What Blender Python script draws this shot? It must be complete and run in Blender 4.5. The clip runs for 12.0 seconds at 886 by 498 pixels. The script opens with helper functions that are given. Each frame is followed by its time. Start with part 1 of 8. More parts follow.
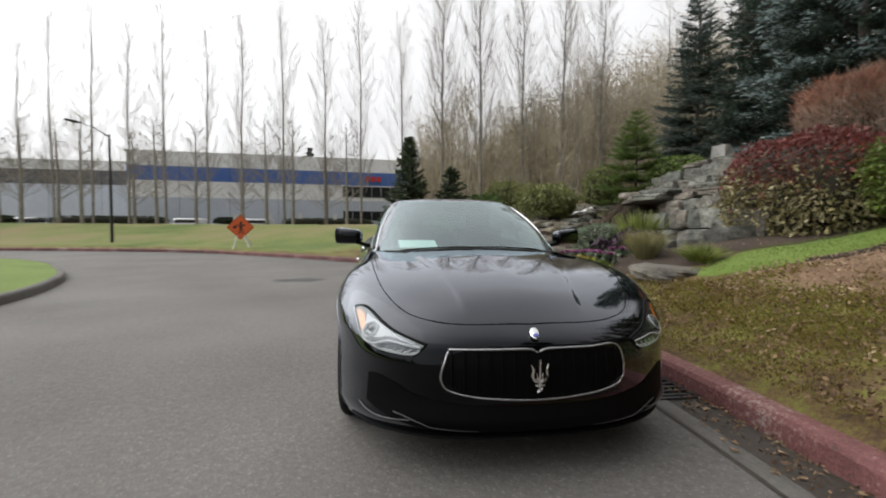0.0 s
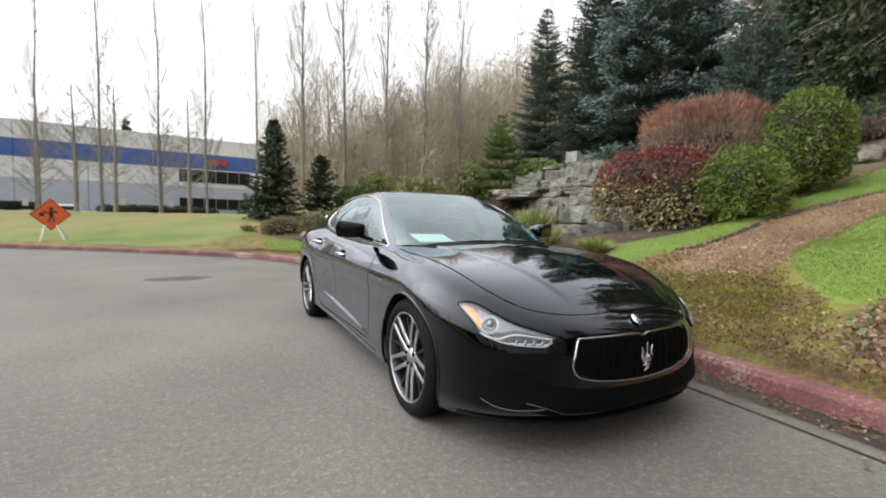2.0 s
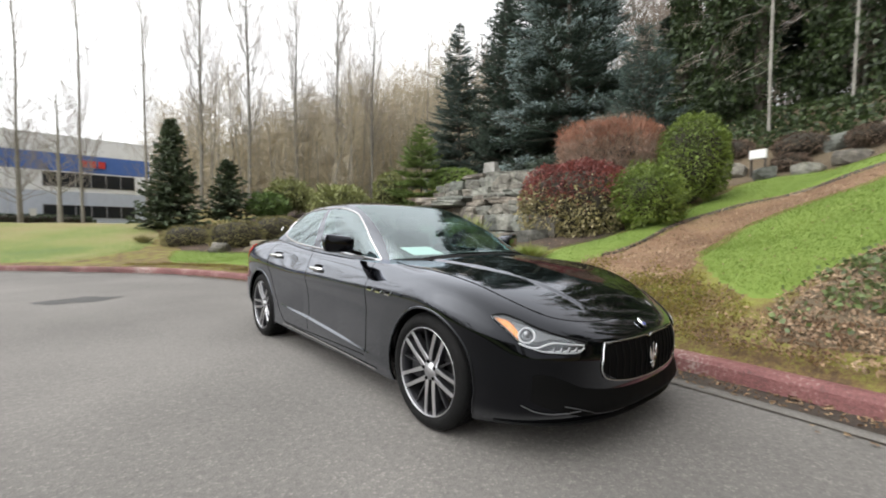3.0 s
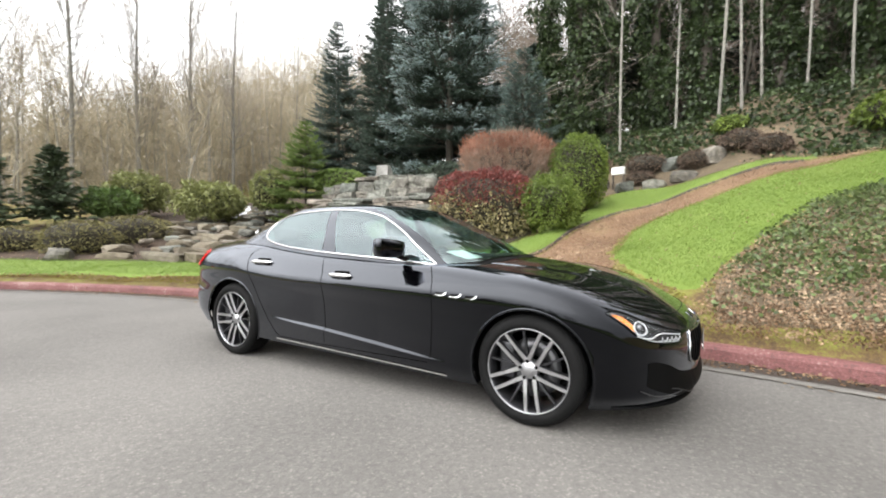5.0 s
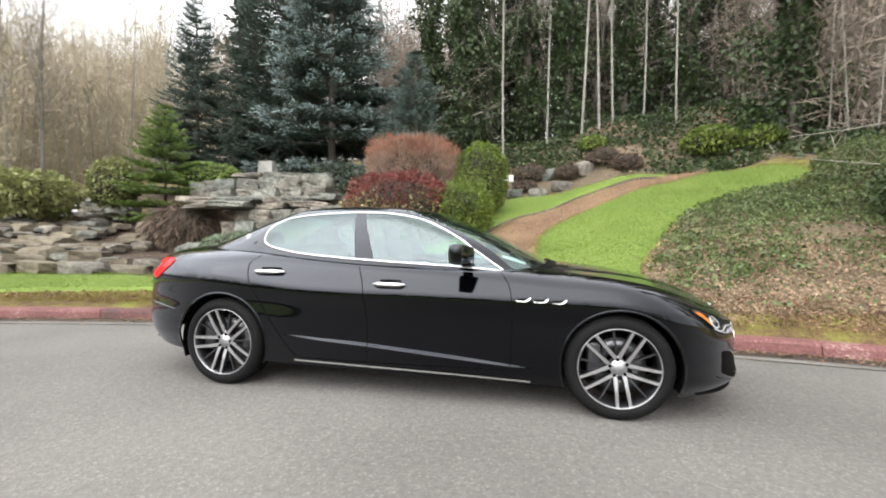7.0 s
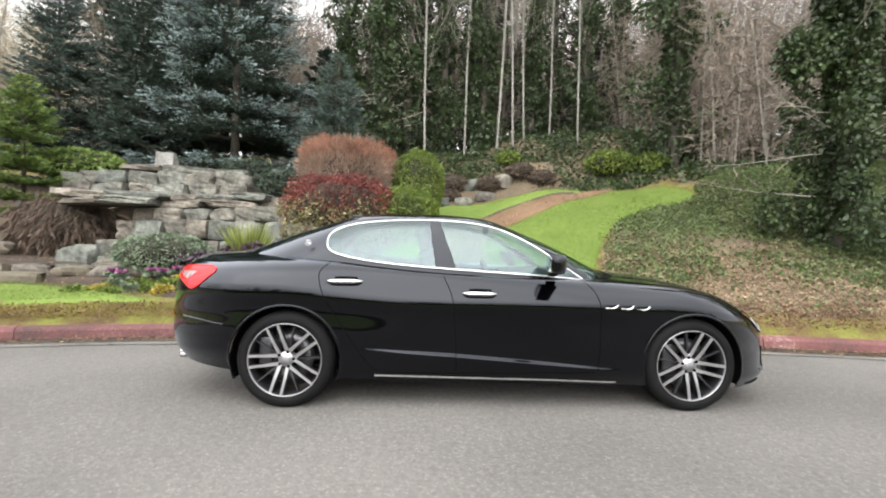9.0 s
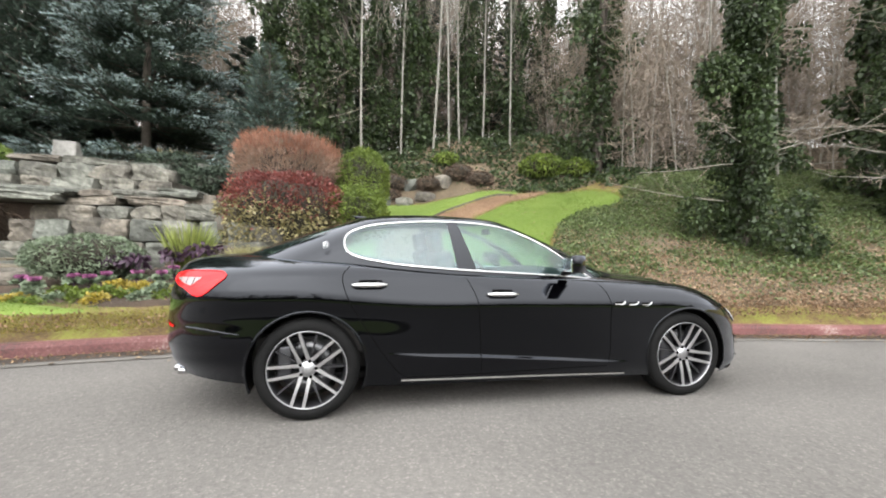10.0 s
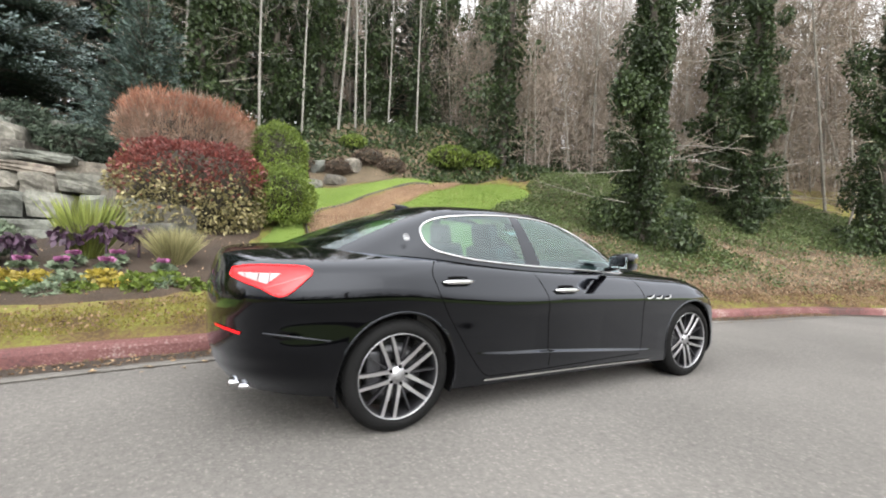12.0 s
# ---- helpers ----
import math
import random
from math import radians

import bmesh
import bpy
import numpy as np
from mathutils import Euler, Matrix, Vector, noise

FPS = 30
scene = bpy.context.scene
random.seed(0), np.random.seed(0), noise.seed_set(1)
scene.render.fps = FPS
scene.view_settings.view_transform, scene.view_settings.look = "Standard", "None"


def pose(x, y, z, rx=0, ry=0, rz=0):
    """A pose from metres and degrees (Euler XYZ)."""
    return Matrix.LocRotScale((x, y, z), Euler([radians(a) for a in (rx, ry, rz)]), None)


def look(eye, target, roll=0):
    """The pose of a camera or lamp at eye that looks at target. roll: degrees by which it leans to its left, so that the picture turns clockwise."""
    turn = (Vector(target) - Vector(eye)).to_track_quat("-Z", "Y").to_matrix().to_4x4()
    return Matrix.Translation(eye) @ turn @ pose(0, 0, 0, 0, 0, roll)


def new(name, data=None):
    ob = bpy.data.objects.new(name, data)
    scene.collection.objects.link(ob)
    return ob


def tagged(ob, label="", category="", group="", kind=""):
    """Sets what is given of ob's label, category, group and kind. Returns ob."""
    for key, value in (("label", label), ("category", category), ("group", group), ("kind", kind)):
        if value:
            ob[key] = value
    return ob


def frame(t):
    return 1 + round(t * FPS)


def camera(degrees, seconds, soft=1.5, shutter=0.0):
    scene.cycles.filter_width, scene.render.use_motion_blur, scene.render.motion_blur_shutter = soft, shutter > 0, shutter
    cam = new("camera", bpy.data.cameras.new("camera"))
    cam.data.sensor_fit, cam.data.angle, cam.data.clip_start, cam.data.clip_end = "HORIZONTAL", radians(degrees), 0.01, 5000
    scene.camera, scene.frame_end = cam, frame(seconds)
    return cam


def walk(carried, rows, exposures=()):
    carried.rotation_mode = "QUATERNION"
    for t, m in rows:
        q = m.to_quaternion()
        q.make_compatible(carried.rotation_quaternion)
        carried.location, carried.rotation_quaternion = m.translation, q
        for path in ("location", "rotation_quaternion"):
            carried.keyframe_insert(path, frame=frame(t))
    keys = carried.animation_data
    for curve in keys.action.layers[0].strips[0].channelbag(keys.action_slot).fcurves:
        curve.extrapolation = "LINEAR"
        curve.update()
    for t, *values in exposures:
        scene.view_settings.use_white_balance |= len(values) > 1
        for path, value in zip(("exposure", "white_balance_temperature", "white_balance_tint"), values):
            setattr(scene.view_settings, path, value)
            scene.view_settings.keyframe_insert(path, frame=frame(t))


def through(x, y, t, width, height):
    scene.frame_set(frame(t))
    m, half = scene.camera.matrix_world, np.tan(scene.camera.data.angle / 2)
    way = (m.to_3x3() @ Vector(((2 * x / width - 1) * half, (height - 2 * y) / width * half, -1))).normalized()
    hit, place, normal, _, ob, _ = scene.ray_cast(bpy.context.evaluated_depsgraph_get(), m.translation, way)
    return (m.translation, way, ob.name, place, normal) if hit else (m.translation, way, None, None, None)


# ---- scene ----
cam = camera(91.0, 12.0, 1.9, 0.5)
PATH = [
    (0, (-0.7, -4.233, 1.135), (-0.418, -2.255, 1.047), 0.3),
    (0.5, (-1.01, -4.109, 1.152), (-0.528, -2.17, 1.064), -0.3),
    (1, (-1.306, -4.041, 1.139), (-0.65, -2.155, 1.028), 0.9),
    (1.5, (-1.622, -3.99, 1.162), (-0.817, -2.162, 1.059), -0.1),
    (2, (-1.931, -3.829, 1.138), (-0.996, -2.066, 1.02), 1.0),
    (2.5, (-2.188, -3.66, 1.16), (-1.093, -1.989, 1.057), 1.9),
    (3, (-2.495, -3.509, 1.179), (-1.21, -1.979, 1.097), 0.4),
    (3.2, (-2.592, -3.441, 1.174), (-1.254, -1.956, 1.101), 1.2),
    (4.8, (-3.385, -2.54, 1.194), (-1.71, -1.449, 1.129), 0.3),
    (5, (-3.455, -2.424, 1.174), (-1.749, -1.382, 1.111), 0.5),
    (5.5, (-3.649, -2.075, 1.176), (-1.881, -1.144, 1.115), 0.5),
    (6, (-3.823, -1.731, 1.165), (-1.975, -0.966, 1.12), 1.0),
    (6.5, (-3.921, -1.381, 1.166), (-2.013, -0.785, 1.097), 0.5),
    (7, (-3.928, -0.976, 1.186), (-1.977, -0.54, 1.138), 0.5),
    (7.2, (-3.95, -0.838, 1.176), (-1.988, -0.452, 1.118), 1.0),
    (8.8, (-4.071, 0.362, 1.189), (-2.071, 0.326, 1.163), 1.8),
    (9, (-4.082, 0.522, 1.187), (-2.084, 0.436, 1.175), 1.5),
    (9.5, (-4.08, 0.898, 1.206), (-2.099, 0.62, 1.22), 0.4),
    (10, (-3.979, 1.276, 1.186), (-2.029, 0.83, 1.18), 1.1),
    (10.5, (-3.877, 1.62, 1.19), (-1.961, 1.046, 1.166), 3.4),
    (11, (-3.76, 1.994, 1.198), (-1.908, 1.238, 1.185), 2.7),
    (11.5, (-3.561, 2.316, 1.18), (-1.781, 1.404, 1.148), 2.8),
    (12, (-3.326, 2.605, 1.197), (-1.59, 1.614, 1.148), 2.8),
]
walk(cam, [(t, look(eye, target, roll)) for t, eye, target, roll in PATH],
     [(0, -0.70), (1.0, -0.55), (2.0, -0.17), (3.0, -0.04), (5.0, 0.40), (7.0, 0.38), (12.0, 0.40)])


# ---- daylight: overcast sky, brighter overhead, with a soft high sun ----
world = bpy.data.worlds.new("overcast_sky")
scene.world = world
world.use_nodes = True
wn, wl = world.node_tree.nodes, world.node_tree.links
wn.clear()
coord, split = wn.new("ShaderNodeTexCoord"), wn.new("ShaderNodeSeparateXYZ")
climb = wn.new("ShaderNodeMapRange")
climb.inputs["From Min"].default_value, climb.inputs["From Max"].default_value = 0.05, 0.95
climb.inputs["To Min"].default_value, climb.inputs["To Max"].default_value = 1.42, 1.5
cloud = wn.new("ShaderNodeTexNoise")
cloud.inputs["Scale"].default_value, cloud.inputs["Detail"].default_value, cloud.inputs["Roughness"].default_value = 2.2, 6, 0.55
cloud_range = wn.new("ShaderNodeMapRange")
cloud_range.inputs["From Min"].default_value, cloud_range.inputs["From Max"].default_value = 0.3, 0.7
cloud_range.inputs["To Min"].default_value, cloud_range.inputs["To Max"].default_value = 0.86, 1.08
times = wn.new("ShaderNodeMath")
times.operation = "MULTIPLY"
veil, sky, mix = wn.new("ShaderNodeBackground"), wn.new("ShaderNodeTexSky"), wn.new("ShaderNodeAddShader")
sky.sky_type, sky.sun_disc, sky.sun_elevation, sky.sun_rotation = "NISHITA", False, radians(42), radians(101)
clear, world_out = wn.new("ShaderNodeBackground"), wn.new("ShaderNodeOutputWorld")
veil.inputs["Color"].default_value = (0.985, 0.983, 0.985, 1)
clear.inputs["Strength"].default_value = 0.012
wl.new(coord.outputs["Generated"], split.inputs[0]), wl.new(coord.outputs["Generated"], cloud.inputs["Vector"])
wl.new(split.outputs["Z"], climb.inputs["Value"]), wl.new(cloud.outputs["Fac"], cloud_range.inputs["Value"])
wl.new(climb.outputs[0], times.inputs[0]), wl.new(cloud_range.outputs[0], times.inputs[1])
# the veil glows widely round the hidden sun in the west
toward, facing_sun, lobe = wn.new("ShaderNodeVectorMath"), wn.new("ShaderNodeMath"), wn.new("ShaderNodeMath")
lift, glow = wn.new("ShaderNodeMath"), wn.new("ShaderNodeMath")
toward.operation, toward.inputs[1].default_value = "DOT_PRODUCT", (-0.728, 0.15, 0.669)
facing_sun.operation, facing_sun.inputs[1].default_value = "MAXIMUM", 0.0
lobe.operation, lobe.inputs[1].default_value = "POWER", 5.0
lift.operation, lift.inputs[1].default_value, lift.inputs[2].default_value = "MULTIPLY_ADD", 3.9, 0.0
glow.operation = "MULTIPLY"
wl.new(coord.outputs["Generated"], toward.inputs[0]), wl.new(toward.outputs["Value"], facing_sun.inputs[0])
wl.new(facing_sun.outputs[0], lobe.inputs[0]), wl.new(lobe.outputs[0], lift.inputs[0])
north, north_range, whole = wn.new("ShaderNodeVectorMath"), wn.new("ShaderNodeMapRange"), wn.new("ShaderNodeMath")
north.operation, north.inputs[1].default_value = "DOT_PRODUCT", (-0.45, 0.89, 0.0)
north_range.inputs["From Min"].default_value, north_range.inputs["To Min"].default_value, north_range.inputs["To Max"].default_value = -1.0, 0.78, 1.22
whole.operation = "ADD"
wl.new(coord.outputs["Generated"], north.inputs[0]), wl.new(north.outputs["Value"], north_range.inputs["Value"])
wl.new(north_range.outputs[0], whole.inputs[0]), wl.new(lift.outputs[0], whole.inputs[1])
wl.new(times.outputs[0], glow.inputs[0]), wl.new(whole.outputs[0], glow.inputs[1]), wl.new(glow.outputs[0], veil.inputs["Strength"]), wl.new(sky.outputs[0], clear.inputs["Color"])
wl.new(veil.outputs[0], mix.inputs[0]), wl.new(clear.outputs[0], mix.inputs[1]), wl.new(mix.outputs[0], world_out.inputs[0])
sun = new("sun", bpy.data.lights.new("sun", "SUN"))
sun.data.energy, sun.data.angle, sun.data.color = 0.5, radians(60), (1.0, 0.97, 0.93)
sun.matrix_world = look((-25.5, 5.2, 23.4), (0, 0, 0))


# ---- materials ----
def material(name, colours, rough=0.8, grain=8.0, patch=0.8, bump=0.3, bump_scale=None, metal=0.0, coat=0.0, vary=0.0, per_piece=False, sheen=0.0, spec=0.5, through=0.0, spread=0.18, placed=False):
    """A surface of two or three colours mixed by coarse patches and fine grain, with relief; vary: spread of brightness from leaf to leaf or piece to piece."""
    m = bpy.data.materials.new(name)
    m.use_nodes = True
    n, l = m.node_tree.nodes, m.node_tree.links
    b = n["Principled BSDF"]
    tc = n.new("ShaderNodeTexCoord")
    big, fine = n.new("ShaderNodeTexNoise"), n.new("ShaderNodeTexNoise")
    big.inputs["Scale"].default_value, big.inputs["Detail"].default_value = patch, 5
    fine.inputs["Scale"].default_value, fine.inputs["Detail"].default_value, fine.inputs["Roughness"].default_value = grain, 6, 0.7
    spot = n.new("ShaderNodeNewGeometry").outputs["Position"] if placed else tc.outputs["Object"]
    l.new(spot, big.inputs["Vector"]), l.new(spot, fine.inputs["Vector"])
    ramp = n.new("ShaderNodeValToRGB")
    stops = ramp.color_ramp.elements
    while len(stops) < len(colours):
        stops.new(0.5)
    for i, c in enumerate(colours):
        stops[i].position = 0.5 - spread + 2 * spread * i / max(1, len(colours) - 1)
        stops[i].color = (*c, 1)
    blend = n.new("ShaderNodeMix")
    blend.inputs[0].default_value = 0.5
    l.new(big.outputs["Fac"], blend.inputs[2]), l.new(fine.outputs["Fac"], blend.inputs[3]), l.new(blend.outputs[0], ramp.inputs[0])
    colour = ramp.outputs[0]
    if vary:
        if per_piece:
            rnd = n.new("ShaderNodeObjectInfo").outputs["Random"]
        else:
            rnd = n.new("ShaderNodeNewGeometry").outputs["Random Per Island"]
        hsv, span = n.new("ShaderNodeHueSaturation"), n.new("ShaderNodeMapRange")
        span.inputs["To Min"].default_value, span.inputs["To Max"].default_value = 1 - vary, 1 + vary
        l.new(rnd, span.inputs["Value"]), l.new(span.outputs[0], hsv.inputs["Value"]), l.new(colour, hsv.inputs["Color"])
        colour = hsv.outputs[0]
    l.new(colour, b.inputs["Base Color"])
    b.inputs["Roughness"].default_value, b.inputs["Metallic"].default_value = rough, metal
    b.inputs["Coat Weight"].default_value, b.inputs["Coat Roughness"].default_value = coat, 0.03
    b.inputs["Specular IOR Level"].default_value = spec
    if sheen:
        b.inputs["Sheen Weight"].default_value = sheen
    if bump:
        relief = n.new("ShaderNodeBump")
        relief.inputs["Strength"].default_value, relief.inputs["Distance"].default_value = bump, 0.02
        if bump_scale:
            third = n.new("ShaderNodeTexNoise")
            third.inputs["Scale"].default_value, third.inputs["Detail"].default_value = bump_scale, 4
            l.new(spot, third.inputs["Vector"]), l.new(third.outputs["Fac"], relief.inputs["Height"])
        else:
            l.new(fine.outputs["Fac"], relief.inputs["Height"])
        l.new(relief.outputs[0], b.inputs["Normal"])
    if through:
        thin, both = n.new("ShaderNodeBsdfTranslucent"), n.new("ShaderNodeMixShader")
        l.new(colour, thin.inputs["Color"])
        both.inputs[0].default_value = through
        l.new(b.outputs[0], both.inputs[1]), l.new(thin.outputs[0], both.inputs[2]), l.new(both.outputs[0], n["Material Output"].inputs["Surface"])
    return m


def plain(name, colour, rough=0.5, metal=0.0, coat=0.0, glow=0.0):
    m = bpy.data.materials.new(name)
    m.use_nodes = True
    b = m.node_tree.nodes["Principled BSDF"]
    b.inputs["Base Color"].default_value = (*colour, 1)
    b.inputs["Roughness"].default_value, b.inputs["Metallic"].default_value, b.inputs["Coat Weight"].default_value = rough, metal, coat
    if glow:
        b.inputs["Emission Color"].default_value, b.inputs["Emission Strength"].default_value = (*colour, 1), glow
    return m


MOSS = material("mossy_verge", [(0.07, 0.042, 0.02), (0.125, 0.08, 0.03), (0.145, 0.13, 0.028), (0.18, 0.185, 0.034)], 0.95, 30, 2.6, 0.9, 60, spread=0.10)
LAWN = material("lawn_turf", [(0.085, 0.135, 0.018), (0.125, 0.185, 0.028), (0.165, 0.222, 0.045)], 0.9, 30, 0.7, 0.35, 90)
DRY_LAWN = material("winter_lawn", [(0.07, 0.11, 0.018), (0.12, 0.155, 0.03), (0.165, 0.17, 0.05), (0.20, 0.165, 0.075)], 0.92, 14, 0.28, 0.6, 60, spread=0.09)
MULCH = material("bark_mulch", [(0.02, 0.014, 0.010), (0.05, 0.033, 0.021), (0.10, 0.066, 0.042)], 0.95, 40, 1.2, 0.9, 70)
CHIPS = material("bark_chip_path", [(0.07, 0.042, 0.024), (0.15, 0.085, 0.045), (0.22, 0.135, 0.078), (0.15, 0.14, 0.035)], 0.95, 45, 0.9, 0.9, 80)
LITTER = material("forest_litter", [(0.05, 0.036, 0.022), (0.10, 0.075, 0.045), (0.16, 0.12, 0.075)], 0.95, 12, 0.6, 0.8, 40)
# dark green tree ivy; woodland shade is also put into its colour
SHADED_IVY = material("shade_darkened_ivy", [(0.014, 0.025, 0.008), (0.031, 0.051, 0.015), (0.066, 0.096, 0.030)], 0.55, 6, 1.0, 0, vary=0.55, through=0.25)
IVY = material("ivy_leaves", [(0.042, 0.066, 0.02), (0.085, 0.118, 0.037), (0.155, 0.19, 0.08)], 0.5, 6, 1.0, 0, vary=0.5, through=0.25)
DEAD_LEAF = material("dry_leaves", [(0.14, 0.086, 0.05), (0.25, 0.172, 0.108), (0.40, 0.305, 0.205)], 0.8, 9, 2.0, 0, vary=0.35)


def asphalt():
    """Worn asphalt: pale and dark stone chips, wide stains, a coarse surface."""
    m = material("asphalt", [(0.092, 0.087, 0.080), (0.128, 0.121, 0.112), (0.166, 0.157, 0.145)], 0.85, 24, 0.45, 0, spread=0.13)
    n, l = m.node_tree.nodes, m.node_tree.links
    b, tc = n["Principled BSDF"], n.new("ShaderNodeTexCoord")
    chips, chip_ramp = n.new("ShaderNodeTexVoronoi"), n.new("ShaderNodeValToRGB")
    chips.inputs["Scale"].default_value = 85
    rnd = n.new("ShaderNodeSeparateColor")
    chip_ramp.color_ramp.elements[0].position, chip_ramp.color_ramp.elements[0].color = 0.05, (0.62, 0.61, 0.595, 1)
    chip_ramp.color_ramp.elements[1].position, chip_ramp.color_ramp.elements[1].color = 0.88, (1.15, 1.14, 1.12, 1)
    top = chip_ramp.color_ramp.elements.new(0.95)
    top.color = (2.3, 2.26, 2.18, 1)
    times = n.new("ShaderNodeMix")
    times.data_type, times.blend_type = "RGBA", "MULTIPLY"
    times.inputs[0].default_value = 0.28
    l.new(tc.outputs["Object"], chips.inputs["Vector"]), l.new(chips.outputs["Color"], rnd.inputs[0]), l.new(rnd.outputs[0], chip_ramp.inputs[0])
    old = b.inputs["Base Color"].links[0].from_socket
    l.new(old, times.inputs[6]), l.new(chip_ramp.outputs[0], times.inputs[7]), l.new(times.outputs[2], b.inputs["Base Color"])
    relief = n.new("ShaderNodeBump")
    relief.inputs["Strength"].default_value, relief.inputs["Distance"].default_value = 0.38, 0.006
    l.new(chips.outputs["Distance"], relief.inputs["Height"]), l.new(relief.outputs[0], b.inputs["Normal"])
    return m


ASPHALT = asphalt()
CONCRETE = material("gutter_concrete", [(0.075, 0.07, 0.062), (0.13, 0.122, 0.11), (0.19, 0.18, 0.165)], 0.9, 60, 1.5, 0.4)
RED_KERB = material("red_kerb_paint", [(0.055, 0.032, 0.028), (0.12, 0.044, 0.042), (0.155, 0.063, 0.058), (0.29, 0.225, 0.205)], 0.75, 35, 1.3, 0.5, 60, vary=0.15, per_piece=True, spread=0.12)
STONE = material("grey_rockery_stone", [(0.038, 0.036, 0.031), (0.125, 0.121, 0.109), (0.25, 0.24, 0.216)], 0.85, 9, 1.6, 0.9, 12, vary=0.3, per_piece=True, spread=0.14, placed=True)
def tint_stones(m, cool, warm):
    """Lets each stone lean a little to one of two hues."""
    n, l = m.node_tree.nodes, m.node_tree.links
    b, info, hue, times = n["Principled BSDF"], n.new("ShaderNodeObjectInfo"), n.new("ShaderNodeMix"), n.new("ShaderNodeMix")
    turn, part_of = n.new("ShaderNodeMath"), n.new("ShaderNodeMath")
    turn.operation, turn.inputs[1].default_value, part_of.operation = "MULTIPLY", 7.3, "FRACT"
    hue.data_type = times.data_type = "RGBA"
    times.blend_type, times.inputs[0].default_value = "MULTIPLY", 1.0
    hue.inputs[6].default_value, hue.inputs[7].default_value = (*cool, 1), (*warm, 1)
    old = b.inputs["Base Color"].links[0].from_socket
    l.new(info.outputs["Random"], turn.inputs[0]), l.new(turn.outputs[0], part_of.inputs[0]), l.new(part_of.outputs[0], hue.inputs[0])
    l.new(old, times.inputs[6]), l.new(hue.outputs[2], times.inputs[7]), l.new(times.outputs[2], b.inputs["Base Color"])


tint_stones(STONE, (0.80, 0.88, 0.84), (1.0, 0.88, 0.78))
BARK = material("grey_bark", [(0.15, 0.136, 0.115), (0.25, 0.232, 0.20), (0.36, 0.335, 0.295)], 0.9, 14, 1.6, 0.7)
DARK_BARK = material("dark_bark", [(0.03, 0.025, 0.02), (0.06, 0.05, 0.04), (0.10, 0.085, 0.07)], 0.95, 14, 2, 0.7)
PALE_BARK = material("pale_alder_bark", [(0.10, 0.092, 0.078), (0.20, 0.19, 0.165), (0.31, 0.295, 0.265)], 0.85, 9, 1.5, 0.5)
TWIG = material("bare_twigs", [(0.19, 0.16, 0.135), (0.27, 0.23, 0.195), (0.34, 0.30, 0.26)], 0.9, 5, 0.3, 0, vary=0.25)
BROWN_TWIG = material("brown_twigs", [(0.15, 0.117, 0.090), (0.225, 0.182, 0.145), (0.305, 0.258, 0.212)], 0.9, 5, 0.2, 0, vary=0.3)
TAN_TWIG = material("tan_twigs", [(0.25, 0.21, 0.14), (0.35, 0.30, 0.21), (0.45, 0.395, 0.29)], 0.9, 5, 0.2, 0, vary=0.3)
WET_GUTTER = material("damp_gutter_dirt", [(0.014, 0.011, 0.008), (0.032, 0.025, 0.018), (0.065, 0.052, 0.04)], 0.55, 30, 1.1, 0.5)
WATER = plain("pool_water", (0.012, 0.014, 0.010), 0.04)
WHITE_WATER = material("white_water", [(0.45, 0.47, 0.48), (0.75, 0.77, 0.78)], 0.3, 18, 3, 0.6)
MOSSY_STONE = material("mossy_brown_stone", [(0.06, 0.05, 0.032), (0.12, 0.10, 0.07), (0.2, 0.18, 0.13)], 0.9, 7, 1.3, 0.9, 9, vary=0.25, per_piece=True, placed=True)

# ---- mesh tools ----
rng = np.random.default_rng(7)


def mesh_of(name, verts, faces, mat, smoothed=False):
    """One mesh from arrays: verts (n, 3); faces, a list or an (m, k) array of vertex numbers."""
    me = bpy.data.meshes.new(name)
    verts = np.asarray(verts, np.float32)
    if isinstance(faces, np.ndarray) and len(faces):
        k = faces.shape[1]
        me.vertices.add(len(verts)), me.loops.add(faces.size), me.polygons.add(len(faces))
        me.vertices.foreach_set("co", verts.ravel())
        me.loops.foreach_set("vertex_index", faces.ravel().astype(np.int32))
        me.polygons.foreach_set("loop_start", np.arange(0, faces.size, k, dtype=np.int32))
        me.update(calc_edges=True)
    else:
        me.from_pydata(verts.tolist(), [], [list(f) for f in faces])
    if mat:
        me.materials.append(mat)
    if smoothed:
        me.polygons.foreach_set("use_smooth", np.ones(len(me.polygons), bool))
    me.update()
    return me


def thing(name, label, category, group="", kind="", place=None, parent=None):
    ob = tagged(new(name), label, category, group, kind)
    if place is not None:
        ob.matrix_basis = place
    return ob


def piece(name, me, parent=None, label="", place=None):
    """A mesh object under its thing."""
    ob = new(name, me)
    if parent is not None:
        ob.parent = parent
    if place is not None:
        ob.matrix_basis = place
    return tagged(ob, label) if label else ob


def from_bm(name, bm, mat, smoothed=False):
    me = bpy.data.meshes.new(name)
    bm.to_mesh(me)
    bm.free()
    if mat:
        me.materials.append(mat)
    if smoothed:
        me.polygons.foreach_set("use_smooth", np.ones(len(me.polygons), bool))
    return me


def part(name, bm, mat, parent, label="", smoothed=False):
    """Links a bmesh as one mesh object under a thing or a part."""
    return piece(name, from_bm(name, bm, mat, smoothed), parent, label)


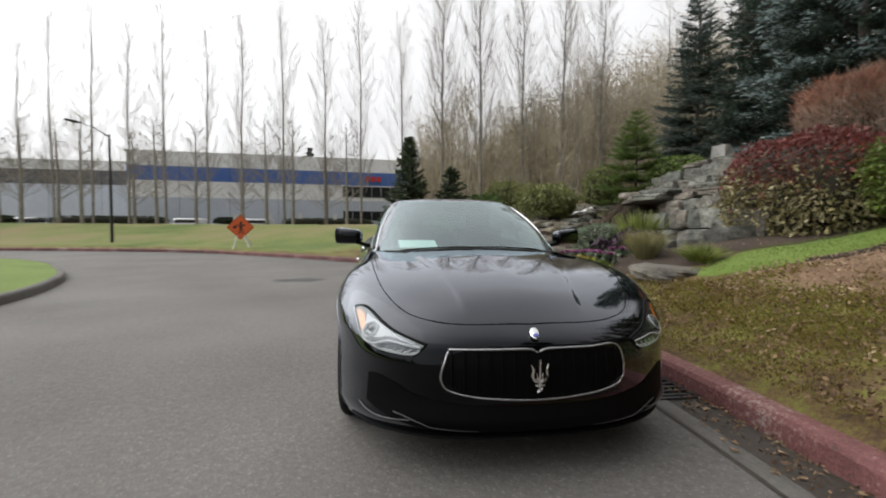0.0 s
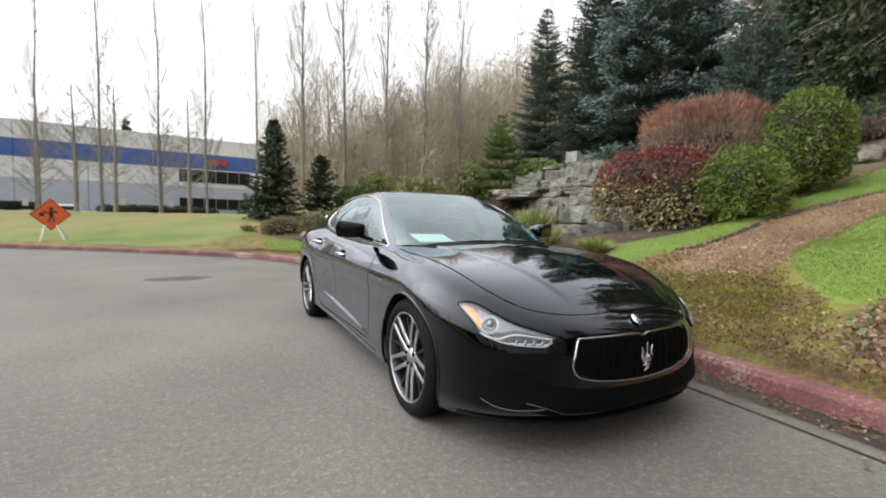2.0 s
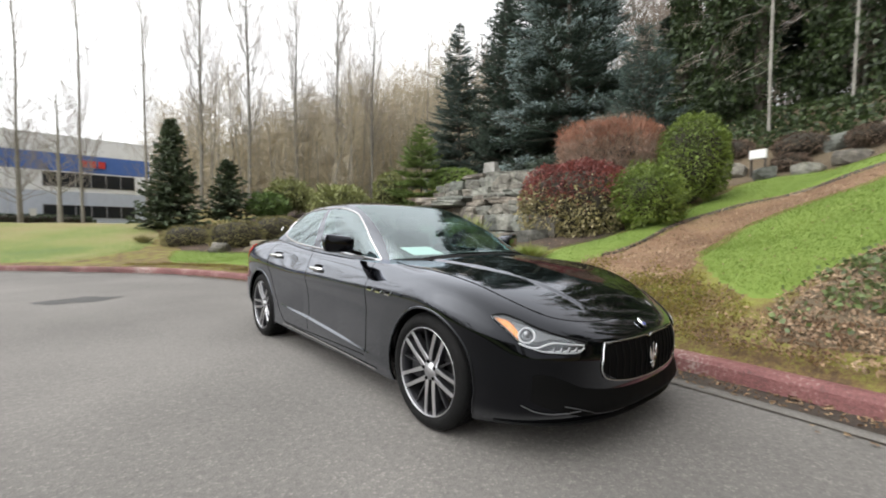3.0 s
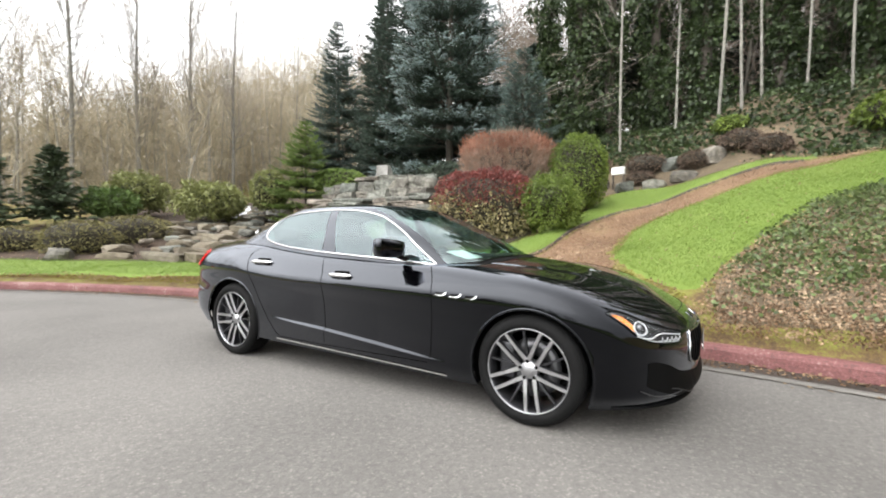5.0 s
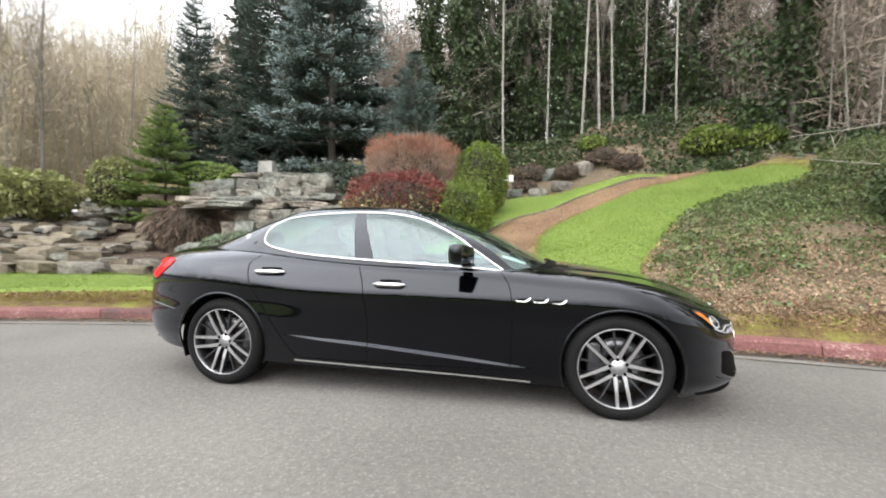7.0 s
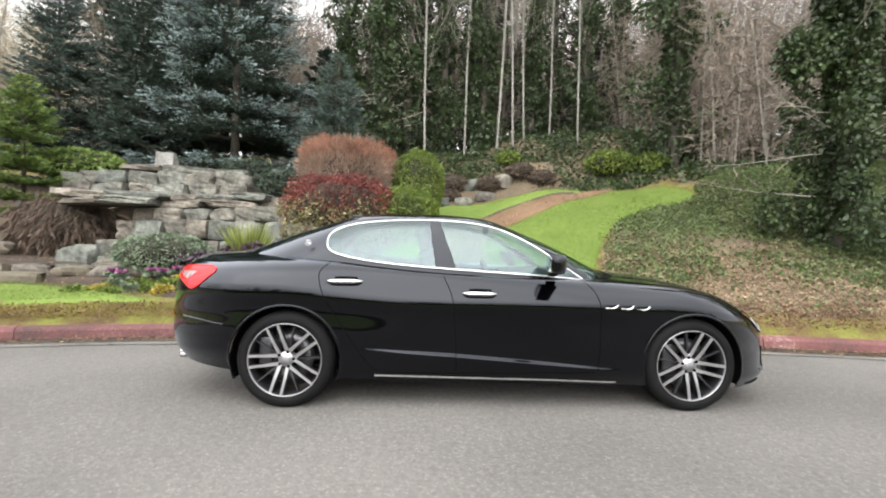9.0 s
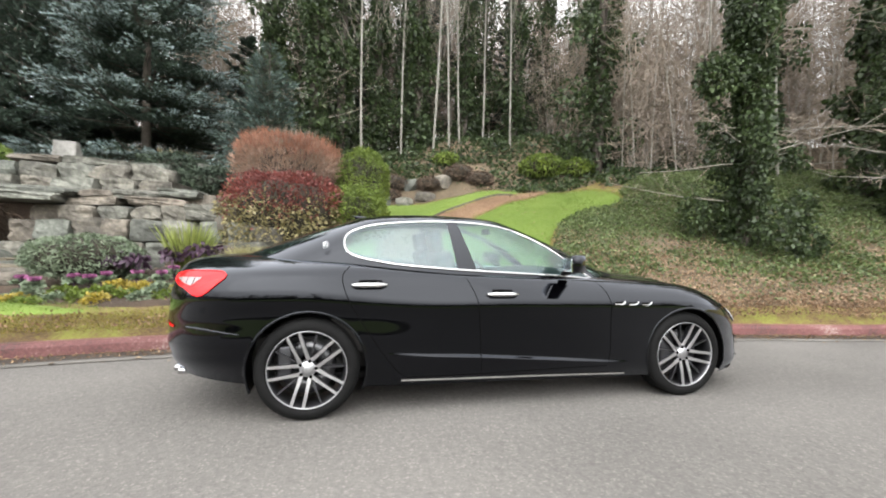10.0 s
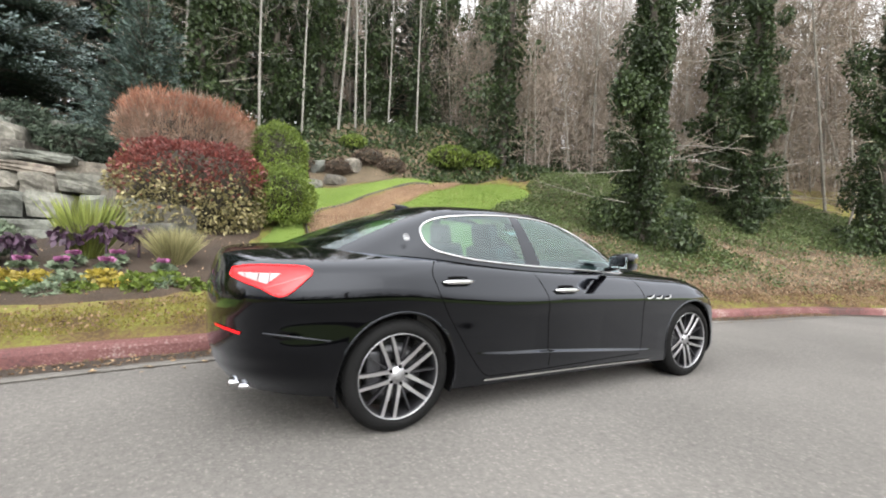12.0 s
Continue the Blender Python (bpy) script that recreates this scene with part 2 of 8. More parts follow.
def boxed(bm, size, centre=(0, 0, 0), turn=None, bevel=0.0):
    """Adds a box with rounded edges to a bmesh."""
    made = bmesh.ops.create_cube(bm, size=1.0)["verts"]
    bmesh.ops.scale(bm, vec=size, verts=made)
    if bevel:
        edges = list({e for v in made for e in v.link_edges})
        made = list({v for f in bmesh.ops.bevel(bm, geom=edges, offset=bevel, segments=2, affect="EDGES", profile=0.6)["faces"] for v in f.verts} | {v for v in made if v.is_valid})
    m = Matrix.Translation(centre) @ (turn if turn is not None else Matrix.Identity(4))
    bmesh.ops.transform(bm, matrix=m, verts=[v for v in made if v.is_valid])
    return bm


def tube_arrays(points, radii, sides=6):
    """Vertices and quads of a tapered tube along points."""
    p, r = np.asarray(points, float), np.asarray(radii, float)
    tan = np.gradient(p, axis=0)
    tan /= np.linalg.norm(tan, axis=1)[:, None] + 1e-9
    ref = np.where(np.abs(tan[:, 2:3]) > 0.9, np.array([[1.0, 0, 0]]), np.array([[0, 0, 1.0]]))
    u = np.cross(tan, ref)
    u /= np.linalg.norm(u, axis=1)[:, None] + 1e-9
    w = np.cross(tan, u)
    a = np.linspace(0, 2 * np.pi, sides, endpoint=False)
    v = p[:, None] + r[:, None, None] * (u[:, None] * np.cos(a)[None, :, None] + w[:, None] * np.sin(a)[None, :, None])
    i = np.arange(len(p) - 1)[:, None] * sides
    j = np.arange(sides)[None]
    k = (j + 1) % sides
    f = np.stack([i + j, i + k, i + sides + k, i + sides + j], -1).reshape(-1, 4)
    return v.reshape(-1, 3), f


def tubes(name, lines, mat, sides=6, smoothed=True, cap=False):
    """Many tapered tubes as one mesh; lines: (points, radii)."""
    vs, fs, n = [], [], 0
    for p, r in lines:
        v, f = tube_arrays(p, r, sides)
        vs.append(v), fs.append(f + n)
        n += len(v)
    return mesh_of(name, np.vstack(vs), np.vstack(fs), mat, smoothed)


def blades(name, base, way, length, width, mat, bend=0.0):
    """Many flat slips: base (n, 3), way (n, 3) unit vectors, length and width scalars or (n,); each a quad with pointed tip, bent over."""
    base, way = np.asarray(base, float), np.asarray(way, float)
    n = len(base)
    length, width = np.broadcast_to(length, n)[:, None], np.broadcast_to(width, n)[:, None]
    side = np.cross(way, rng.normal(size=(n, 3)))
    side /= np.linalg.norm(side, axis=1)[:, None] + 1e-9
    droop = np.array([[0, 0, -1.0]]) * bend * length
    mid = base + way * length * 0.5 + droop * 0.25
    tip = base + way * length + droop
    v = np.stack([base, mid + side * width * 0.5, tip, mid - side * width * 0.5], 1).reshape(-1, 3)
    f = np.arange(4 * n).reshape(-1, 4)
    return mesh_of(name, v, f, mat)


def unit(v):
    return v / (np.linalg.norm(v, axis=-1, keepdims=True) + 1e-9)


def grid_faces(rows, cols):
    i, j = np.meshgrid(np.arange(rows - 1), np.arange(cols - 1), indexing="ij")
    a = (i * cols + j).ravel()
    return np.stack([a, a + 1, a + cols + 1, a + cols], 1)


def lumps(p, scale, amount, seed=0.0):
    """Noise for arrays of places."""
    return np.array([noise.noise(Vector((x * scale + seed, y * scale - seed, z * scale))) for x, y, z in p]) * amount


def inside(px, py, poly):
    """Which places lie inside a polygon in plan."""
    poly = np.asarray(poly, float)
    hit = np.zeros(len(px), bool)
    j = len(poly) - 1
    for i in range(len(poly)):
        (xi, yi), (xj, yj) = poly[i], poly[j]
        cross = ((yi > py) != (yj > py)) & (px < (xj - xi) * (py - yi) / (yj - yi + 1e-12) + xi)
        hit ^= cross
        j = i
    return hit

# ---- plan: kerb line and lie of the land ----
def smooth(a, b, v):
    k = np.clip((np.asarray(v, float) - a) / (b - a), 0, 1)
    return k * k * (3 - 2 * k)


def spline(points, step=0.2):
    """A smooth line through the points, resampled at even steps."""
    p = np.array(points, float)
    p = np.vstack([2 * p[0] - p[1], p, 2 * p[-1] - p[-2]])
    out = []
    for i in range(1, len(p) - 2):
        t = np.linspace(0, 1, 40, endpoint=False)[:, None]
        a, b, c, d = p[i - 1], p[i], p[i + 1], p[i + 2]
        out.append(0.5 * (2 * b + (c - a) * t + (2 * a - 5 * b + 4 * c - d) * t ** 2 + (3 * b - a - 3 * c + d) * t ** 3))
    q = np.vstack(out + [p[-2:-1]])
    run = np.concatenate([[0], np.cumsum(np.linalg.norm(np.diff(q, axis=0), axis=1))])
    s = np.arange(0, run[-1], step)
    return np.stack([np.interp(s, run, q[:, k]) for k in range(q.shape[1])], 1)


KERB = spline([(-30, -42), (-14, -30), (-5.0, -19.5), (0.06, -10.2), (0.95, -5.8), (1.38, -2.8), (1.47, 0.0), (1.42, 2.4), (1.2, 4.3),
               (0.55, 7.0), (-0.6, 9.7), (-2.15, 11.5), (-4.6, 13.9), (-8.9, 17.2), (-13.8, 19.0), (-22, 20.0), (-45, 18.5)], 0.25)


def kerb_distance(x, y):
    """Metres inland from the kerb's road edge (always positive) for arrays x, y."""
    x, y = np.atleast_1d(np.asarray(x, float)), np.atleast_1d(np.asarray(y, float))
    return np.sqrt(((x[:, None] - KERB[None, :, 0]) ** 2 + (y[:, None] - KERB[None, :, 1]) ** 2).min(1))


def rise(x, y, d):
    """Height of the land inland of the kerb."""
    x, y, d = np.asarray(x, float), np.asarray(y, float), np.asarray(d, float)
    south = 0.15 + (0.33 + 0.09 * smooth(-6, -9, y)) * np.minimum(d, 9.2) + 0.12 * np.clip(d - 9.2, 0, 1.3) + (0.72 - 0.25 * smooth(-7, -10, y)) * np.clip(d - 10.5, 0, 4) + 0.2 * np.clip(d - 14.5, 0, 45)
    mid = 0.15 + 0.185 * np.minimum(d, 4.6) + 0.285 * np.clip(d - 4.6, 0, 6.2) + 0.65 * np.clip(d - 10.8, 0, 4) + 0.2 * np.clip(d - 14.8, 0, 45)
    garden = 0.15 + 0.075 * np.minimum(d, 6) + 2.5 * smooth(9.3, 10.8, x) * (1 - smooth(10.5, 14, y)) + 0.15 * np.clip(d - 4, 0, 14) * smooth(10, 14, y) \
        + 0.22 * np.clip(x - 12, 0, 60)
    berm = 0.15 + 1.25 * smooth(0, 10, d) - 0.6 * smooth(11, 17, d)
    a, b, c = smooth(-0.5, -4.0, y), smooth(2.5, 6.5, y), smooth(5, -2, x) * smooth(9, 12, y)
    return (south * a + mid * (1 - a)) * (1 - b) + b * (garden * (1 - c) + berm * c)


def ground(x, y):
    """Height of the land at one place."""
    return float(rise([x], [y], kerb_distance(x, y))[0])

# ---- ground, road, kerb ----
def tangent_normals(line):
    t = unit(np.gradient(line, axis=0))
    return t, np.stack([t[:, 1], -t[:, 0]], 1)


def land(x, y):
    return rise(x, y, kerb_distance(x, y))


def build_ground():
    line = KERB[::2]
    _, out = tangent_normals(line)
    steps = np.concatenate([np.arange(0.13, 14, 0.3), np.geomspace(14, 420, 34)])
    x = line[:, 0][:, None] + out[:, 0][:, None] * steps
    y = line[:, 1][:, None] + out[:, 1][:, None] * steps
    d = np.broadcast_to(steps, x.shape)
    z = rise(x.ravel(), y.ravel(), d.ravel()).reshape(x.shape)
    far = smooth(30, 120, d)
    z = np.where(d > 30, z * (1 - far) + far * (1.0 + 13 * smooth(-5, 60, x)), z)
    z[:, 0] = 0.10
    p = np.stack([x, y, z], -1).reshape(-1, 3)
    near = d.ravel() < 60
    bump = np.zeros(len(p))
    bump[near] = lumps(p[near] * [1, 1, 0], 0.8, 0.05) + lumps(p[near] * [1, 1, 0], 3.1, 0.02)
    p[:, 2] += bump * smooth(0.1, 0.8, d.ravel())
    me = mesh_of("ground", p, grid_faces(*x.shape), MOSS, True)
    return tagged(new("ground", me), "mossy brown winter ground beside the kerb", "ground", kind="structure")


def build_road():
    v = np.array([(gx, gy, 0.0) for gx in np.linspace(-70, 3, 74) for gy in np.linspace(-60, 30, 91)])
    keep = grid_faces(74, 91)
    c = v[keep].mean(1)
    dd = np.array([((KERB - q[:2]) ** 2).sum(1).argmin() for q in c])
    t, out = tangent_normals(KERB)
    inland = ((c[:, :2] - KERB[dd]) * out[dd]).sum(1)
    keep = keep[inland < 1.2]
    me = mesh_of("road", v, keep[:, ::-1].copy(), ASPHALT)
    return tagged(new("road", me), "worn grey asphalt road", "road", kind="structure")


def sweep(line, profile):
    """Profile (offset inland, height) drawn along a line."""
    _, out = tangent_normals(line)
    pr = np.asarray(profile, float)
    x = line[:, 0][:, None] + out[:, 0][:, None] * pr[:, 0]
    y = line[:, 1][:, None] + out[:, 1][:, None] * pr[:, 0]
    z = np.broadcast_to(pr[:, 1], x.shape)
    return np.stack([x, y, z], -1).reshape(-1, 3), grid_faces(len(line), len(pr))


KERB_PROFILE = [(0.0, -0.03), (0.012, 0.10), (0.03, 0.132), (0.06, 0.145), (0.13, 0.148), (0.15, 0.14), (0.155, -0.05)]


def build_kerb():
    root = thing("kerb", "chipped red-painted concrete kerb along the road", "kerb", kind="structure")
    i, n = 60, len(KERB)
    while i + 13 < n - 60:
        stretch = KERB[i:i + 13].copy()
        stretch[0] += (stretch[1] - stretch[0]) * 0.02
        stretch[-1] -= (stretch[-1] - stretch[-2]) * 0.02
        v, f = sweep(stretch, KERB_PROFILE)
        v[:, 2] += 0.004 * math.sin(i * 1.7)
        q = len(KERB_PROFILE)
        faces = [tuple(a) for a in f] + [tuple(range(q)), tuple(range(len(v) - 1, len(v) - 1 - q, -1))]
        piece("kerb_stone", mesh_of("kerb_stone", v, faces, RED_KERB), root)
        i += 12
    v, f = sweep(KERB, [(-0.37, 0.004), (-0.362, 0.010), (-0.262, 0.010), (-0.255, 0.004)])
    tagged(new("gutter_edge", mesh_of("gutter_edge", v, f, CONCRETE)), "narrow worn concrete edge of the gutter", "gutter", kind="structure")
    v, f = sweep(KERB, [(-0.40, 0.005), (-0.375, 0.005)])
    tagged(new("gutter_crack", mesh_of("gutter_crack", v, f, WET_GUTTER)), "dark crack along the gutter", "crack", kind="structure")
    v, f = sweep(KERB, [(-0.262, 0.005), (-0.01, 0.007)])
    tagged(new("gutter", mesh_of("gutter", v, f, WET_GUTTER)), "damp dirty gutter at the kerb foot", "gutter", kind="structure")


ISLAND = spline([(-9.5, -26), (-7.0, -14), (-6.0, -5), (-6.0, 1.0), (-6.3, 3.4), (-7.3, 5.9), (-8.7, 8.0), (-10.8, 10.4), (-14, 12.2), (-22, 13.2), (-45, 12)], 0.4)


def build_island():
    line = ISLAND[::-1]
    _, out = tangent_normals(line)
    steps = np.array([0.15, 0.5, 1, 2, 4, 8, 16])
    x = line[:, 0][:, None] + out[:, 0][:, None] * steps
    y = line[:, 1][:, None] + out[:, 1][:, None] * steps
    z = np.broadcast_to(0.13 + 0.05 * np.minimum(steps, 4), x.shape)
    v = np.stack([x, y, z], -1).reshape(-1, 3)
    island = new("traffic_island", mesh_of("traffic_island", v, grid_faces(*x.shape), LAWN, True))
    tagged(island, "green lawn of the traffic island", "lawn", kind="structure")
    v, f = sweep(line, KERB_PROFILE)
    tagged(new("island_kerb", mesh_of("island_kerb", v, f, CONCRETE)), "grey kerb round the traffic island", "kerb", kind="structure")


def patch(name, outline, mat, label, category, lift=0.03, step=0.16, kind="structure"):
    """A bed, lawn or path laid on the land inside an outline in plan."""
    poly = spline(list(outline) + [outline[0]], 0.05)
    lo, hi = poly.min(0), poly.max(0)
    nx, ny = int((hi[0] - lo[0]) / step) + 2, int((hi[1] - lo[1]) / step) + 2
    gx, gy = np.meshgrid(np.linspace(lo[0], hi[0], nx), np.linspace(lo[1], hi[1], ny), indexing="ij")
    px, py = gx.ravel(), gy.ravel()
    f = grid_faces(nx, ny)
    ok = inside(px, py, poly)
    f = f[ok[f].any(1)]
    # corners outside the outline are drawn back onto it
    used = np.unique(f)
    for i in used[~ok[used]]:
        q = poly[((poly - (px[i], py[i])) ** 2).sum(1).argmin()]
        px[i], py[i] = q
    back = -np.ones(len(px), int)
    back[used] = np.arange(len(used))
    px, py = px[used], py[used]
    edge = np.array([np.sqrt(((poly - (a, b)) ** 2).sum(1).min()) for a, b in zip(px, py)])
    z = land(px, py) + (lift + 0.0) * np.minimum(1, edge / 0.12) + lumps(np.stack([px, py, 0 * px], 1), 0.8, 0.05) + 0.012 - 0.06 * (edge < 0.03)
    me = mesh_of(name, np.stack([px, py, z], 1), back[f][:, ::-1].copy(), mat, True)
    if me.polygons and me.polygons[0].normal.z < 0:
        me.flip_normals()
    return tagged(new(name, me), label, category, kind=kind)


LAWN_STRIP = [(3.3, 1.05), (3.9, 0.75), (5.5, 0.55), (7.3, 0.35), (8.9, -0.35), (9.7, -1.6), (9.9, -2.6), (10.1, -4.4), (10.4, -4.6), (10.8, -3.2), (11.6, -1.6), (11.4, 0.2),
              (8.6, 0.65), (7.2, 1.0), (6.0, 1.5), (5.0, 1.75), (4.3, 1.6)]
PATH_BED = [(2.9, 0.2), (3.9, 0.72), (5.5, 0.5), (7.3, 0.28), (8.85, -0.4), (9.55, -1.6), (9.7, -2.6), (9.95, -4.3), (10.6, -5.6), (10.0, -5.7), (9.2, -4.4), (8.4, -3.0), (8.0, -1.9),
            (7.2, -1.1), (6.1, -0.85), (4.9, -0.9), (4.2, -1.15), (3.4, -1.1)]
LAWN_BLOB = [(4.25, -1.15), (4.9, -0.92), (6.1, -0.88), (7.2, -1.15), (8.0, -1.95), (8.4, -3.05), (9.2, -4.45), (10.0, -5.75), (9.9, -6.9), (8.7, -7.4), (8.0, -7.1), (7.6, -5.7), (6.5, -4.35),
             (5.3, -3.45), (4.0, -2.75), (3.1, -2.45), (2.75, -2.25), (3.1, -1.85), (3.6, -1.5)]
LEAF_BED = [(1.85, -2.5), (2.7, -2.35), (3.1, -2.5), (4.0, -2.8), (5.3, -3.5), (6.5, -4.4), (7.6, -5.8), (8.0, -7.2), (8.7, -7.6), (9.5, -10), (9, -16), (3, -17), (-0.5, -13.5),
            (0.8, -9.5), (1.4, -6.5), (1.7, -4.2)]
BED_NORTH = [(3.2, 2.0), (2.55, 2.8), (2.4, 4.0), (2.75, 5.2), (3.3, 6.2), (3.1, 8.2), (2.6, 9.8), (1.5, 11.7), (0.2, 13.4), (0.6, 16.5), (4, 21), (9, 24), (15, 22), (16, 14), (13, 8),
             (10.5, 4.2), (10.6, 1.2), (8.6, 0.75), (7.2, 1.05), (6.0, 1.55), (5.0, 1.8), (4.2, 1.6)]
LAWN_NORTH = [(2.2, 4.0), (2.15, 5.6), (1.5, 7.4), (0.6, 9.2), (-0.4, 11.2), (-0.2, 12.9), (0.2, 13.4), (1.5, 11.7), (2.6, 9.8), (3.1, 8.2), (3.3, 6.2), (2.75, 5.2), (2.4, 4.4)]
FOREST_BED = [(11.5, 0.3), (11.8, -1.6), (10.9, -3.3), (10.5, -4.6), (10.8, -5.7), (10.2, -7.1), (9.0, -8.0), (9.6, -10.5), (9, -16), (6, -26), (30, -30), (45, -5), (40, 20), (22, 16), (16, 12),
              (13.2, 7.8), (10.9, 4.0), (10.9, 1.2)]
BERM_LAWN = [(-2.9, 13.4), (-5, 15.2), (-9, 18.2), (-13.9, 20.0), (-22, 20.9), (-40, 20), (-44, 33), (-25, 31), (-8, 30), (0, 26), (0.3, 19), (-0.6, 15.2)]
build_ground()
build_road()
build_kerb()
build_island()
patch("lawn_strip", LAWN_STRIP, LAWN, "bright green mown lawn strip above the path", "lawn", 0.05)
patch("bark_path", PATH_BED, CHIPS, "brown bark-chip path curving up the slope", "path", 0.02)
patch("lawn", LAWN_BLOB, LAWN, "bright green mown lawn beside the path", "lawn", 0.05)
patch("leaf_bed", LEAF_BED, LITTER, "bank covered with dry leaves and ivy", "planting bed", 0.02, 0.25)
patch("garden_bed", BED_NORTH, MULCH, "brown mulched rock-garden bed", "planting bed", 0.02, 0.25)
patch("lawn_edge", LAWN_NORTH, LAWN, "green lawn strip in front of the rock garden", "lawn", 0.045)
patch("forest_floor", FOREST_BED, LITTER, "shaded forest floor under the trees", "forest floor", 0.02, 0.5)
patch("berm_lawn", BERM_LAWN, DRY_LAWN, "yellowish winter lawn on a low berm", "lawn", 0.04, 0.4)

# a dark tarred repair and a crack in the road
tar = plain("old_tar", (0.03, 0.029, 0.027), 0.6)
rt = np.random.default_rng(31)
ring = [(-2.5 + 0.55 * math.cos(a) * rt.uniform(0.7, 1.2), 5.8 + 0.38 * math.sin(a) * rt.uniform(0.7, 1.2), 0.004) for a in np.linspace(0, 2 * math.pi, 22, endpoint=False)]
tagged(new("tar_patch", mesh_of("tar_patch", ring, [tuple(range(22))], tar)), "dark tarred repair in the road", "road repair", kind="structure")
q = spline([(-5.5, 2.8), (-5.2, 3.05), (-4.95, 3.2), (-4.8, 3.45), (-4.5, 3.6)], 0.05)
q = q + rt.normal(0, 0.012, q.shape)
v = [c for i, (x, y) in enumerate(q) for c in ((x - 0.010, y + 0.010, 0.004), (x + 0.010, y - 0.010, 0.004))]
i = np.arange(len(q) - 1) * 2
tagged(new("road_crack", mesh_of("road_crack", v, np.stack([i, i + 1, i + 3, i + 2], 1), tar)), "dark crack in the asphalt", "crack", kind="structure")

# dark timber edging between the lawn strip and the path
q = spline([(4.7, 0.62), (5.5, 0.525), (7.3, 0.315), (8.87, -0.375), (9.62, -1.6), (9.80, -2.6), (10.02, -4.35)], 0.15)
hz = land(q[:, 0], q[:, 1]) + lumps(np.stack([q[:, 0], q[:, 1], 0 * q[:, 0]], 1), 0.8, 0.05)
t, out = tangent_normals(q)
v = np.stack([np.column_stack([q + out * w, hz + h]) for w, h in ((-0.015, -0.05), (-0.015, 0.058), (0.015, 0.058), (0.015, -0.05))], 1).reshape(-1, 3)
tagged(new("path_edging", mesh_of("path_edging", v, grid_faces(len(q), 4), DARK_BARK)), "dark timber edging board along the path", "edging", kind="structure")

# ---- the parked saloon car; its nose points to -y, its middle stands at the origin ----
def car_paint():
    m = plain("black_car_paint", (0.0006, 0.0006, 0.0009), 0.06, 0.0, 0.0)
    n, l = m.node_tree.nodes, m.node_tree.links
    b = n["Principled BSDF"]
    b.inputs["Specular IOR Level"].default_value = 0.0
    # clear lacquer: its gloss grows strongly towards grazing view
    shine, both, f = n.new("ShaderNodeBsdfGlossy"), n.new("ShaderNodeMixShader"), n.new("ShaderNodeLayerWeight")
    f.inputs["Blend"].default_value = 0.5
    shine.inputs["Color"].default_value = (0.88, 0.92, 1.0, 1)
    power, gloss = n.new("ShaderNodeMath"), n.new("ShaderNodeMapRange")
    power.operation, power.inputs[1].default_value = "POWER", 2.35
    gloss.inputs["To Min"].default_value, gloss.inputs["To Max"].default_value = 0.022, 0.95
    l.new(f.outputs["Facing"], power.inputs[0]), l.new(power.outputs[0], gloss.inputs["Value"]), l.new(gloss.outputs[0], both.inputs[0])
    l.new(b.outputs[0], both.inputs[1]), l.new(shine.outputs[0], both.inputs[2]), l.new(both.outputs[0], n["Material Output"].inputs["Surface"])
    # a film of road dust, thin and uneven
    tc, dust, span = n.new("ShaderNodeTexCoord"), n.new("ShaderNodeTexNoise"), n.new("ShaderNodeMapRange")
    dust.inputs["Scale"].default_value, dust.inputs["Detail"].default_value, dust.inputs["Roughness"].default_value = 2.2, 8, 0.65
    span.inputs["From Min"].default_value, span.inputs["From Max"].default_value = 0.35, 0.75
    span.inputs["To Min"].default_value, span.inputs["To Max"].default_value = 0.02, 0.09
    l.new(tc.outputs["Object"], dust.inputs["Vector"]), l.new(dust.outputs["Fac"], span.inputs["Value"]), l.new(span.outputs[0], shine.inputs["Roughness"])
    return m


def glass(name, tint, gloss=0.0, least=0.06, most=0.8, steep=3.5):
    """A thin pane: tinted see-through with a mirror gloss that grows towards the edge of view."""
    m = bpy.data.materials.new(name)
    m.use_nodes = True
    n, l = m.node_tree.nodes, m.node_tree.links
    n.clear()
    see, shine, both, f, o = n.new("ShaderNodeBsdfTransparent"), n.new("ShaderNodeBsdfGlossy"), n.new("ShaderNodeMixShader"), n.new("ShaderNodeLayerWeight"), n.new("ShaderNodeOutputMaterial")
    see.inputs["Color"].default_value, shine.inputs["Color"].default_value = (*tint, 1), (0.85, 0.97, 1.0, 1)
    shine.inputs["Roughness"].default_value = gloss
    f.inputs["Blend"].default_value = 0.5
    power, span = n.new("ShaderNodeMath"), n.new("ShaderNodeMapRange")
    power.operation, power.inputs[1].default_value = "POWER", steep
    span.inputs["To Min"].default_value, span.inputs["To Max"].default_value = least, most
    l.new(f.outputs["Facing"], power.inputs[0]), l.new(power.outputs[0], span.inputs["Value"]), l.new(span.outputs[0], both.inputs[0]), l.new(see.outputs[0], both.inputs[1]), l.new(shine.outputs[0], both.inputs[2]), l.new(both.outputs[0], o.inputs[0])
    return m


def matt(name, colour, rough):
    m = plain(name, colour, rough)
    m.node_tree.nodes["Principled BSDF"].inputs["Specular IOR Level"].default_value = 0.08
    return m


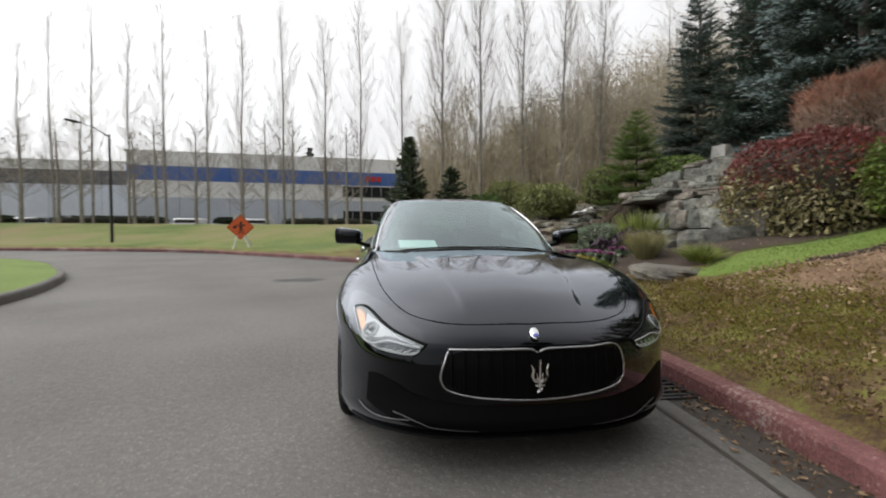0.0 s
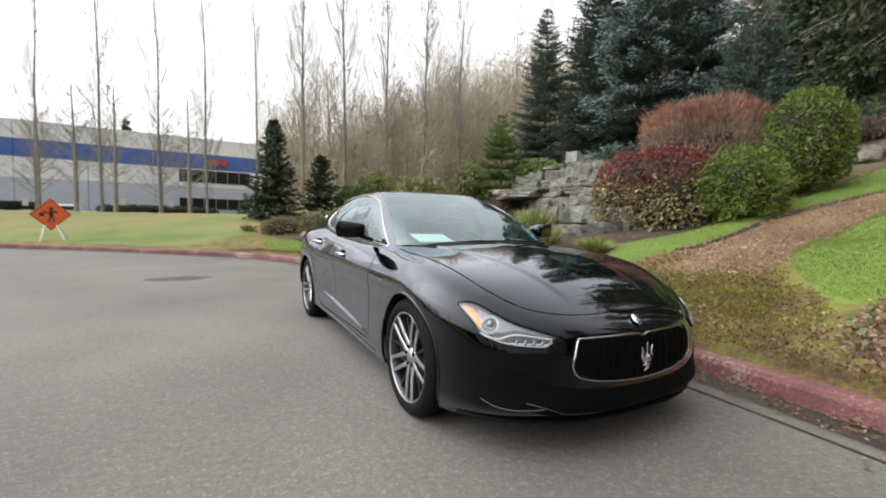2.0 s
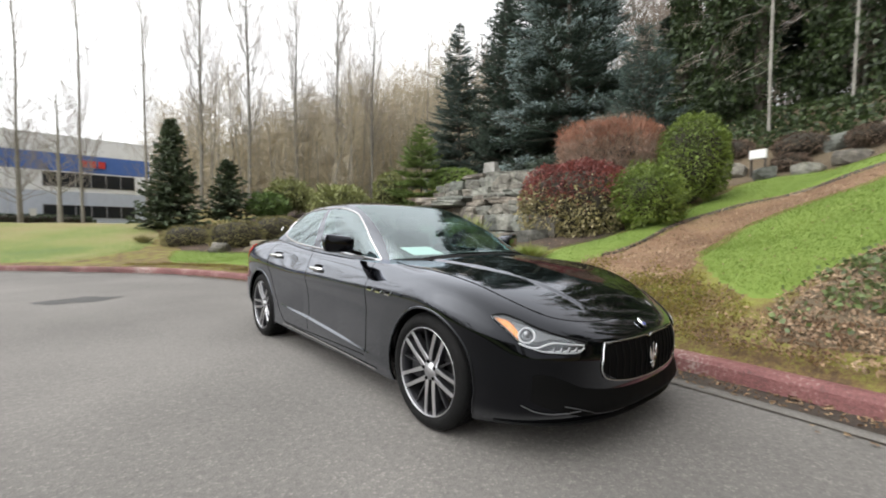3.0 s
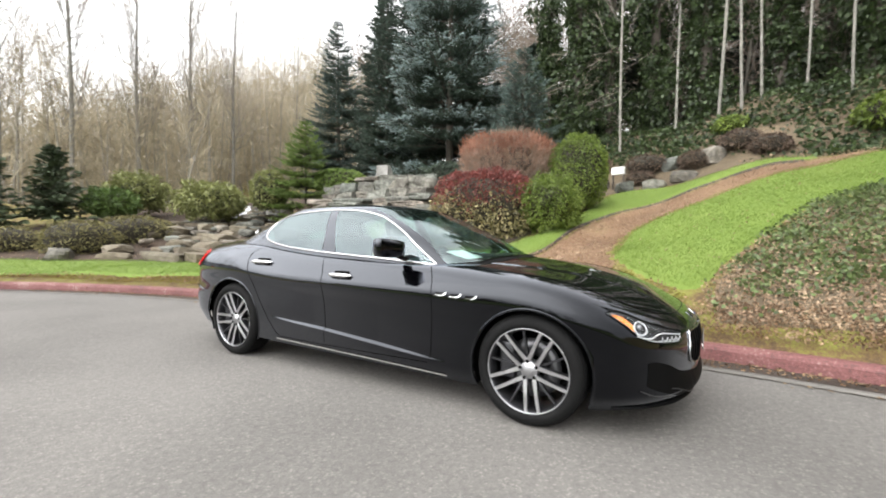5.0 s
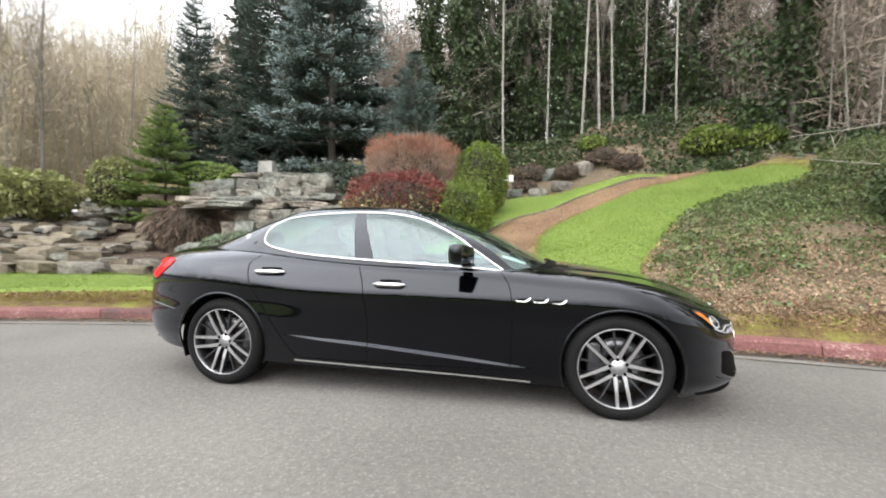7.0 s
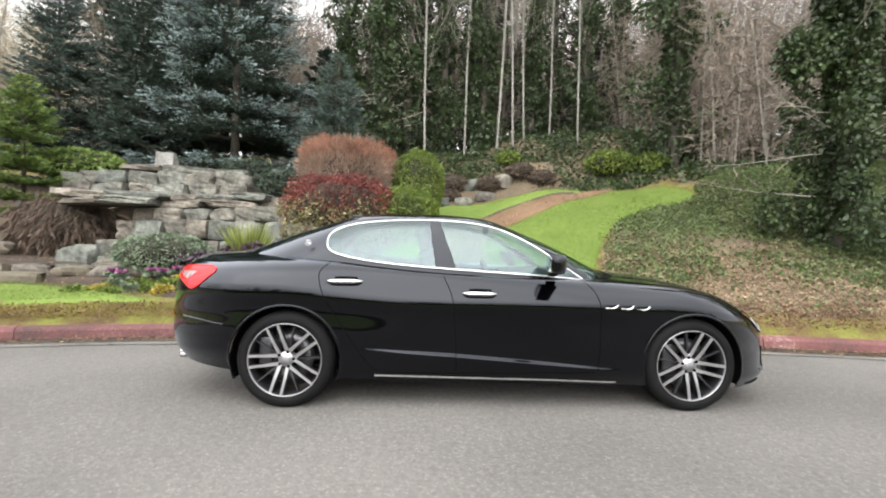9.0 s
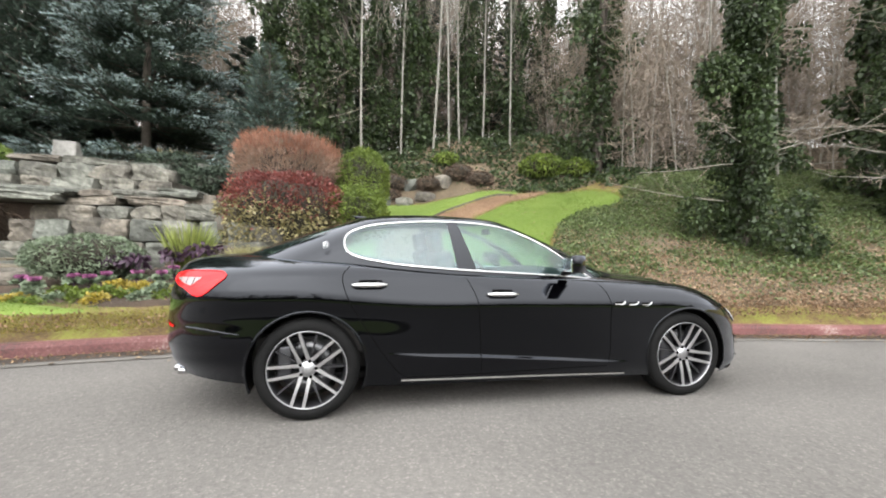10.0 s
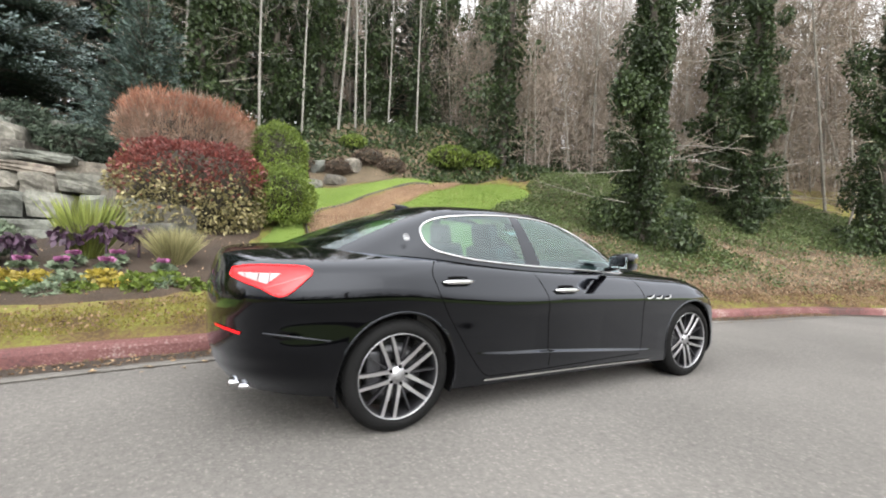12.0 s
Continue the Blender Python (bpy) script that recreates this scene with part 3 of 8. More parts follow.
PAINT = car_paint()
CHROME = plain("chrome", (0.78, 0.78, 0.78), 0.08, 1.0)
SATIN = plain("machined_alloy", (0.60, 0.60, 0.62), 0.30, 1.0)
FRAME_CHROME = plain("brushed_chrome", (0.55, 0.55, 0.56), 0.22, 1.0)
LIGHT_GUIDE = plain("pearly_light_guide", (0.52, 0.53, 0.55), 0.25)
HUB_ALLOY = plain("satin_alloy", (0.38, 0.38, 0.39), 0.42, 0.9)
GREY_ALLOY = plain("dark_alloy", (0.06, 0.06, 0.065), 0.35, 0.8)
RUBBER = material("tyre_rubber", [(0.007, 0.007, 0.007), (0.013, 0.013, 0.013)], 0.55, 60, 4, 0.3, spec=0.05)
TRIM = matt("black_trim", (0.004, 0.004, 0.004), 0.5)
GRILLE_BLACK = matt("grille_black", (0.002, 0.002, 0.002), 0.6)
GAP = matt("panel_gap", (0.001, 0.001, 0.001), 0.9)
GLASS = glass("tinted_window_glass", (0.54, 0.74, 0.77), 0.0, 0.07, 0.9, 2.5)
SCREEN = glass("windscreen_glass", (0.62, 0.80, 0.76), 0.0, 0.13, 0.95)
LENS = glass("clear_lamp_lens", (0.95, 0.95, 0.95), 0.0, 0.05, 0.6)
RED_LENS = plain("red_lamp_lens", (0.66, 0.010, 0.014), 0.16, 0.0, 0.15)
AMBER = plain("amber_reflector", (0.70, 0.23, 0.045), 0.2, 0.0, 0.5)
LAMP_SILVER = plain("lamp_silver", (0.165, 0.168, 0.175), 0.16, 0.9)
LAMP_DARK = plain("lamp_shell", (0.045, 0.046, 0.05), 0.3, 0.5)
LENS_BALL = plain("projector_glass", (0.14, 0.145, 0.155), 0.08, 0.5, 1.0)
LEATHER = material("dark_leather", [(0.018, 0.017, 0.016), (0.03, 0.028, 0.026)], 0.55, 30, 3, 0.2)
DISC = plain("brake_disc", (0.13, 0.13, 0.135), 0.4, 0.9)
PAPER = material("white_paper", [(0.72, 0.72, 0.7), (0.8, 0.8, 0.78)], 0.8, 8, 2, 0)
BLUE_ENAMEL = plain("blue_enamel", (0.12, 0.14, 0.42), 0.2, 0.3, 1.0)


def curve(*knots):
    """A smooth function of y through (y, value) knots."""
    ky, kv = np.array([k[0] for k in knots], float), np.array([k[1] for k in knots], float)
    m = np.gradient(kv, ky) if len(ky) > 2 else np.zeros(len(ky))

    def value(y):
        y = np.clip(y, ky[0], ky[-1])
        i = np.clip(np.searchsorted(ky, y) - 1, 0, len(ky) - 2)
        h = ky[i + 1] - ky[i]
        t = (y - ky[i]) / h
        return kv[i] * (2 * t ** 3 - 3 * t ** 2 + 1) + m[i] * h * (t ** 3 - 2 * t ** 2 + t) + kv[i + 1] * (3 * t ** 2 - 2 * t ** 3) + m[i + 1] * h * (t ** 3 - t ** 2)
    return value


NF, NM, NR = 90, 180, 76


def loop(width, height, front, rear, front_from=-1.5, rear_from=1.5, nf=2.3, nr=3.0):
    """Half a waterline of the body: from the middle of the nose round the flank to the middle of the tail."""
    a = np.linspace(np.pi / 2, 0, NF, endpoint=False)
    yf = front_from + (front - front_from) * np.sin(a) ** (2 / nf)
    ym = np.linspace(front_from, rear_from, NM, endpoint=False)
    b = np.linspace(0, np.pi / 2, NR)
    yr = rear_from + (rear - rear_from) * np.sin(b) ** (2 / nr)
    cf = np.concatenate([np.cos(a) ** (2 / nf), np.ones(NM), np.maximum(np.cos(b), 0) ** (2 / nr)])
    y = np.concatenate([yf, ym, yr])
    return np.stack([width(y) * cf, y, height(y)], 1)


def loft(loops, rows, soft_from=None):
    """A surface through the loops without overshoot: (rows, columns, 3); from one loop on it is softened."""
    p = np.stack(loops)
    k = len(loops) - 1
    h = np.maximum(np.linalg.norm(np.diff(p, axis=0), axis=2).mean(1), 0.004)[:, None, None]
    d = np.diff(p, axis=0) / h
    m = np.zeros_like(p)
    m[0], m[-1] = d[0], d[-1]
    w1, w2 = 2 * h[1:] + h[:-1], h[1:] + 2 * h[:-1]
    a, b = d[:-1], d[1:]
    same = a * b > 0
    m[1:-1] = np.where(same, (w1 + w2) / (w1 / np.where(same, a, 1) + w2 / np.where(same, b, 1)), 0)
    v = np.linspace(0, k, rows)
    i = np.minimum(v.astype(int), k - 1)
    t = (v - i)[:, None, None]
    hh = h[i]
    g = p[i] * (2 * t ** 3 - 3 * t ** 2 + 1) + m[i] * hh * (t ** 3 - 2 * t ** 2 + t) + p[i + 1] * (3 * t ** 2 - 2 * t ** 3) + m[i + 1] * hh * (t ** 3 - t ** 2)
    if soft_from is not None:
        lo = int(rows * soft_from / k)
        for _ in range(60):
            g[lo:-1] += 0.25 * (g[lo - 1:-2] - 2 * g[lo:-1] + g[lo + 1:])
    return g


def ledge(y):
    """Height of the crease along the lower doors."""
    return np.interp(y, [-2.4, -1.6, -0.79, 0.27, 0.65, 1.0, 1.3, 1.7, 2.5], [0.29, 0.29, 0.318, 0.392, 0.412, 0.44, 0.46, 0.45, 0.42])


def recess(y):
    """How far the doors are hollowed above that crease."""
    return np.interp(y, [-1.0, -0.75, -0.3, 0.4, 0.75, 1.0], [0.0, 0.006, 0.020, 0.020, 0.007, 0.0])


LOWER = curve((-1.5, 0.955), (-1.0, 0.938), (0, 0.925), (0.6, 0.923), (1.0, 0.932), (1.5, 0.957), (2.4, 0.945))
SHOULDER = curve((-2.36, 0.60), (-2.1, 0.62), (-1.9, 0.67), (-1.5, 0.742), (-1.0, 0.757), (0, 0.772), (0.75, 0.775), (1.1, 0.80), (1.5, 0.835), (2.0, 0.83), (2.5, 0.81))
WIDEST = curve((-1.5, 0.960), (-1.0, 0.944), (0, 0.930), (1.0, 0.937), (1.5, 0.966), (2.2, 0.952))


BODY = [
    loop(curve((-2.3, 0.92), (-1.5, 0.92), (0, 0.905), (1.5, 0.92), (2.4, 0.90)), curve((-2.3, 0.205), (-1.9, 0.175), (-1.1, 0.19), (0, 0.2), (1.1, 0.215), (1.6, 0.235), (1.9, 0.265), (2.40, 0.32)), -2.345, 2.44, nf=2.6, nr=3.5),
    loop(LOWER, lambda y: ledge(y) - 0.011, -2.40, 2.495, nf=2.6, nr=3.5),
    loop(lambda y: LOWER(y) - recess(y), lambda y: ledge(y) + 0.011, -2.395, 2.50, nf=2.6, nr=3.5),
    loop(lambda y: LOWER(y) - 1.1 * recess(y) + 0.004 * np.abs(y) / 2, lambda y: ledge(y) + 0.09, -2.38, 2.52, nf=2.6, nr=3.5),
    loop(lambda y: WIDEST(y) - 0.010 - 0.45 * recess(y), lambda y: 0.60 * SHOULDER(y) + 0.40 * (ledge(y) + 0.09), -2.385, 2.522, nf=2.55, nr=3.4),
    loop(lambda y: WIDEST(y) - 0.002, lambda y: SHOULDER(y) - 0.022, -2.374, 2.52, nf=2.45, nr=3.3),
    loop(lambda y: WIDEST(y) - 0.003, lambda y: SHOULDER(y), -2.37, 2.518, nf=2.4, nr=3.3),
    loop(curve((-1.5, 0.912), (-1.0, 0.896), (-0.5, 0.878), (0, 0.872), (1.0, 0.880), (1.5, 0.918), (2.2, 0.905)), curve((-2.35, 0.632), (-2.1, 0.68), (-1.95, 0.735), (-1.75, 0.80), (-1.5, 0.852), (-1.0, 0.862), (0, 0.88), (1.0, 0.92), (1.5, 0.975), (2.0, 0.985), (2.5, 0.97)), -2.35, 2.485),
    loop(curve((-2.3, 0.79), (-1.5, 0.775), (-1.1, 0.765), (-0.75, 0.782), (0, 0.80), (0.8, 0.80), (1.3, 0.782), (1.8, 0.745), (2.45, 0.72)), curve((-2.31, 0.665), (-2.1, 0.730), (-1.95, 0.79), (-1.75, 0.862), (-1.5, 0.915), (-1.1, 0.948), (-0.75, 0.962), (0, 0.98), (0.4, 0.998), (0.85, 1.03), (1.25, 1.065), (1.6, 1.070), (2.0, 1.055), (2.45, 1.04)), -2.31, 2.455),
    loop(curve((-2.1, 0.52), (2.4, 0.50)), curve((-2.13, 0.775), (-1.8, 0.872), (-1.5, 0.92), (-1.1, 0.962), (-0.8, 0.985), (0, 1.0), (1.8, 1.11), (2.2, 1.088), (2.41, 1.07)), -2.13, 2.41),
    loop(curve((-2.1, 0.26), (2.4, 0.25)), curve((-1.92, 0.862), (-1.5, 0.943), (-1.1, 0.984), (-0.8, 1.0), (0, 1.0), (1.8, 1.12), (2.2, 1.095), (2.36, 1.08)), -1.92, 2.36),
    loop(curve((-2.1, 0.0), (2.4, 0.0)), curve((-1.75, 0.905), (-1.5, 0.95), (-1.1, 0.99), (-0.8, 1.003), (0, 1.0), (1.8, 1.12), (2.2, 1.10), (2.3, 1.092)), -1.75, 2.30),
]
CABIN = [
    loop(curve((-1.0, 0.775), (0, 0.795), (0.8, 0.795), (1.3, 0.77), (2.0, 0.72)), curve((-1.04, 0.985), (-0.85, 0.972), (-0.7, 0.955), (0, 0.97), (0.4, 0.985), (0.85, 1.02), (1.25, 1.06), (2.08, 1.085)), -1.04, 2.08, -0.3, 1.2, 3.4, 2.8),
    loop(curve((-0.6, 0.71), (0, 0.722), (1.0, 0.712), (1.5, 0.675), (1.8, 0.64)), curve((-0.62, 1.19), (0, 1.185), (1.0, 1.2), (1.78, 1.205)), -0.63, 1.79, -0.05, 1.0, 3.2, 2.8),
    loop(curve((-0.1, 0.60), (0.5, 0.615), (1.0, 0.60), (1.4, 0.57)), curve((-0.2, 1.37), (0.1, 1.372), (0.5, 1.378), (1.0, 1.362), (1.4, 1.335)), -0.20, 1.43, 0.25, 0.85, 3.0, 2.8),
    loop(curve((0, 0.53), (1.2, 0.52)), curve((-0.08, 1.415), (0.3, 1.424), (0.6, 1.427), (1.0, 1.41), (1.3, 1.372)), -0.08, 1.30, 0.3, 0.85, 2.8, 2.8),
    loop(curve((0, 0.28), (1.2, 0.27)), curve((0.06, 1.44), (0.4, 1.459), (0.7, 1.459), (1.0, 1.442), (1.22, 1.41)), 0.06, 1.22, 0.35, 0.85, 2.6, 2.6),
    loop(curve((0, 0.0), (1.2, 0.0)), curve((0.12, 1.448), (0.45, 1.467), (0.75, 1.466), (1.0, 1.45), (1.18, 1.422)), 0.12, 1.18, 0.35, 0.85, 2.4, 2.4),
]
ARCHES = ((-1.5, 0.345, 0.385), (1.498, 0.345, 0.395))
WINDOW = spline([(-0.715, 0.958), (-0.506, 1.098), (-0.40, 1.174), (-0.231, 1.267), (-0.057, 1.337), (0.167, 1.378), (0.44, 1.391), (0.758, 1.381), (1.044, 1.350), (1.193, 1.307), (1.257, 1.257), (1.268, 1.195),
                 (1.243, 1.142), (1.168, 1.106), (0.994, 1.072), (0.823, 1.050), (0.565, 1.030), (0.307, 1.014), (-0.039, 0.997), (-0.343, 0.982), (-0.562, 0.967), (-0.70, 0.955)], 0.02)


def mirrored(v, f):
    """Both halves of a half surface."""
    w = v.copy()
    w[:, 0] *= -1
    return np.vstack([v, w]), np.vstack([f, f[:, ::-1] + len(v)])


def half_mesh(name, v, f, mat, both=True):
    if both:
        v, f = mirrored(v, f)
    me = mesh_of(name, v, f, mat, True)
    bm = bmesh.new()
    bm.from_mesh(me)
    bmesh.ops.remove_doubles(bm, verts=bm.verts, dist=0.0004)
    loose = [q for q in bm.verts if not q.link_faces]
    bmesh.ops.delete(bm, geom=loose, context="VERTS")
    bm.to_mesh(me)
    bm.free()
    me.polygons.foreach_set("use_smooth", np.ones(len(me.polygons), bool))
    me.update()
    return me


def body_skin():
    g = loft(BODY, 156, 6.4)
    line = np.interp(g[..., 1], [-2.2, -2.0, -1.0], [0.29, 0.32, 0.51])
    g[..., 2] += 0.007 * smooth(line + 0.02, line - 0.012, g[..., 0]) * smooth(-2.22, -2.02, g[..., 1]) * smooth(-0.80, -0.98, g[..., 1]) * (g[..., 2] > 0.7)
    rows, cols, _ = g.shape
    v = g.reshape(-1, 3).copy()
    f = grid_faces(rows, cols)
    row = np.repeat(np.arange(rows), cols)
    low = row < rows * 0.69
    drop = np.zeros(len(v), bool)
    for cy, cz, rad in ARCHES:
        dy, dz = v[:, 1] - cy, v[:, 2] - cz
        r = np.hypot(dy, dz)
        inner = low & (r < rad) & (v[:, 0] > 0.5)
        drop |= inner
    keep = ~drop[f].all(1)
    f = f[keep]
    for cy, cz, rad in ARCHES:
        dy, dz = v[:, 1] - cy, v[:, 2] - cz
        r = np.hypot(dy, dz)
        move = drop & (r < rad)
        s = np.where(move, rad / np.maximum(r, 1e-6), 1)
        v[:, 1], v[:, 2] = cy + dy * s, cz + dz * s
    c = v[f].mean(1)
    # the cabin's opening under the glass
    half = np.interp(c[:, 1], CABIN[0][:, 1], CABIN[0][:, 0]) - 0.035
    hole = (row[f].mean(1) > rows * 0.709) & (c[:, 0] < half) & (c[:, 1] > -0.93) & (c[:, 1] < 2.0)
    return v, f[~hole], g


def cabin_skin():
    g = loft(CABIN, 110)
    v = g.reshape(-1, 3)
    f = grid_faces(g.shape[0], g.shape[1])
    c = v[f].mean(1)
    n = np.cross(v[f[:, 1]] - v[f[:, 0]], v[f[:, 3]] - v[f[:, 0]])
    n = unit(n)
    n *= np.where(n[:, 2:3] < 0, -1, 1)
    flank = np.abs(n[:, 0]) > 0.5
    side = inside(c[:, 1], c[:, 2], WINDOW) & (c[:, 0] > 0.45)
    # edge of windscreen and rear window in side view
    screen = (c[:, 1] < 0.12) & (c[:, 0] < np.interp(c[:, 2], [0.95, 1.42], [0.725, 0.525])) & (c[:, 2] < 1.412) & ~side
    rear = (c[:, 1] > 1.2) & (c[:, 0] < np.interp(c[:, 2], [1.05, 1.39], [0.60, 0.46])) & (c[:, 2] < 1.385) & (c[:, 2] > 1.10) & ~side
    return v, f, side, screen, rear


BODY_V, BODY_F, BODY_G = body_skin()


def skin_x(y, z):
    """Half-width of the flank at (y, z) and whether it lies on the body or the cabin."""
    flat = BODY_G[:115].reshape(-1, 3)
    flat = flat[np.abs(flat[:, 1] - y) < 0.05]
    k = np.argsort((flat[:, 1] - y) ** 2 + (flat[:, 2] - z) ** 2)[:6]
    w = 1 / ((flat[k, 1] - y) ** 2 + (flat[k, 2] - z) ** 2 + 1e-6)
    return float((flat[k, 0] * w).sum() / w.sum())


def skin_y(x, z, tail=False):
    """How far forward (or back) the nose (or tail) reaches at (x, z)."""
    flat = BODY_G[:121].reshape(-1, 3)
    flat = flat[flat[:, 1] > 1.7] if tail else flat[flat[:, 1] < -1.6]
    d = (flat[:, 0] - abs(x)) ** 2 + (flat[:, 2] - z) ** 2
    k = np.argsort(d)[:6]
    w = 1 / (d[k] + 1e-6)
    return float((flat[k, 1] * w).sum() / w.sum())


def strip_on_flank(points, width, lift=0.002, sides=None):
    """A flat ribbon following (y, z) points on the near flank (x negative)."""
    p = spline(points, 0.02)
    t = unit(np.gradient(p, axis=0))
    nrm = np.stack([-t[:, 1], t[:, 0]], 1) * width / 2
    v = []
    for a, b in zip(p + nrm, p - nrm):
        v += [(-skin_x(*a) - lift, a[0], a[1]), (-skin_x(*b) - lift, b[0], b[1])]
    v = np.array(v)
    i = np.arange(len(p) - 1) * 2
    return v, np.stack([i, i + 1, i + 3, i + 2], 1)


def flip_x(v, f):
    w = v.copy()
    w[:, 0] *= -1
    return w, f[:, ::-1].copy()


def lathe(profile, sides=64):
    """Turned shape about the x axis: profile of (x, radius)."""
    pr = np.asarray(profile, float)
    a = np.linspace(0, 2 * np.pi, sides, endpoint=False)
    v = np.stack([np.broadcast_to(pr[:, 0], (sides, len(pr))), np.cos(a)[:, None] * pr[:, 1], np.sin(a)[:, None] * pr[:, 1]], -1).reshape(-1, 3)
    i, j = np.meshgrid(np.arange(sides), np.arange(len(pr) - 1), indexing="ij")
    k, q = (i + 1) % sides, len(pr)
    f = np.stack([i * q + j, i * q + j + 1, k * q + j + 1, k * q + j], -1).reshape(-1, 4)
    return v, f


def spoke(r0, r1, w0, w1, x0, x1, thick, angle, skew):
    """One tapered wheel spoke with chamfered edges; its outer face is towards -x."""
    v = []
    for r, w, x in ((r0, w0, x0), ((r0 + r1) / 2, (w0 + w1) / 2 * 0.92, (x0 + x1) / 2 - 0.004), (r1, w1, x1)):
        a = angle + skew * (r - r0) / (r1 - r0)
        c, s = math.cos(a), math.sin(a)
        for off, dx in ((-w / 2, thick * 0.5), (-w / 2 * 0.8, 0), (w / 2 * 0.8, 0), (w / 2, thick * 0.5), (w / 2 * 0.7, thick), (-w / 2 * 0.7, thick)):
            v.append((x + dx, c * r - s * off, s * r + c * off))
    f = []
    for k in range(2):
        for j in range(6):
            f.append((k * 6 + j, k * 6 + (j + 1) % 6, k * 6 + 6 + (j + 1) % 6, k * 6 + 6 + j))
    f += [tuple(range(5, -1, -1)), tuple(range(12, 18))]
    return v, f


def wheel_meshes():
    tyre = lathe([(0.115, 0.26), (0.125, 0.275), (0.122, 0.31), (0.10, 0.337), (0.085, 0.3445), (-0.085, 0.3445), (-0.10, 0.338), (-0.118, 0.318), (-0.125, 0.295), (-0.121, 0.274), (-0.112, 0.266)])
    rim = lathe([(0.11, 0.25), (0.10, 0.246), (-0.06, 0.240), (-0.095, 0.249), (-0.106, 0.254), (-0.113, 0.2645), (-0.108, 0.268), (-0.10, 0.265)])
    lip = lathe([(-0.104, 0.2555), (-0.111, 0.2565), (-0.1145, 0.2595), (-0.1138, 0.2630), (-0.108, 0.2655)])
    hub = lathe([(-0.02, 0.058), (-0.080, 0.056), (-0.086, 0.050), (-0.087, 0.034), (-0.090, 0.032), (-0.092, 0.029), (-0.0925, 0.001)], 40)
    disc = lathe([(0.0, 0.185), (-0.012, 0.185), (-0.012, 0.08), (0.0, 0.08)], 48)
    out = {"tyre": mesh_of("tyre", *tyre, RUBBER, True), "rim": mesh_of("rim", *rim, GREY_ALLOY, True), "rim_lip": mesh_of("rim_lip", *lip, HUB_ALLOY, True),
           "hub": mesh_of("hub", *hub, HUB_ALLOY, True), "brake_disc": mesh_of("brake_disc", *disc, DISC, True)}
    s, f = spoke(0.035, 0.257, 0.031, 0.023, -0.084, -0.110, 0.012, 0, 0)
    out["spoke"] = mesh_of("spoke", s, f, SATIN)
    s, f = spoke(0.035, 0.255, 0.031, 0.023, -0.076, -0.102, 0.045, 0, 0)
    out["spoke_back"] = mesh_of("spoke_back", s, f, GREY_ALLOY)
    s, f = spoke(0.05, 0.25, 0.020, 0.012, -0.066, -0.094, 0.03, 0, 0)
    out["inner_spoke"] = mesh_of("inner_spoke", s, f, GREY_ALLOY)
    b, f = lathe([(-0.07, 0.011), (-0.097, 0.011), (-0.099, 0.009), (-0.099, 0.0005)], 10)
    out["bolt"] = mesh_of("bolt", b, f, GAP, True)
    bm = bmesh.new()
    boxed(bm, (0.07, 0.10, 0.24), (-0.035, 0.15, 0.04), None, 0.02)
    out["caliper"] = from_bm("caliper", bm, GREY_ALLOY, True)
    tread = []
    for i in range(60):
        for yy in (-0.06, -0.02, 0.02, 0.06):
            a = i * 2 * math.pi / 60
            tread.append((yy, a))
    bm = bmesh.new()
    for yy, a in tread:
        boxed(bm, (0.030, 0.026, 0.006), (yy, 0, 0.346), Matrix.Identity(4))
        vs = list(bm.verts)[-8:]
        bmesh.ops.rotate(bm, verts=vs, cent=(0, 0, 0), matrix=Matrix.Rotation(a + yy * 2, 3, "X"))
    out["tread"] = from_bm("tread", bm, RUBBER)
    return out


WHEEL = wheel_meshes()


def add_wheel(car, x, y, angle, mirror):
    """One wheel, with tyre, rim, spokes, bolts and brake, turned by angle degrees."""
    w = new("wheel")
    w.parent = car
    w.matrix_basis = Matrix.Translation((x, y, 0.345)) @ (pose(0, 0, 0, 0, 0, 180) if mirror else Matrix.Identity(4)) @ Matrix.Rotation(radians(angle), 4, "X")
    for nm in ("tyre", "rim", "rim_lip", "hub"):
        piece(nm, WHEEL[nm], w)
    piece("tread", WHEEL["tread"], w)
    for i in range(5):
        a = 2 * math.pi * i / 5
        for off in (-0.026, 0.026):
            m = Matrix.Rotation(a, 4, "X") @ Matrix.Translation((0, 0, off)) @ Matrix.Rotation(off * 2.2, 4, "X")
            piece("spoke", WHEEL["spoke"], w, "", m)
            piece("spoke_back", WHEEL["spoke_back"], w, "", m)
        piece("inner_spoke", WHEEL["inner_spoke"], w, "", Matrix.Rotation(a + math.pi / 5, 4, "X"))
        piece("bolt", WHEEL["bolt"], w, "", Matrix.Rotation(a + math.pi / 5, 4, "X") @ Matrix.Translation((0.006, 0.056, 0)))
    piece("brake_disc", WHEEL["brake_disc"], w)
    piece("caliper", WHEEL["caliper"], w, "", Matrix.Rotation(radians(-angle), 4, "X"))
    return w


def ring_tube(points, radius, sides=8):
    """A closed tube through 3D points."""
    p = np.asarray(points, float)
    p = np.vstack([p, p[:2]])
    return tube_arrays(p, np.full(len(p), radius), sides)


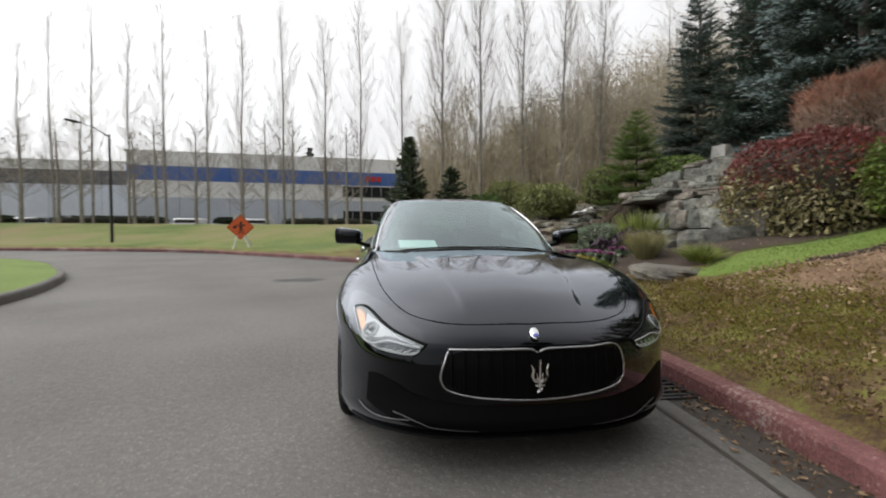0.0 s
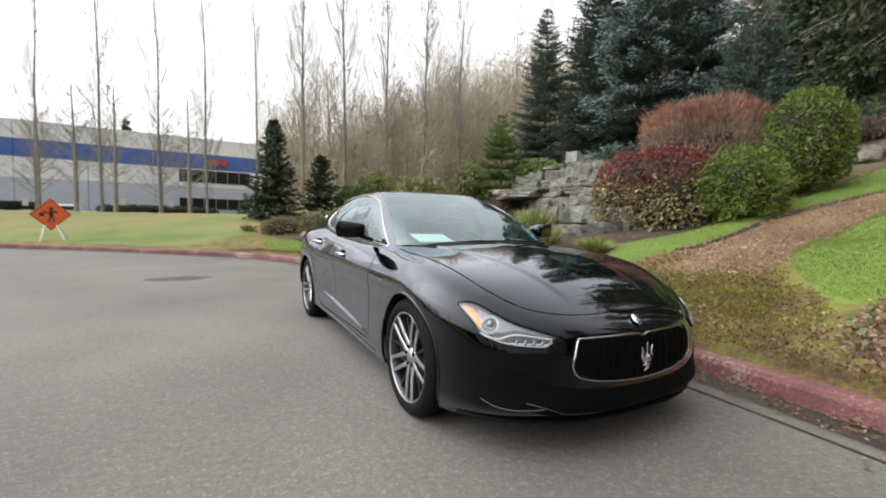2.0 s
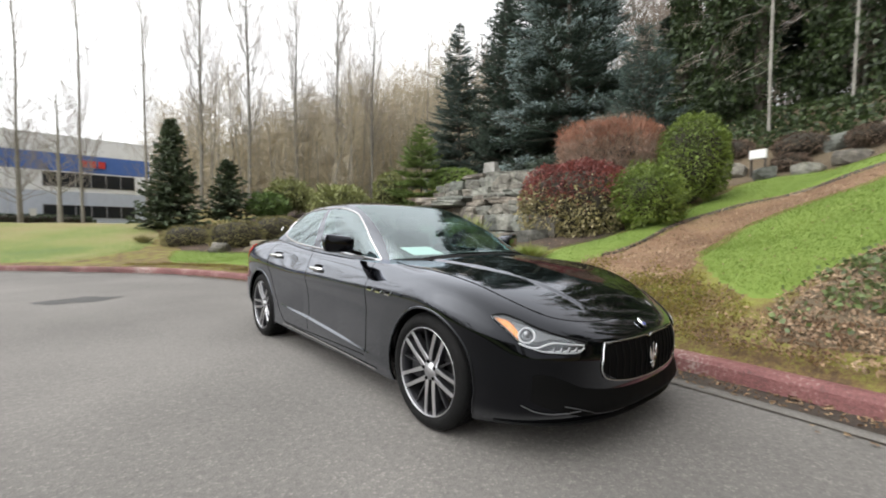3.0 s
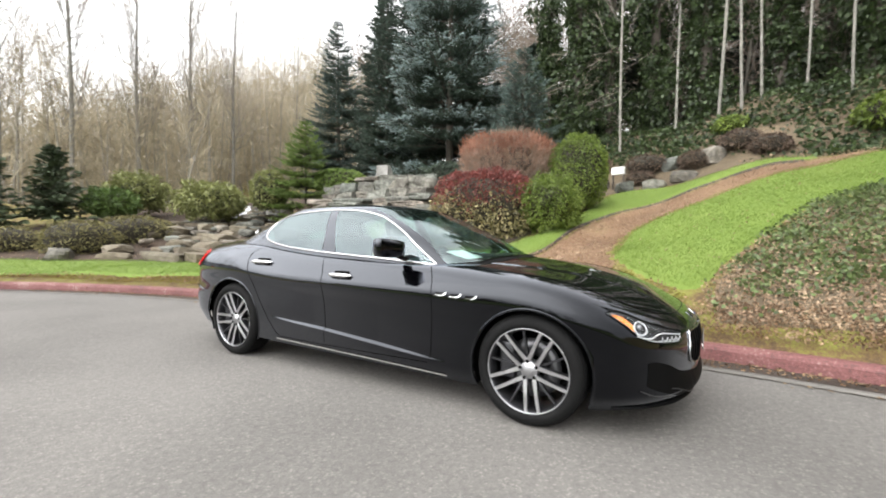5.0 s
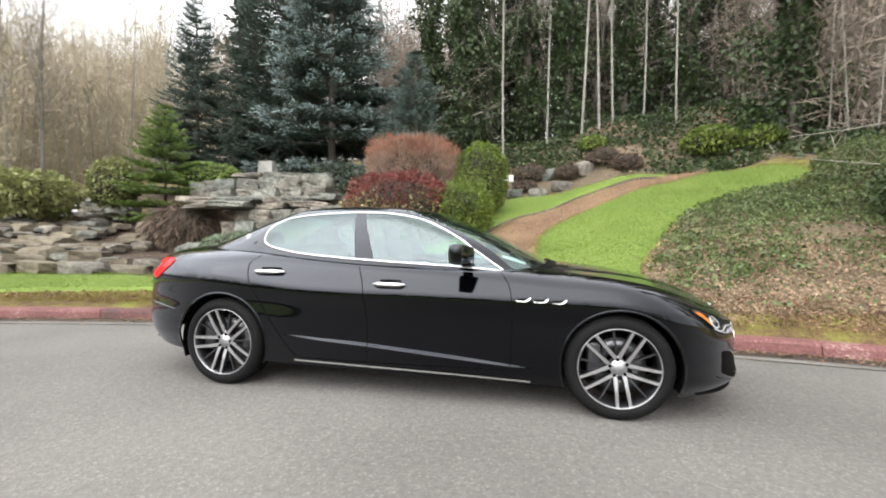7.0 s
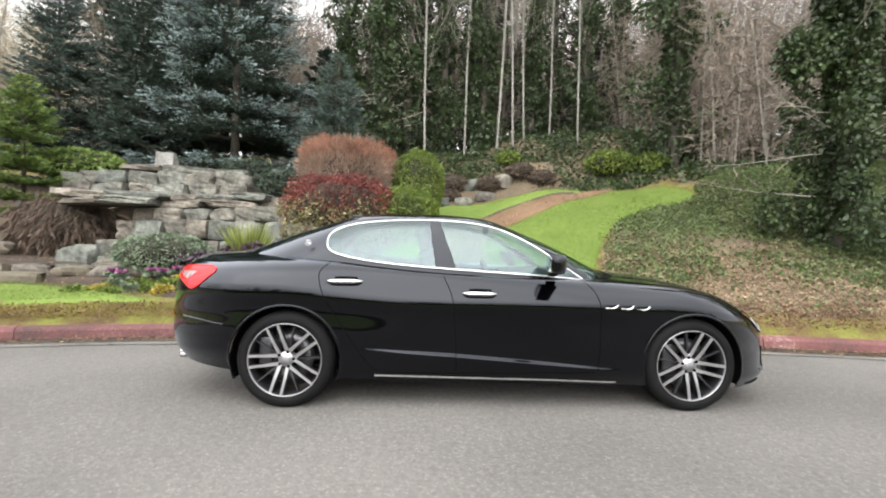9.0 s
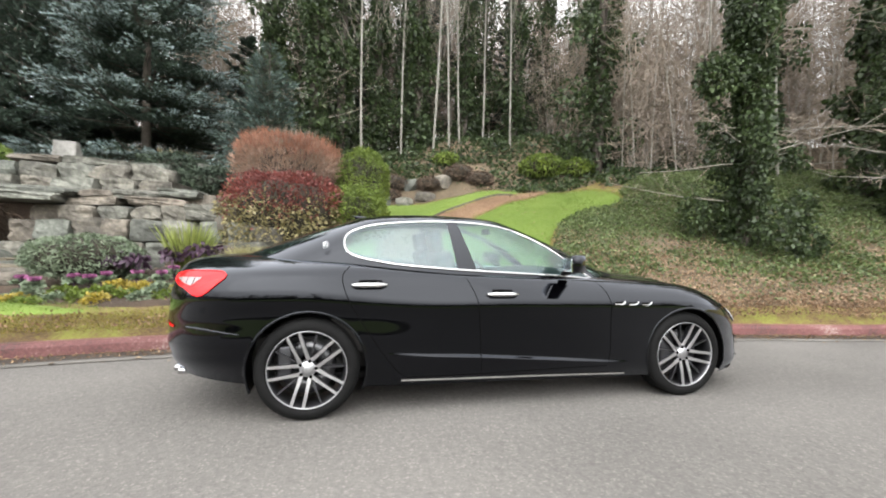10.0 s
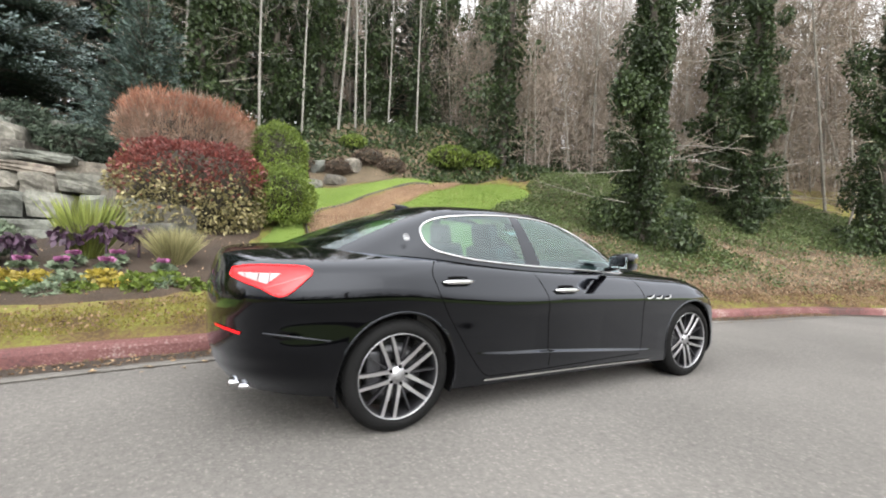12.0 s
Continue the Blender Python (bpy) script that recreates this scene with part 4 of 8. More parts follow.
def patch_on_nose(top, bottom, n, m, lift, tail=False):
    """A skin-hugging patch between two curves of (x, z), for x negative; on the nose or the tail."""
    a, b = spline(top, 0.01), spline(bottom, 0.01)
    t = np.linspace(0, 1, n)
    a = np.stack([np.interp(t, np.linspace(0, 1, len(a)), a[:, k]) for k in (0, 1)], 1)
    b = np.stack([np.interp(t, np.linspace(0, 1, len(b)), b[:, k]) for k in (0, 1)], 1)
    s = np.linspace(0, 1, m)[:, None, None]
    q = (a[None] * (1 - s) + b[None] * s).reshape(-1, 2)
    sign = 1 if tail else -1
    v = np.array([(x, skin_y(x, z, tail) + sign * lift, z) for x, z in q])
    return v, grid_faces(m, n)


def wrap_patch(top, bottom, n, m, lift, tail=False):
    """A patch hugging a corner of the body between two curves of (plan angle in degrees, height); angles turn from straight ahead (or astern) towards the near flank."""
    cy, sign = (1.5, 1) if tail else (-1.5, -1)
    flat = BODY_G[:121].reshape(-1, 3)
    flat = flat[flat[:, 1] > 1.6] if tail else flat[flat[:, 1] < -1.6]
    ang, out = np.degrees(np.arctan2(flat[:, 0], sign * (flat[:, 1] - cy))), np.hypot(flat[:, 0], flat[:, 1] - cy)
    a, b = spline(top, 0.4), spline(bottom, 0.4)
    t = np.linspace(0, 1, n)
    a = np.stack([np.interp(t, np.linspace(0, 1, len(a)), a[:, k]) for k in (0, 1)], 1)
    b = np.stack([np.interp(t, np.linspace(0, 1, len(b)), b[:, k]) for k in (0, 1)], 1)
    s = np.linspace(0, 1, m)[:, None, None]
    v = []
    for p, z in (a[None] * (1 - s) + b[None] * s).reshape(-1, 2):
        d = ((ang - p) * 0.015) ** 2 + (flat[:, 2] - z) ** 2
        k = np.argsort(d)[:8]
        w = 1 / (d[k] + 1e-6)
        r = float((out[k] * w).sum() / w.sum()) + lift
        v.append((-r * math.sin(radians(p)), cy + sign * r * math.cos(radians(p)), z))
    return np.array(v), grid_faces(m, n)


def rim_of(v, n):
    """The closed edge of a patch that has n columns."""
    return np.vstack([v[:n], v[n - 1::n][1:], v[-n:][::-1][1:], v[::n][::-1][1:-1]])


def build_car():
    car = thing("saloon_car", "glossy black four-door saloon car parked by the red kerb", "car")
    piece("body_shell", half_mesh("body_shell", BODY_V, BODY_F, PAINT), car)
    v, f, side, screen, rear = cabin_skin()
    rest = ~(side | screen | rear)
    piece("roof", half_mesh("roof", v, f[rest], PAINT), car, "black roof with slim pillars")
    piece("windscreen", half_mesh("windscreen", v, f[screen], SCREEN), car, "greenish windscreen")
    piece("rear_window", half_mesh("rear_window", v, f[rear], GLASS), car)
    # side windows, split by the door post, and their chrome frames
    for sg in (-1, 1):
        c = v[f].mean(1)
        post_front = np.interp(c[:, 2], [1.032, 1.374], [0.277, 0.400])
        post_rear = np.interp(c[:, 2], [1.041, 1.371], [0.432, 0.486])
        sv = v * np.array([sg, 1, 1])
        for nm, sel, mat in (("front_window", side & (c[:, 1] < post_front), GLASS), ("rear_door_window", side & (c[:, 1] > post_rear), GLASS),
                             ("door_post", side & (c[:, 1] >= post_front) & (c[:, 1] <= post_rear), PAINT)):
            ff = f[sel] if sg > 0 else f[sel][:, ::-1]
            piece(nm, half_mesh(nm, sv, ff, mat, False), car)
        cab = loft(CABIN, 110).reshape(-1, 3)
        cab = cab[cab[:, 0] > 0.4]
        ring = []
        for yy, zz in WINDOW:
            d = (cab[:, 1] - yy) ** 2 + (cab[:, 2] - zz) ** 2
            k = np.argsort(d)[:5]
            ring.append((sg * (cab[k, 0].mean() + 0.001), yy, zz))
        tv, tf = ring_tube(ring, 0.0095)
        piece("chrome_window_frame", mesh_of("chrome_window_frame", tv, tf, FRAME_CHROME, True), car, "chrome window surround")
    # wheel arches: lip and liner
    for cy, cz, rad in ARCHES:
        for sg in (-1, 1):
            a = np.linspace(-0.38, math.pi + 0.38, 60)
            pts = [(sg * (skin_x(cy + rad * math.cos(t), max(0.2, cz + rad * math.sin(t))) - 0.004), cy + rad * math.cos(t), cz + rad * math.sin(t)) for t in a]
            tv, tf = tube_arrays(pts, np.full(len(pts), 0.009), 8)
            piece("arch_lip", mesh_of("arch_lip", tv, tf, PAINT, True), car)
            lv = np.array([(sg * x, cy + (rad + 0.004) * math.cos(t), cz + (rad + 0.004) * math.sin(t)) for x in (0.55, 0.7, 0.9) for t in a])
            lf = grid_faces(3, len(a))
            cap = np.array([[i, i + 1, len(lv), len(lv)] for i in range(len(a) - 1)])
            lv = np.vstack([lv, [(sg * 0.55, cy, cz)]])
            faces = [tuple(q) for q in lf] + [tuple(q[:3]) for q in cap]
            piece("arch_liner", mesh_of("arch_liner", lv, faces, TRIM, True), car)
    for x, y, ang, mir in ((-0.815, -1.49, 46, False), (-0.82, 1.498, 68, False), (0.815, -1.5, 20, True), (0.82, 1.498, 50, True)):
        add_wheel(car, x, y, ang, mir)
    # floor pan and cabin
    bm = bmesh.new()
    boxed(bm, (1.50, 3.5, 0.06), (0, -0.15, 0.245), None, 0.02)
    part("floor_pan", bm, TRIM, car)
    bm = bmesh.new()
    boxed(bm, (1.35, 2.9, 0.25), (0, 0.45, 0.40), None, 0.03)
    part("cabin_floor", bm, LEATHER, car)
    for sx in (-0.37, 0.37):
        bm = bmesh.new()
        boxed(bm, (0.52, 0.52, 0.18), (sx, 0.05, 0.58), None, 0.06)
        boxed(bm, (0.50, 0.16, 0.62), (sx, 0.42, 0.86), Matrix.Rotation(-0.28, 4, "X"), 0.06)
        part("front_seat", bm, LEATHER, car, "", True)
        bm = bmesh.new()
        boxed(bm, (0.27, 0.10, 0.19), (sx, 0.53, 1.235), Matrix.Rotation(-0.2, 4, "X"), 0.04)
        part("headrest", bm, LEATHER, car, "", True)
        bm = bmesh.new()
        boxed(bm, (0.25, 0.09, 0.15), (sx, 1.42, 1.16), Matrix.Rotation(-0.3, 4, "X"), 0.035)
        part("headrest", bm, LEATHER, car, "", True)
    bm = bmesh.new()
    boxed(bm, (1.25, 0.5, 0.2), (0, 0.98, 0.58), None, 0.06)
    boxed(bm, (1.25, 0.18, 0.60), (0, 1.3, 0.82), Matrix.Rotation(-0.35, 4, "X"), 0.06)
    boxed(bm, (1.2, 0.45, 0.05), (0, 1.72, 1.03), None, 0.02)
    part("rear_bench", bm, LEATHER, car, "", True)
    bm = bmesh.new()
    boxed(bm, (1.36, 0.62, 0.26), (0, -0.56, 0.865), Matrix.Rotation(-0.05, 4, "X"), 0.06)
    part("dashboard", bm, LEATHER, car, "", True)
    wv, wf = ring_tube([(0.36 + 0.18 * math.cos(t), -0.13 + 0.06 * math.sin(t), 0.88 + 0.17 * math.sin(t)) for t in np.linspace(0, 2 * math.pi, 32, endpoint=False)], 0.014)
    piece("steering_wheel", mesh_of("steering_wheel", wv, wf, LEATHER, True), car)
    bm = bmesh.new()
    boxed(bm, (0.20, 0.03, 0.06), (0, -0.05, 1.345), None, 0.014)
    part("inner_mirror", bm, TRIM, car, "", True)
    for sg in (-1, 1):
        bm = bmesh.new()
        boxed(bm, (0.05, 2.0, 0.5), (sg * 0.80, 0.35, 0.68), None, 0.015)
        part("door_lining", bm, LEATHER, car, "", True)
    # grille: dark mouth, upright slats, chrome frame, emblem
    half_top = [(-0.40, 0.60), (-0.25, 0.602), (-0.10, 0.603), (-0.03, 0.600), (0, 0.586)]
    half_low = [(-0.435, 0.50), (-0.43, 0.45), (-0.39, 0.415), (-0.25, 0.388), (0, 0.374)]
    outline = half_top + [(-x, z) for x, z in half_top[-2::-1]] + [(0.435, 0.52)] + [(-x, z) for x, z in half_low[:-1]] + half_low[::-1][:-1] + [(-0.435, 0.50)]
    ring = spline(outline + [outline[0]], 0.012)
    pts = [(x, skin_y(x, z) - 0.006, z) for x, z in ring]
    tv, tf = ring_tube(pts, 0.0048)
    piece("grille_frame", mesh_of("grille_frame", tv, tf, FRAME_CHROME, True), car, "thin chrome grille surround")
    top = [(x, np.interp(x, [-0.42, -0.40, 0, 0.40, 0.42], [0.56, 0.598, 0.592, 0.598, 0.56])) for x in np.linspace(-0.432, 0.432, 9)]
    low = [(x, np.interp(abs(x), [0, 0.25, 0.39, 0.432], [0.376, 0.39, 0.418, 0.46])) for x in np.linspace(-0.432, 0.432, 9)]
    gv, gf = patch_on_nose(top, low, 40, 14, 0.004)
    piece("grille_mouth", mesh_of("grille_mouth", gv, gf, GRILLE_BLACK, True), car)
    for x in np.linspace(-0.39, 0.39, 15):
        zt, zb = 0.592, float(np.interp(abs(x), [0, 0.25, 0.39], [0.382, 0.396, 0.425]))
        p = [(x, skin_y(x, z) - 0.008, z) for z in np.linspace(zb, zt, 6)]
        sv, sf = tube_arrays(p, np.full(6, 0.004), 5)
        piece("grille_slat", mesh_of("grille_slat", sv, sf, GRILLE_BLACK, True), car)
    y0 = skin_y(0, 0.48) - 0.02
    lines = [([(0, y0, 0.425), (0, y0, 0.56)], [0.007, 0.004]), ([(-0.022, y0, 0.445), (0.022, y0, 0.445)], [0.006, 0.006]), ([(-0.012, y0, 0.415), (0.012, y0, 0.43)], [0.006, 0.006])]
    for sg in (-1, 1):
        lines.append(([(0, y0, 0.46), (sg * 0.026, y0, 0.468), (sg * 0.036, y0, 0.49), (sg * 0.030, y0, 0.515), (sg * 0.04, y0, 0.54)], [0.007, 0.008, 0.008, 0.006, 0.002]))
        lines.append(([(0, y0, 0.46), (sg * 0.012, y0, 0.475), (sg * 0.014, y0, 0.50)], [0.006, 0.005, 0.002]))
    piece("grille_emblem", tubes("grille_emblem", [(np.array(p), np.array(r)) for p, r in lines], CHROME, 8), car, "chrome emblem on the grille")
    bm = bmesh.new()
    bmesh.ops.create_uvsphere(bm, u_segments=24, v_segments=10, radius=1.0)
    bmesh.ops.scale(bm, vec=(0.024, 0.034, 0.008), verts=bm.verts)
    bmesh.ops.transform(bm, matrix=Matrix.Translation((0, -2.335, 0.662)) @ Matrix.Rotation(0.72, 4, "X"), verts=bm.verts)
    badge = part("bonnet_badge", bm, CHROME, car, "small oval silver and blue badge", True)
    bm = bmesh.new()
    bmesh.ops.create_uvsphere(bm, u_segments=24, v_segments=10, radius=1.0)
    bmesh.ops.scale(bm, vec=(0.019, 0.015, 0.008), verts=bm.verts)
    bmesh.ops.transform(bm, matrix=Matrix.Translation((0, -2.345, 0.655)) @ Matrix.Rotation(0.72, 4, "X"), verts=bm.verts)
    part("badge_enamel", bm, BLUE_ENAMEL, badge, "", True)
    # headlamps
    ht = [(62.6, 0.735), (59.5, 0.742), (55.6, 0.727), (49.5, 0.689), (43.2, 0.655), (32.0, 0.612)]
    hb = [(62.2, 0.728), (57.0, 0.668), (53.2, 0.616), (48.2, 0.578), (43.5, 0.566), (35.2, 0.562)]
    for sg in (-1, 1):
        def both(v, f, lift=0):
            return (v, f) if sg < 0 else flip_x(v, f)
        v1, f1 = wrap_patch(ht, hb, 34, 12, 0.002)
        lamp = piece("headlamp", mesh_of("headlamp", *both(v1, f1), LAMP_DARK, True), car, "clear headlamp with amber corner")
        tv, tf = ring_tube(rim_of(v1, 34), 0.007)
        piece("lamp_rim", mesh_of("lamp_rim", *both(tv, tf), TRIM, True), lamp)
        v2, f2 = wrap_patch([(61.6, 0.728), (57.2, 0.712), (54.0, 0.668)], [(60.6, 0.712), (56.4, 0.662), (53.4, 0.628)], 12, 6, 0.007)
        piece("amber_reflector", mesh_of("amber_reflector", *both(v2, f2), AMBER, True), lamp, "amber side reflector")
        # bright bezel round the projector, tapering towards the grille
        v2, f2 = wrap_patch([(56.5, 0.716), (49.5, 0.678), (43.2, 0.645), (34.0, 0.606)], [(53.0, 0.640), (48.5, 0.620), (43.5, 0.632), (34.0, 0.602)], 22, 6, 0.004)
        piece("lamp_bezel", mesh_of("lamp_bezel", *both(v2, f2), LAMP_SILVER, True), lamp)
        def spot(p, z, lift):
            q, _ = wrap_patch([(p, z), (p + 0.2, z)], [(p, z - 0.001), (p + 0.2, z - 0.001)], 2, 2, lift)
            return q[0]
        for rad, tube, mat, nm in ((0.033, 0.0042, LIGHT_GUIDE, "projector_ring"), (0.025, 0.004, GREY_ALLOY, "inner_ring")):
            tv, tf = ring_tube([spot(51.4 + rad * math.cos(t) * 72, 0.650 + rad * math.sin(t), 0.009) for t in np.linspace(0, 2 * math.pi, 30, endpoint=False)], tube)
            piece(nm, mesh_of(nm, *both(tv, tf), mat, True), lamp)
        c = spot(51.4, 0.650, -0.008)
        bm = bmesh.new()
        bmesh.ops.create_uvsphere(bm, u_segments=24, v_segments=12, radius=0.024)
        bmesh.ops.translate(bm, vec=(c[0] * -sg, c[1], c[2]), verts=bm.verts)
        part("projector_lens", bm, LENS_BALL, lamp, "", True)
        def guide(nm, points, r0, r1, lift):
            q = spline(points, 0.5)
            tv, tf = tube_arrays([spot(p, z, lift) for p, z in q], np.linspace(r0, r1, len(q)), 6)
            piece(nm, mesh_of(nm, *both(tv, tf), LIGHT_GUIDE, True), lamp)
        guide("lamp_brow", [(53.6, 0.616), (50.5, 0.596), (47.8, 0.596), (45.5, 0.610), (43.0, 0.616), (38.0, 0.608), (33.4, 0.600)], 0.005, 0.004, 0.009)
        guide("lower_guide", [(52.6, 0.606), (48.0, 0.582), (43.5, 0.572), (36.0, 0.568), (33.2, 0.592)], 0.0032, 0.0032, 0.007)
        for k in range(5):
            p = 45.2 - 2.35 * k
            guide("light_bar", [(p, 0.576), (p - 1.6, 0.580), (p - 2.1, 0.602 - 0.001 * k)], 0.005, 0.003, 0.008)
        v3, f3 = wrap_patch(ht, hb, 34, 12, 0.016)
        piece("lamp_lens", mesh_of("lamp_lens", *both(v3, f3), LENS, True), lamp)
        # lower intakes and their bright edges
        v4, f4 = patch_on_nose([(-0.76, 0.455), (-0.72, 0.46), (-0.64, 0.435), (-0.53, 0.385), (-0.30, 0.355), (0.004, 0.345)], [(-0.77, 0.325), (-0.72, 0.295), (-0.62, 0.262), (-0.52, 0.24), (-0.30, 0.226), (0.004, 0.222)], 40, 8, 0.003)
        piece("lower_intake", mesh_of("lower_intake", *both(v4, f4), GRILLE_BLACK, True), car)
        edge = spline([(-0.805, 0.305), (-0.76, 0.278), (-0.69, 0.268), (-0.57, 0.279)], 0.02)
        tv, tf = tube_arrays([(x, skin_y(x, z) - 0.011, z) for x, z in edge], np.full(len(edge), 0.0024), 6)
        piece("intake_trim", mesh_of("intake_trim", *both(tv, tf), DISC, True), car)
        edge = spline([(-0.645, 0.305), (-0.595, 0.292), (-0.53, 0.272), (-0.46, 0.250), (-0.26, 0.238)], 0.02)
        tv, tf = tube_arrays([(x, skin_y(x, z) - 0.011, z) for x, z in edge], np.linspace(0.0028, 0.001, len(edge)), 6)
        piece("lip_trim", mesh_of("lip_trim", *both(tv, tf), DISC, True), car)
        # mirrors
        bm = bmesh.new()
        boxed(bm, (0.225, 0.15, 0.138), (sg * 0.97, -0.45, 1.072), Matrix.Rotation(0.12 * sg, 4, "Z"), 0.045)
        for q in bm.verts:
            k = (q.co.x * sg - 0.87) / 0.21
            q.co.z = 1.075 + (q.co.z - 1.075) * (0.86 + 0.2 * k) + 0.012 * k
            if q.co.y < -0.47:
                q.co.y += 0.035 * k
        mirror = part("door_mirror", bm, PAINT, car, "", True)
        bm = bmesh.new()
        boxed(bm, (0.17, 0.008, 0.098), (sg * 0.975, -0.383, 1.070), Matrix.Rotation(0.12 * sg, 4, "Z"), 0.003)
        part("mirror_glass", bm, plain("mirror_silver", (0.8, 0.8, 0.8), 0.02, 1.0), mirror)
        bm = bmesh.new()
        boxed(bm, (0.13, 0.075, 0.03), (sg * 0.85, -0.46, 1.012), Matrix.Rotation(-0.3 * sg, 4, "Y"), 0.012)
        part("mirror_arm", bm, TRIM, mirror, "", True)
        # tail lamps
        tv, tf = wrap_patch([(30.7, 0.972), (37.5, 0.992), (44.8, 1.000), (55.0, 1.000), (58.6, 0.975)], [(31.5, 0.930), (38.0, 0.905), (44.6, 0.880), (52.0, 0.842), (58.5, 0.962)], 34, 14, 0.006, True)
        lamp = piece("tail_lamp", mesh_of("tail_lamp", *both(tv, tf[:, ::-1].copy()), RED_LENS, True), car, "red wrap-around tail lamp")
        ev, ef = ring_tube(rim_of(tv, 34), 0.005)
        piece("lamp_edge", mesh_of("lamp_edge", *both(ev, ef), RED_LENS, True), lamp)
        cv, cf = wrap_patch([(35.0, 0.952), (49.5, 0.960)], [(35.4, 0.940), (46.6, 0.902)], 18, 6, 0.009, True)
        piece("clear_lens", mesh_of("clear_lens", *both(cv, cf[:, ::-1].copy()), plain("pale_lamp_lens", (0.44, 0.31, 0.31), 0.12, 0.2, 1.0), True), lamp, "pale reversing lamp")
        for p0, p1, z0, z1 in ((37.6, 38.4, 0.951, 0.934), (42.6, 43.2, 0.954, 0.916), (46.2, 46.8, 0.957, 0.906)):
            cv, cf = wrap_patch([(p0, z0), (p0 + 0.6, z0)], [(p1, z1), (p1 + 0.6, z1)], 4, 5, 0.011, True)
            piece("lens_rib", mesh_of("lens_rib", *both(cv, cf[:, ::-1].copy()), LAMP_SILVER, True), lamp)
        cv, cf = wrap_patch([(46.5, 0.884), (56.8, 0.955)], [(46.8, 0.876), (57.2, 0.949)], 14, 3, 0.009, True)
        piece("light_strip", mesh_of("light_strip", *both(cv, cf[:, ::-1].copy()), plain("deep_red_lens", (0.30, 0.008, 0.012), 0.15, 0.0, 1.0), True), lamp)
        rv, rf = wrap_patch([(27.0, 0.648), (34.0, 0.645), (40.2, 0.634)], [(27.0, 0.632), (34.0, 0.628), (40.0, 0.617)], 14, 4, 0.005, True)
        piece("bumper_reflector", mesh_of("bumper_reflector", *both(rv, rf[:, ::-1].copy()), RED_LENS, True), car, "red bumper reflector")
        # crease pressed into the bumper's corner
        rv, rf = wrap_patch([(47.0, 0.640), (54.4, 0.630), (66.0, 0.598)], [(47.0, 0.628), (54.4, 0.612), (66.0, 0.590)], 20, 6, 0.0, True)
        rv[20:100] *= np.array([1.004, 1.004, 1.0])
        piece("bumper_crease", mesh_of("bumper_crease", *both(rv, rf[:, ::-1].copy()), PAINT, True), car)
        # exhaust tips
        for k in (0, 1):
            ev, ef = lathe([(0.0, 0.028), (0.11, 0.028), (0.114, 0.025), (0.11, 0.022), (0.02, 0.022)], 24)
            ev = ev[:, [1, 0, 2]] * [1.25, 1, 0.9] + [sg * (0.57 + 0.085 * k), 2.30 - 0.05 * k, 0.308]
            piece("exhaust_tip", mesh_of("exhaust_tip", ev, ef, FRAME_CHROME, True), car, "chrome exhaust tip")
        # flank details
        def flank(name, points, width, mat, lift, label="", parent=None):
            v, f = strip_on_flank(points, width, lift)
            return piece(name, mesh_of(name, *both(v, f), mat, True), parent or car, label)
        flank("door_gap", [(-0.69, 0.955), (-0.745, 0.90), (-0.778, 0.83), (-0.793, 0.70), (-0.79, 0.40), (-0.775, 0.29)], 0.006, GAP, 0.0012)
        flank("door_gap", [(0.385, 0.985), (0.34, 0.90), (0.305, 0.80), (0.28, 0.60), (0.27, 0.40), (0.268, 0.265)], 0.006, GAP, 0.0012)
        flank("door_gap", [(1.215, 1.055), (1.275, 0.985), (1.268, 0.905), (1.215, 0.78), (1.11, 0.61), (0.98, 0.42), (0.88, 0.30), (0.82, 0.265)], 0.006, GAP, 0.0012)
        flank("door_gap", [(0.82, 0.265), (0.27, 0.262), (-0.77, 0.285)], 0.006, GAP, 0.0012)
        flank("sill_trim", [(0.86, 0.243), (0.26, 0.232), (-0.49, 0.222), (-0.92, 0.215)], 0.013, CHROME, 0.006, "thin chrome sill strip")
        for hy, hz in ((0.105, 0.847), (1.09, 0.917)):
            flank("handle_recess", [(hy - 0.085, hz + 0.004), (hy, hz + 0.007), (hy + 0.085, hz + 0.004)], 0.052, GAP, 0.0015)
            hp = [(-sg * 0 - (skin_x(hy + t, hz) + (0.028 if abs(t) < 0.1 else 0.012)), hy + t, hz) for t in np.linspace(-0.122, 0.122, 9)]
            tv, tf = tube_arrays(hp, [0.007, 0.014, 0.017, 0.017, 0.017, 0.017, 0.017, 0.014, 0.007], 10)
            piece("door_handle", mesh_of("door_handle", *both(tv, tf), CHROME, True), car, "chrome door handle")
        for k in range(3):
            y1 = -0.822 - 0.118 * k
            z1 = 0.766 - 0.003 * k
            flank("vent_slot", [(y1 - 0.005, z1 + 0.009), (y1 - 0.06, z1 + 0.010), (y1 - 0.09, z1 + 0.016)], 0.016, GAP, 0.002)
            flank("fender_vent", [(y1, z1), (y1 - 0.055, z1 - 0.001), (y1 - 0.075, z1 + 0.005), (y1 - 0.088, z1 + 0.020), (y1 - 0.102, z1 + 0.025)], 0.009, CHROME, 0.005, "chrome fender vent")
        place = Matrix.Translation((sg * 0.728, 1.402, 1.192)) @ Matrix.Rotation(sg * 1.08, 4, "Y")
        ring = [place @ Vector((0.026 * math.cos(t), 0.019 * math.sin(t), 0.001)) for t in np.linspace(0, 2 * math.pi, 28, endpoint=False)]
        tv, tf = ring_tube([tuple(q) for q in ring], 0.0016, 6)
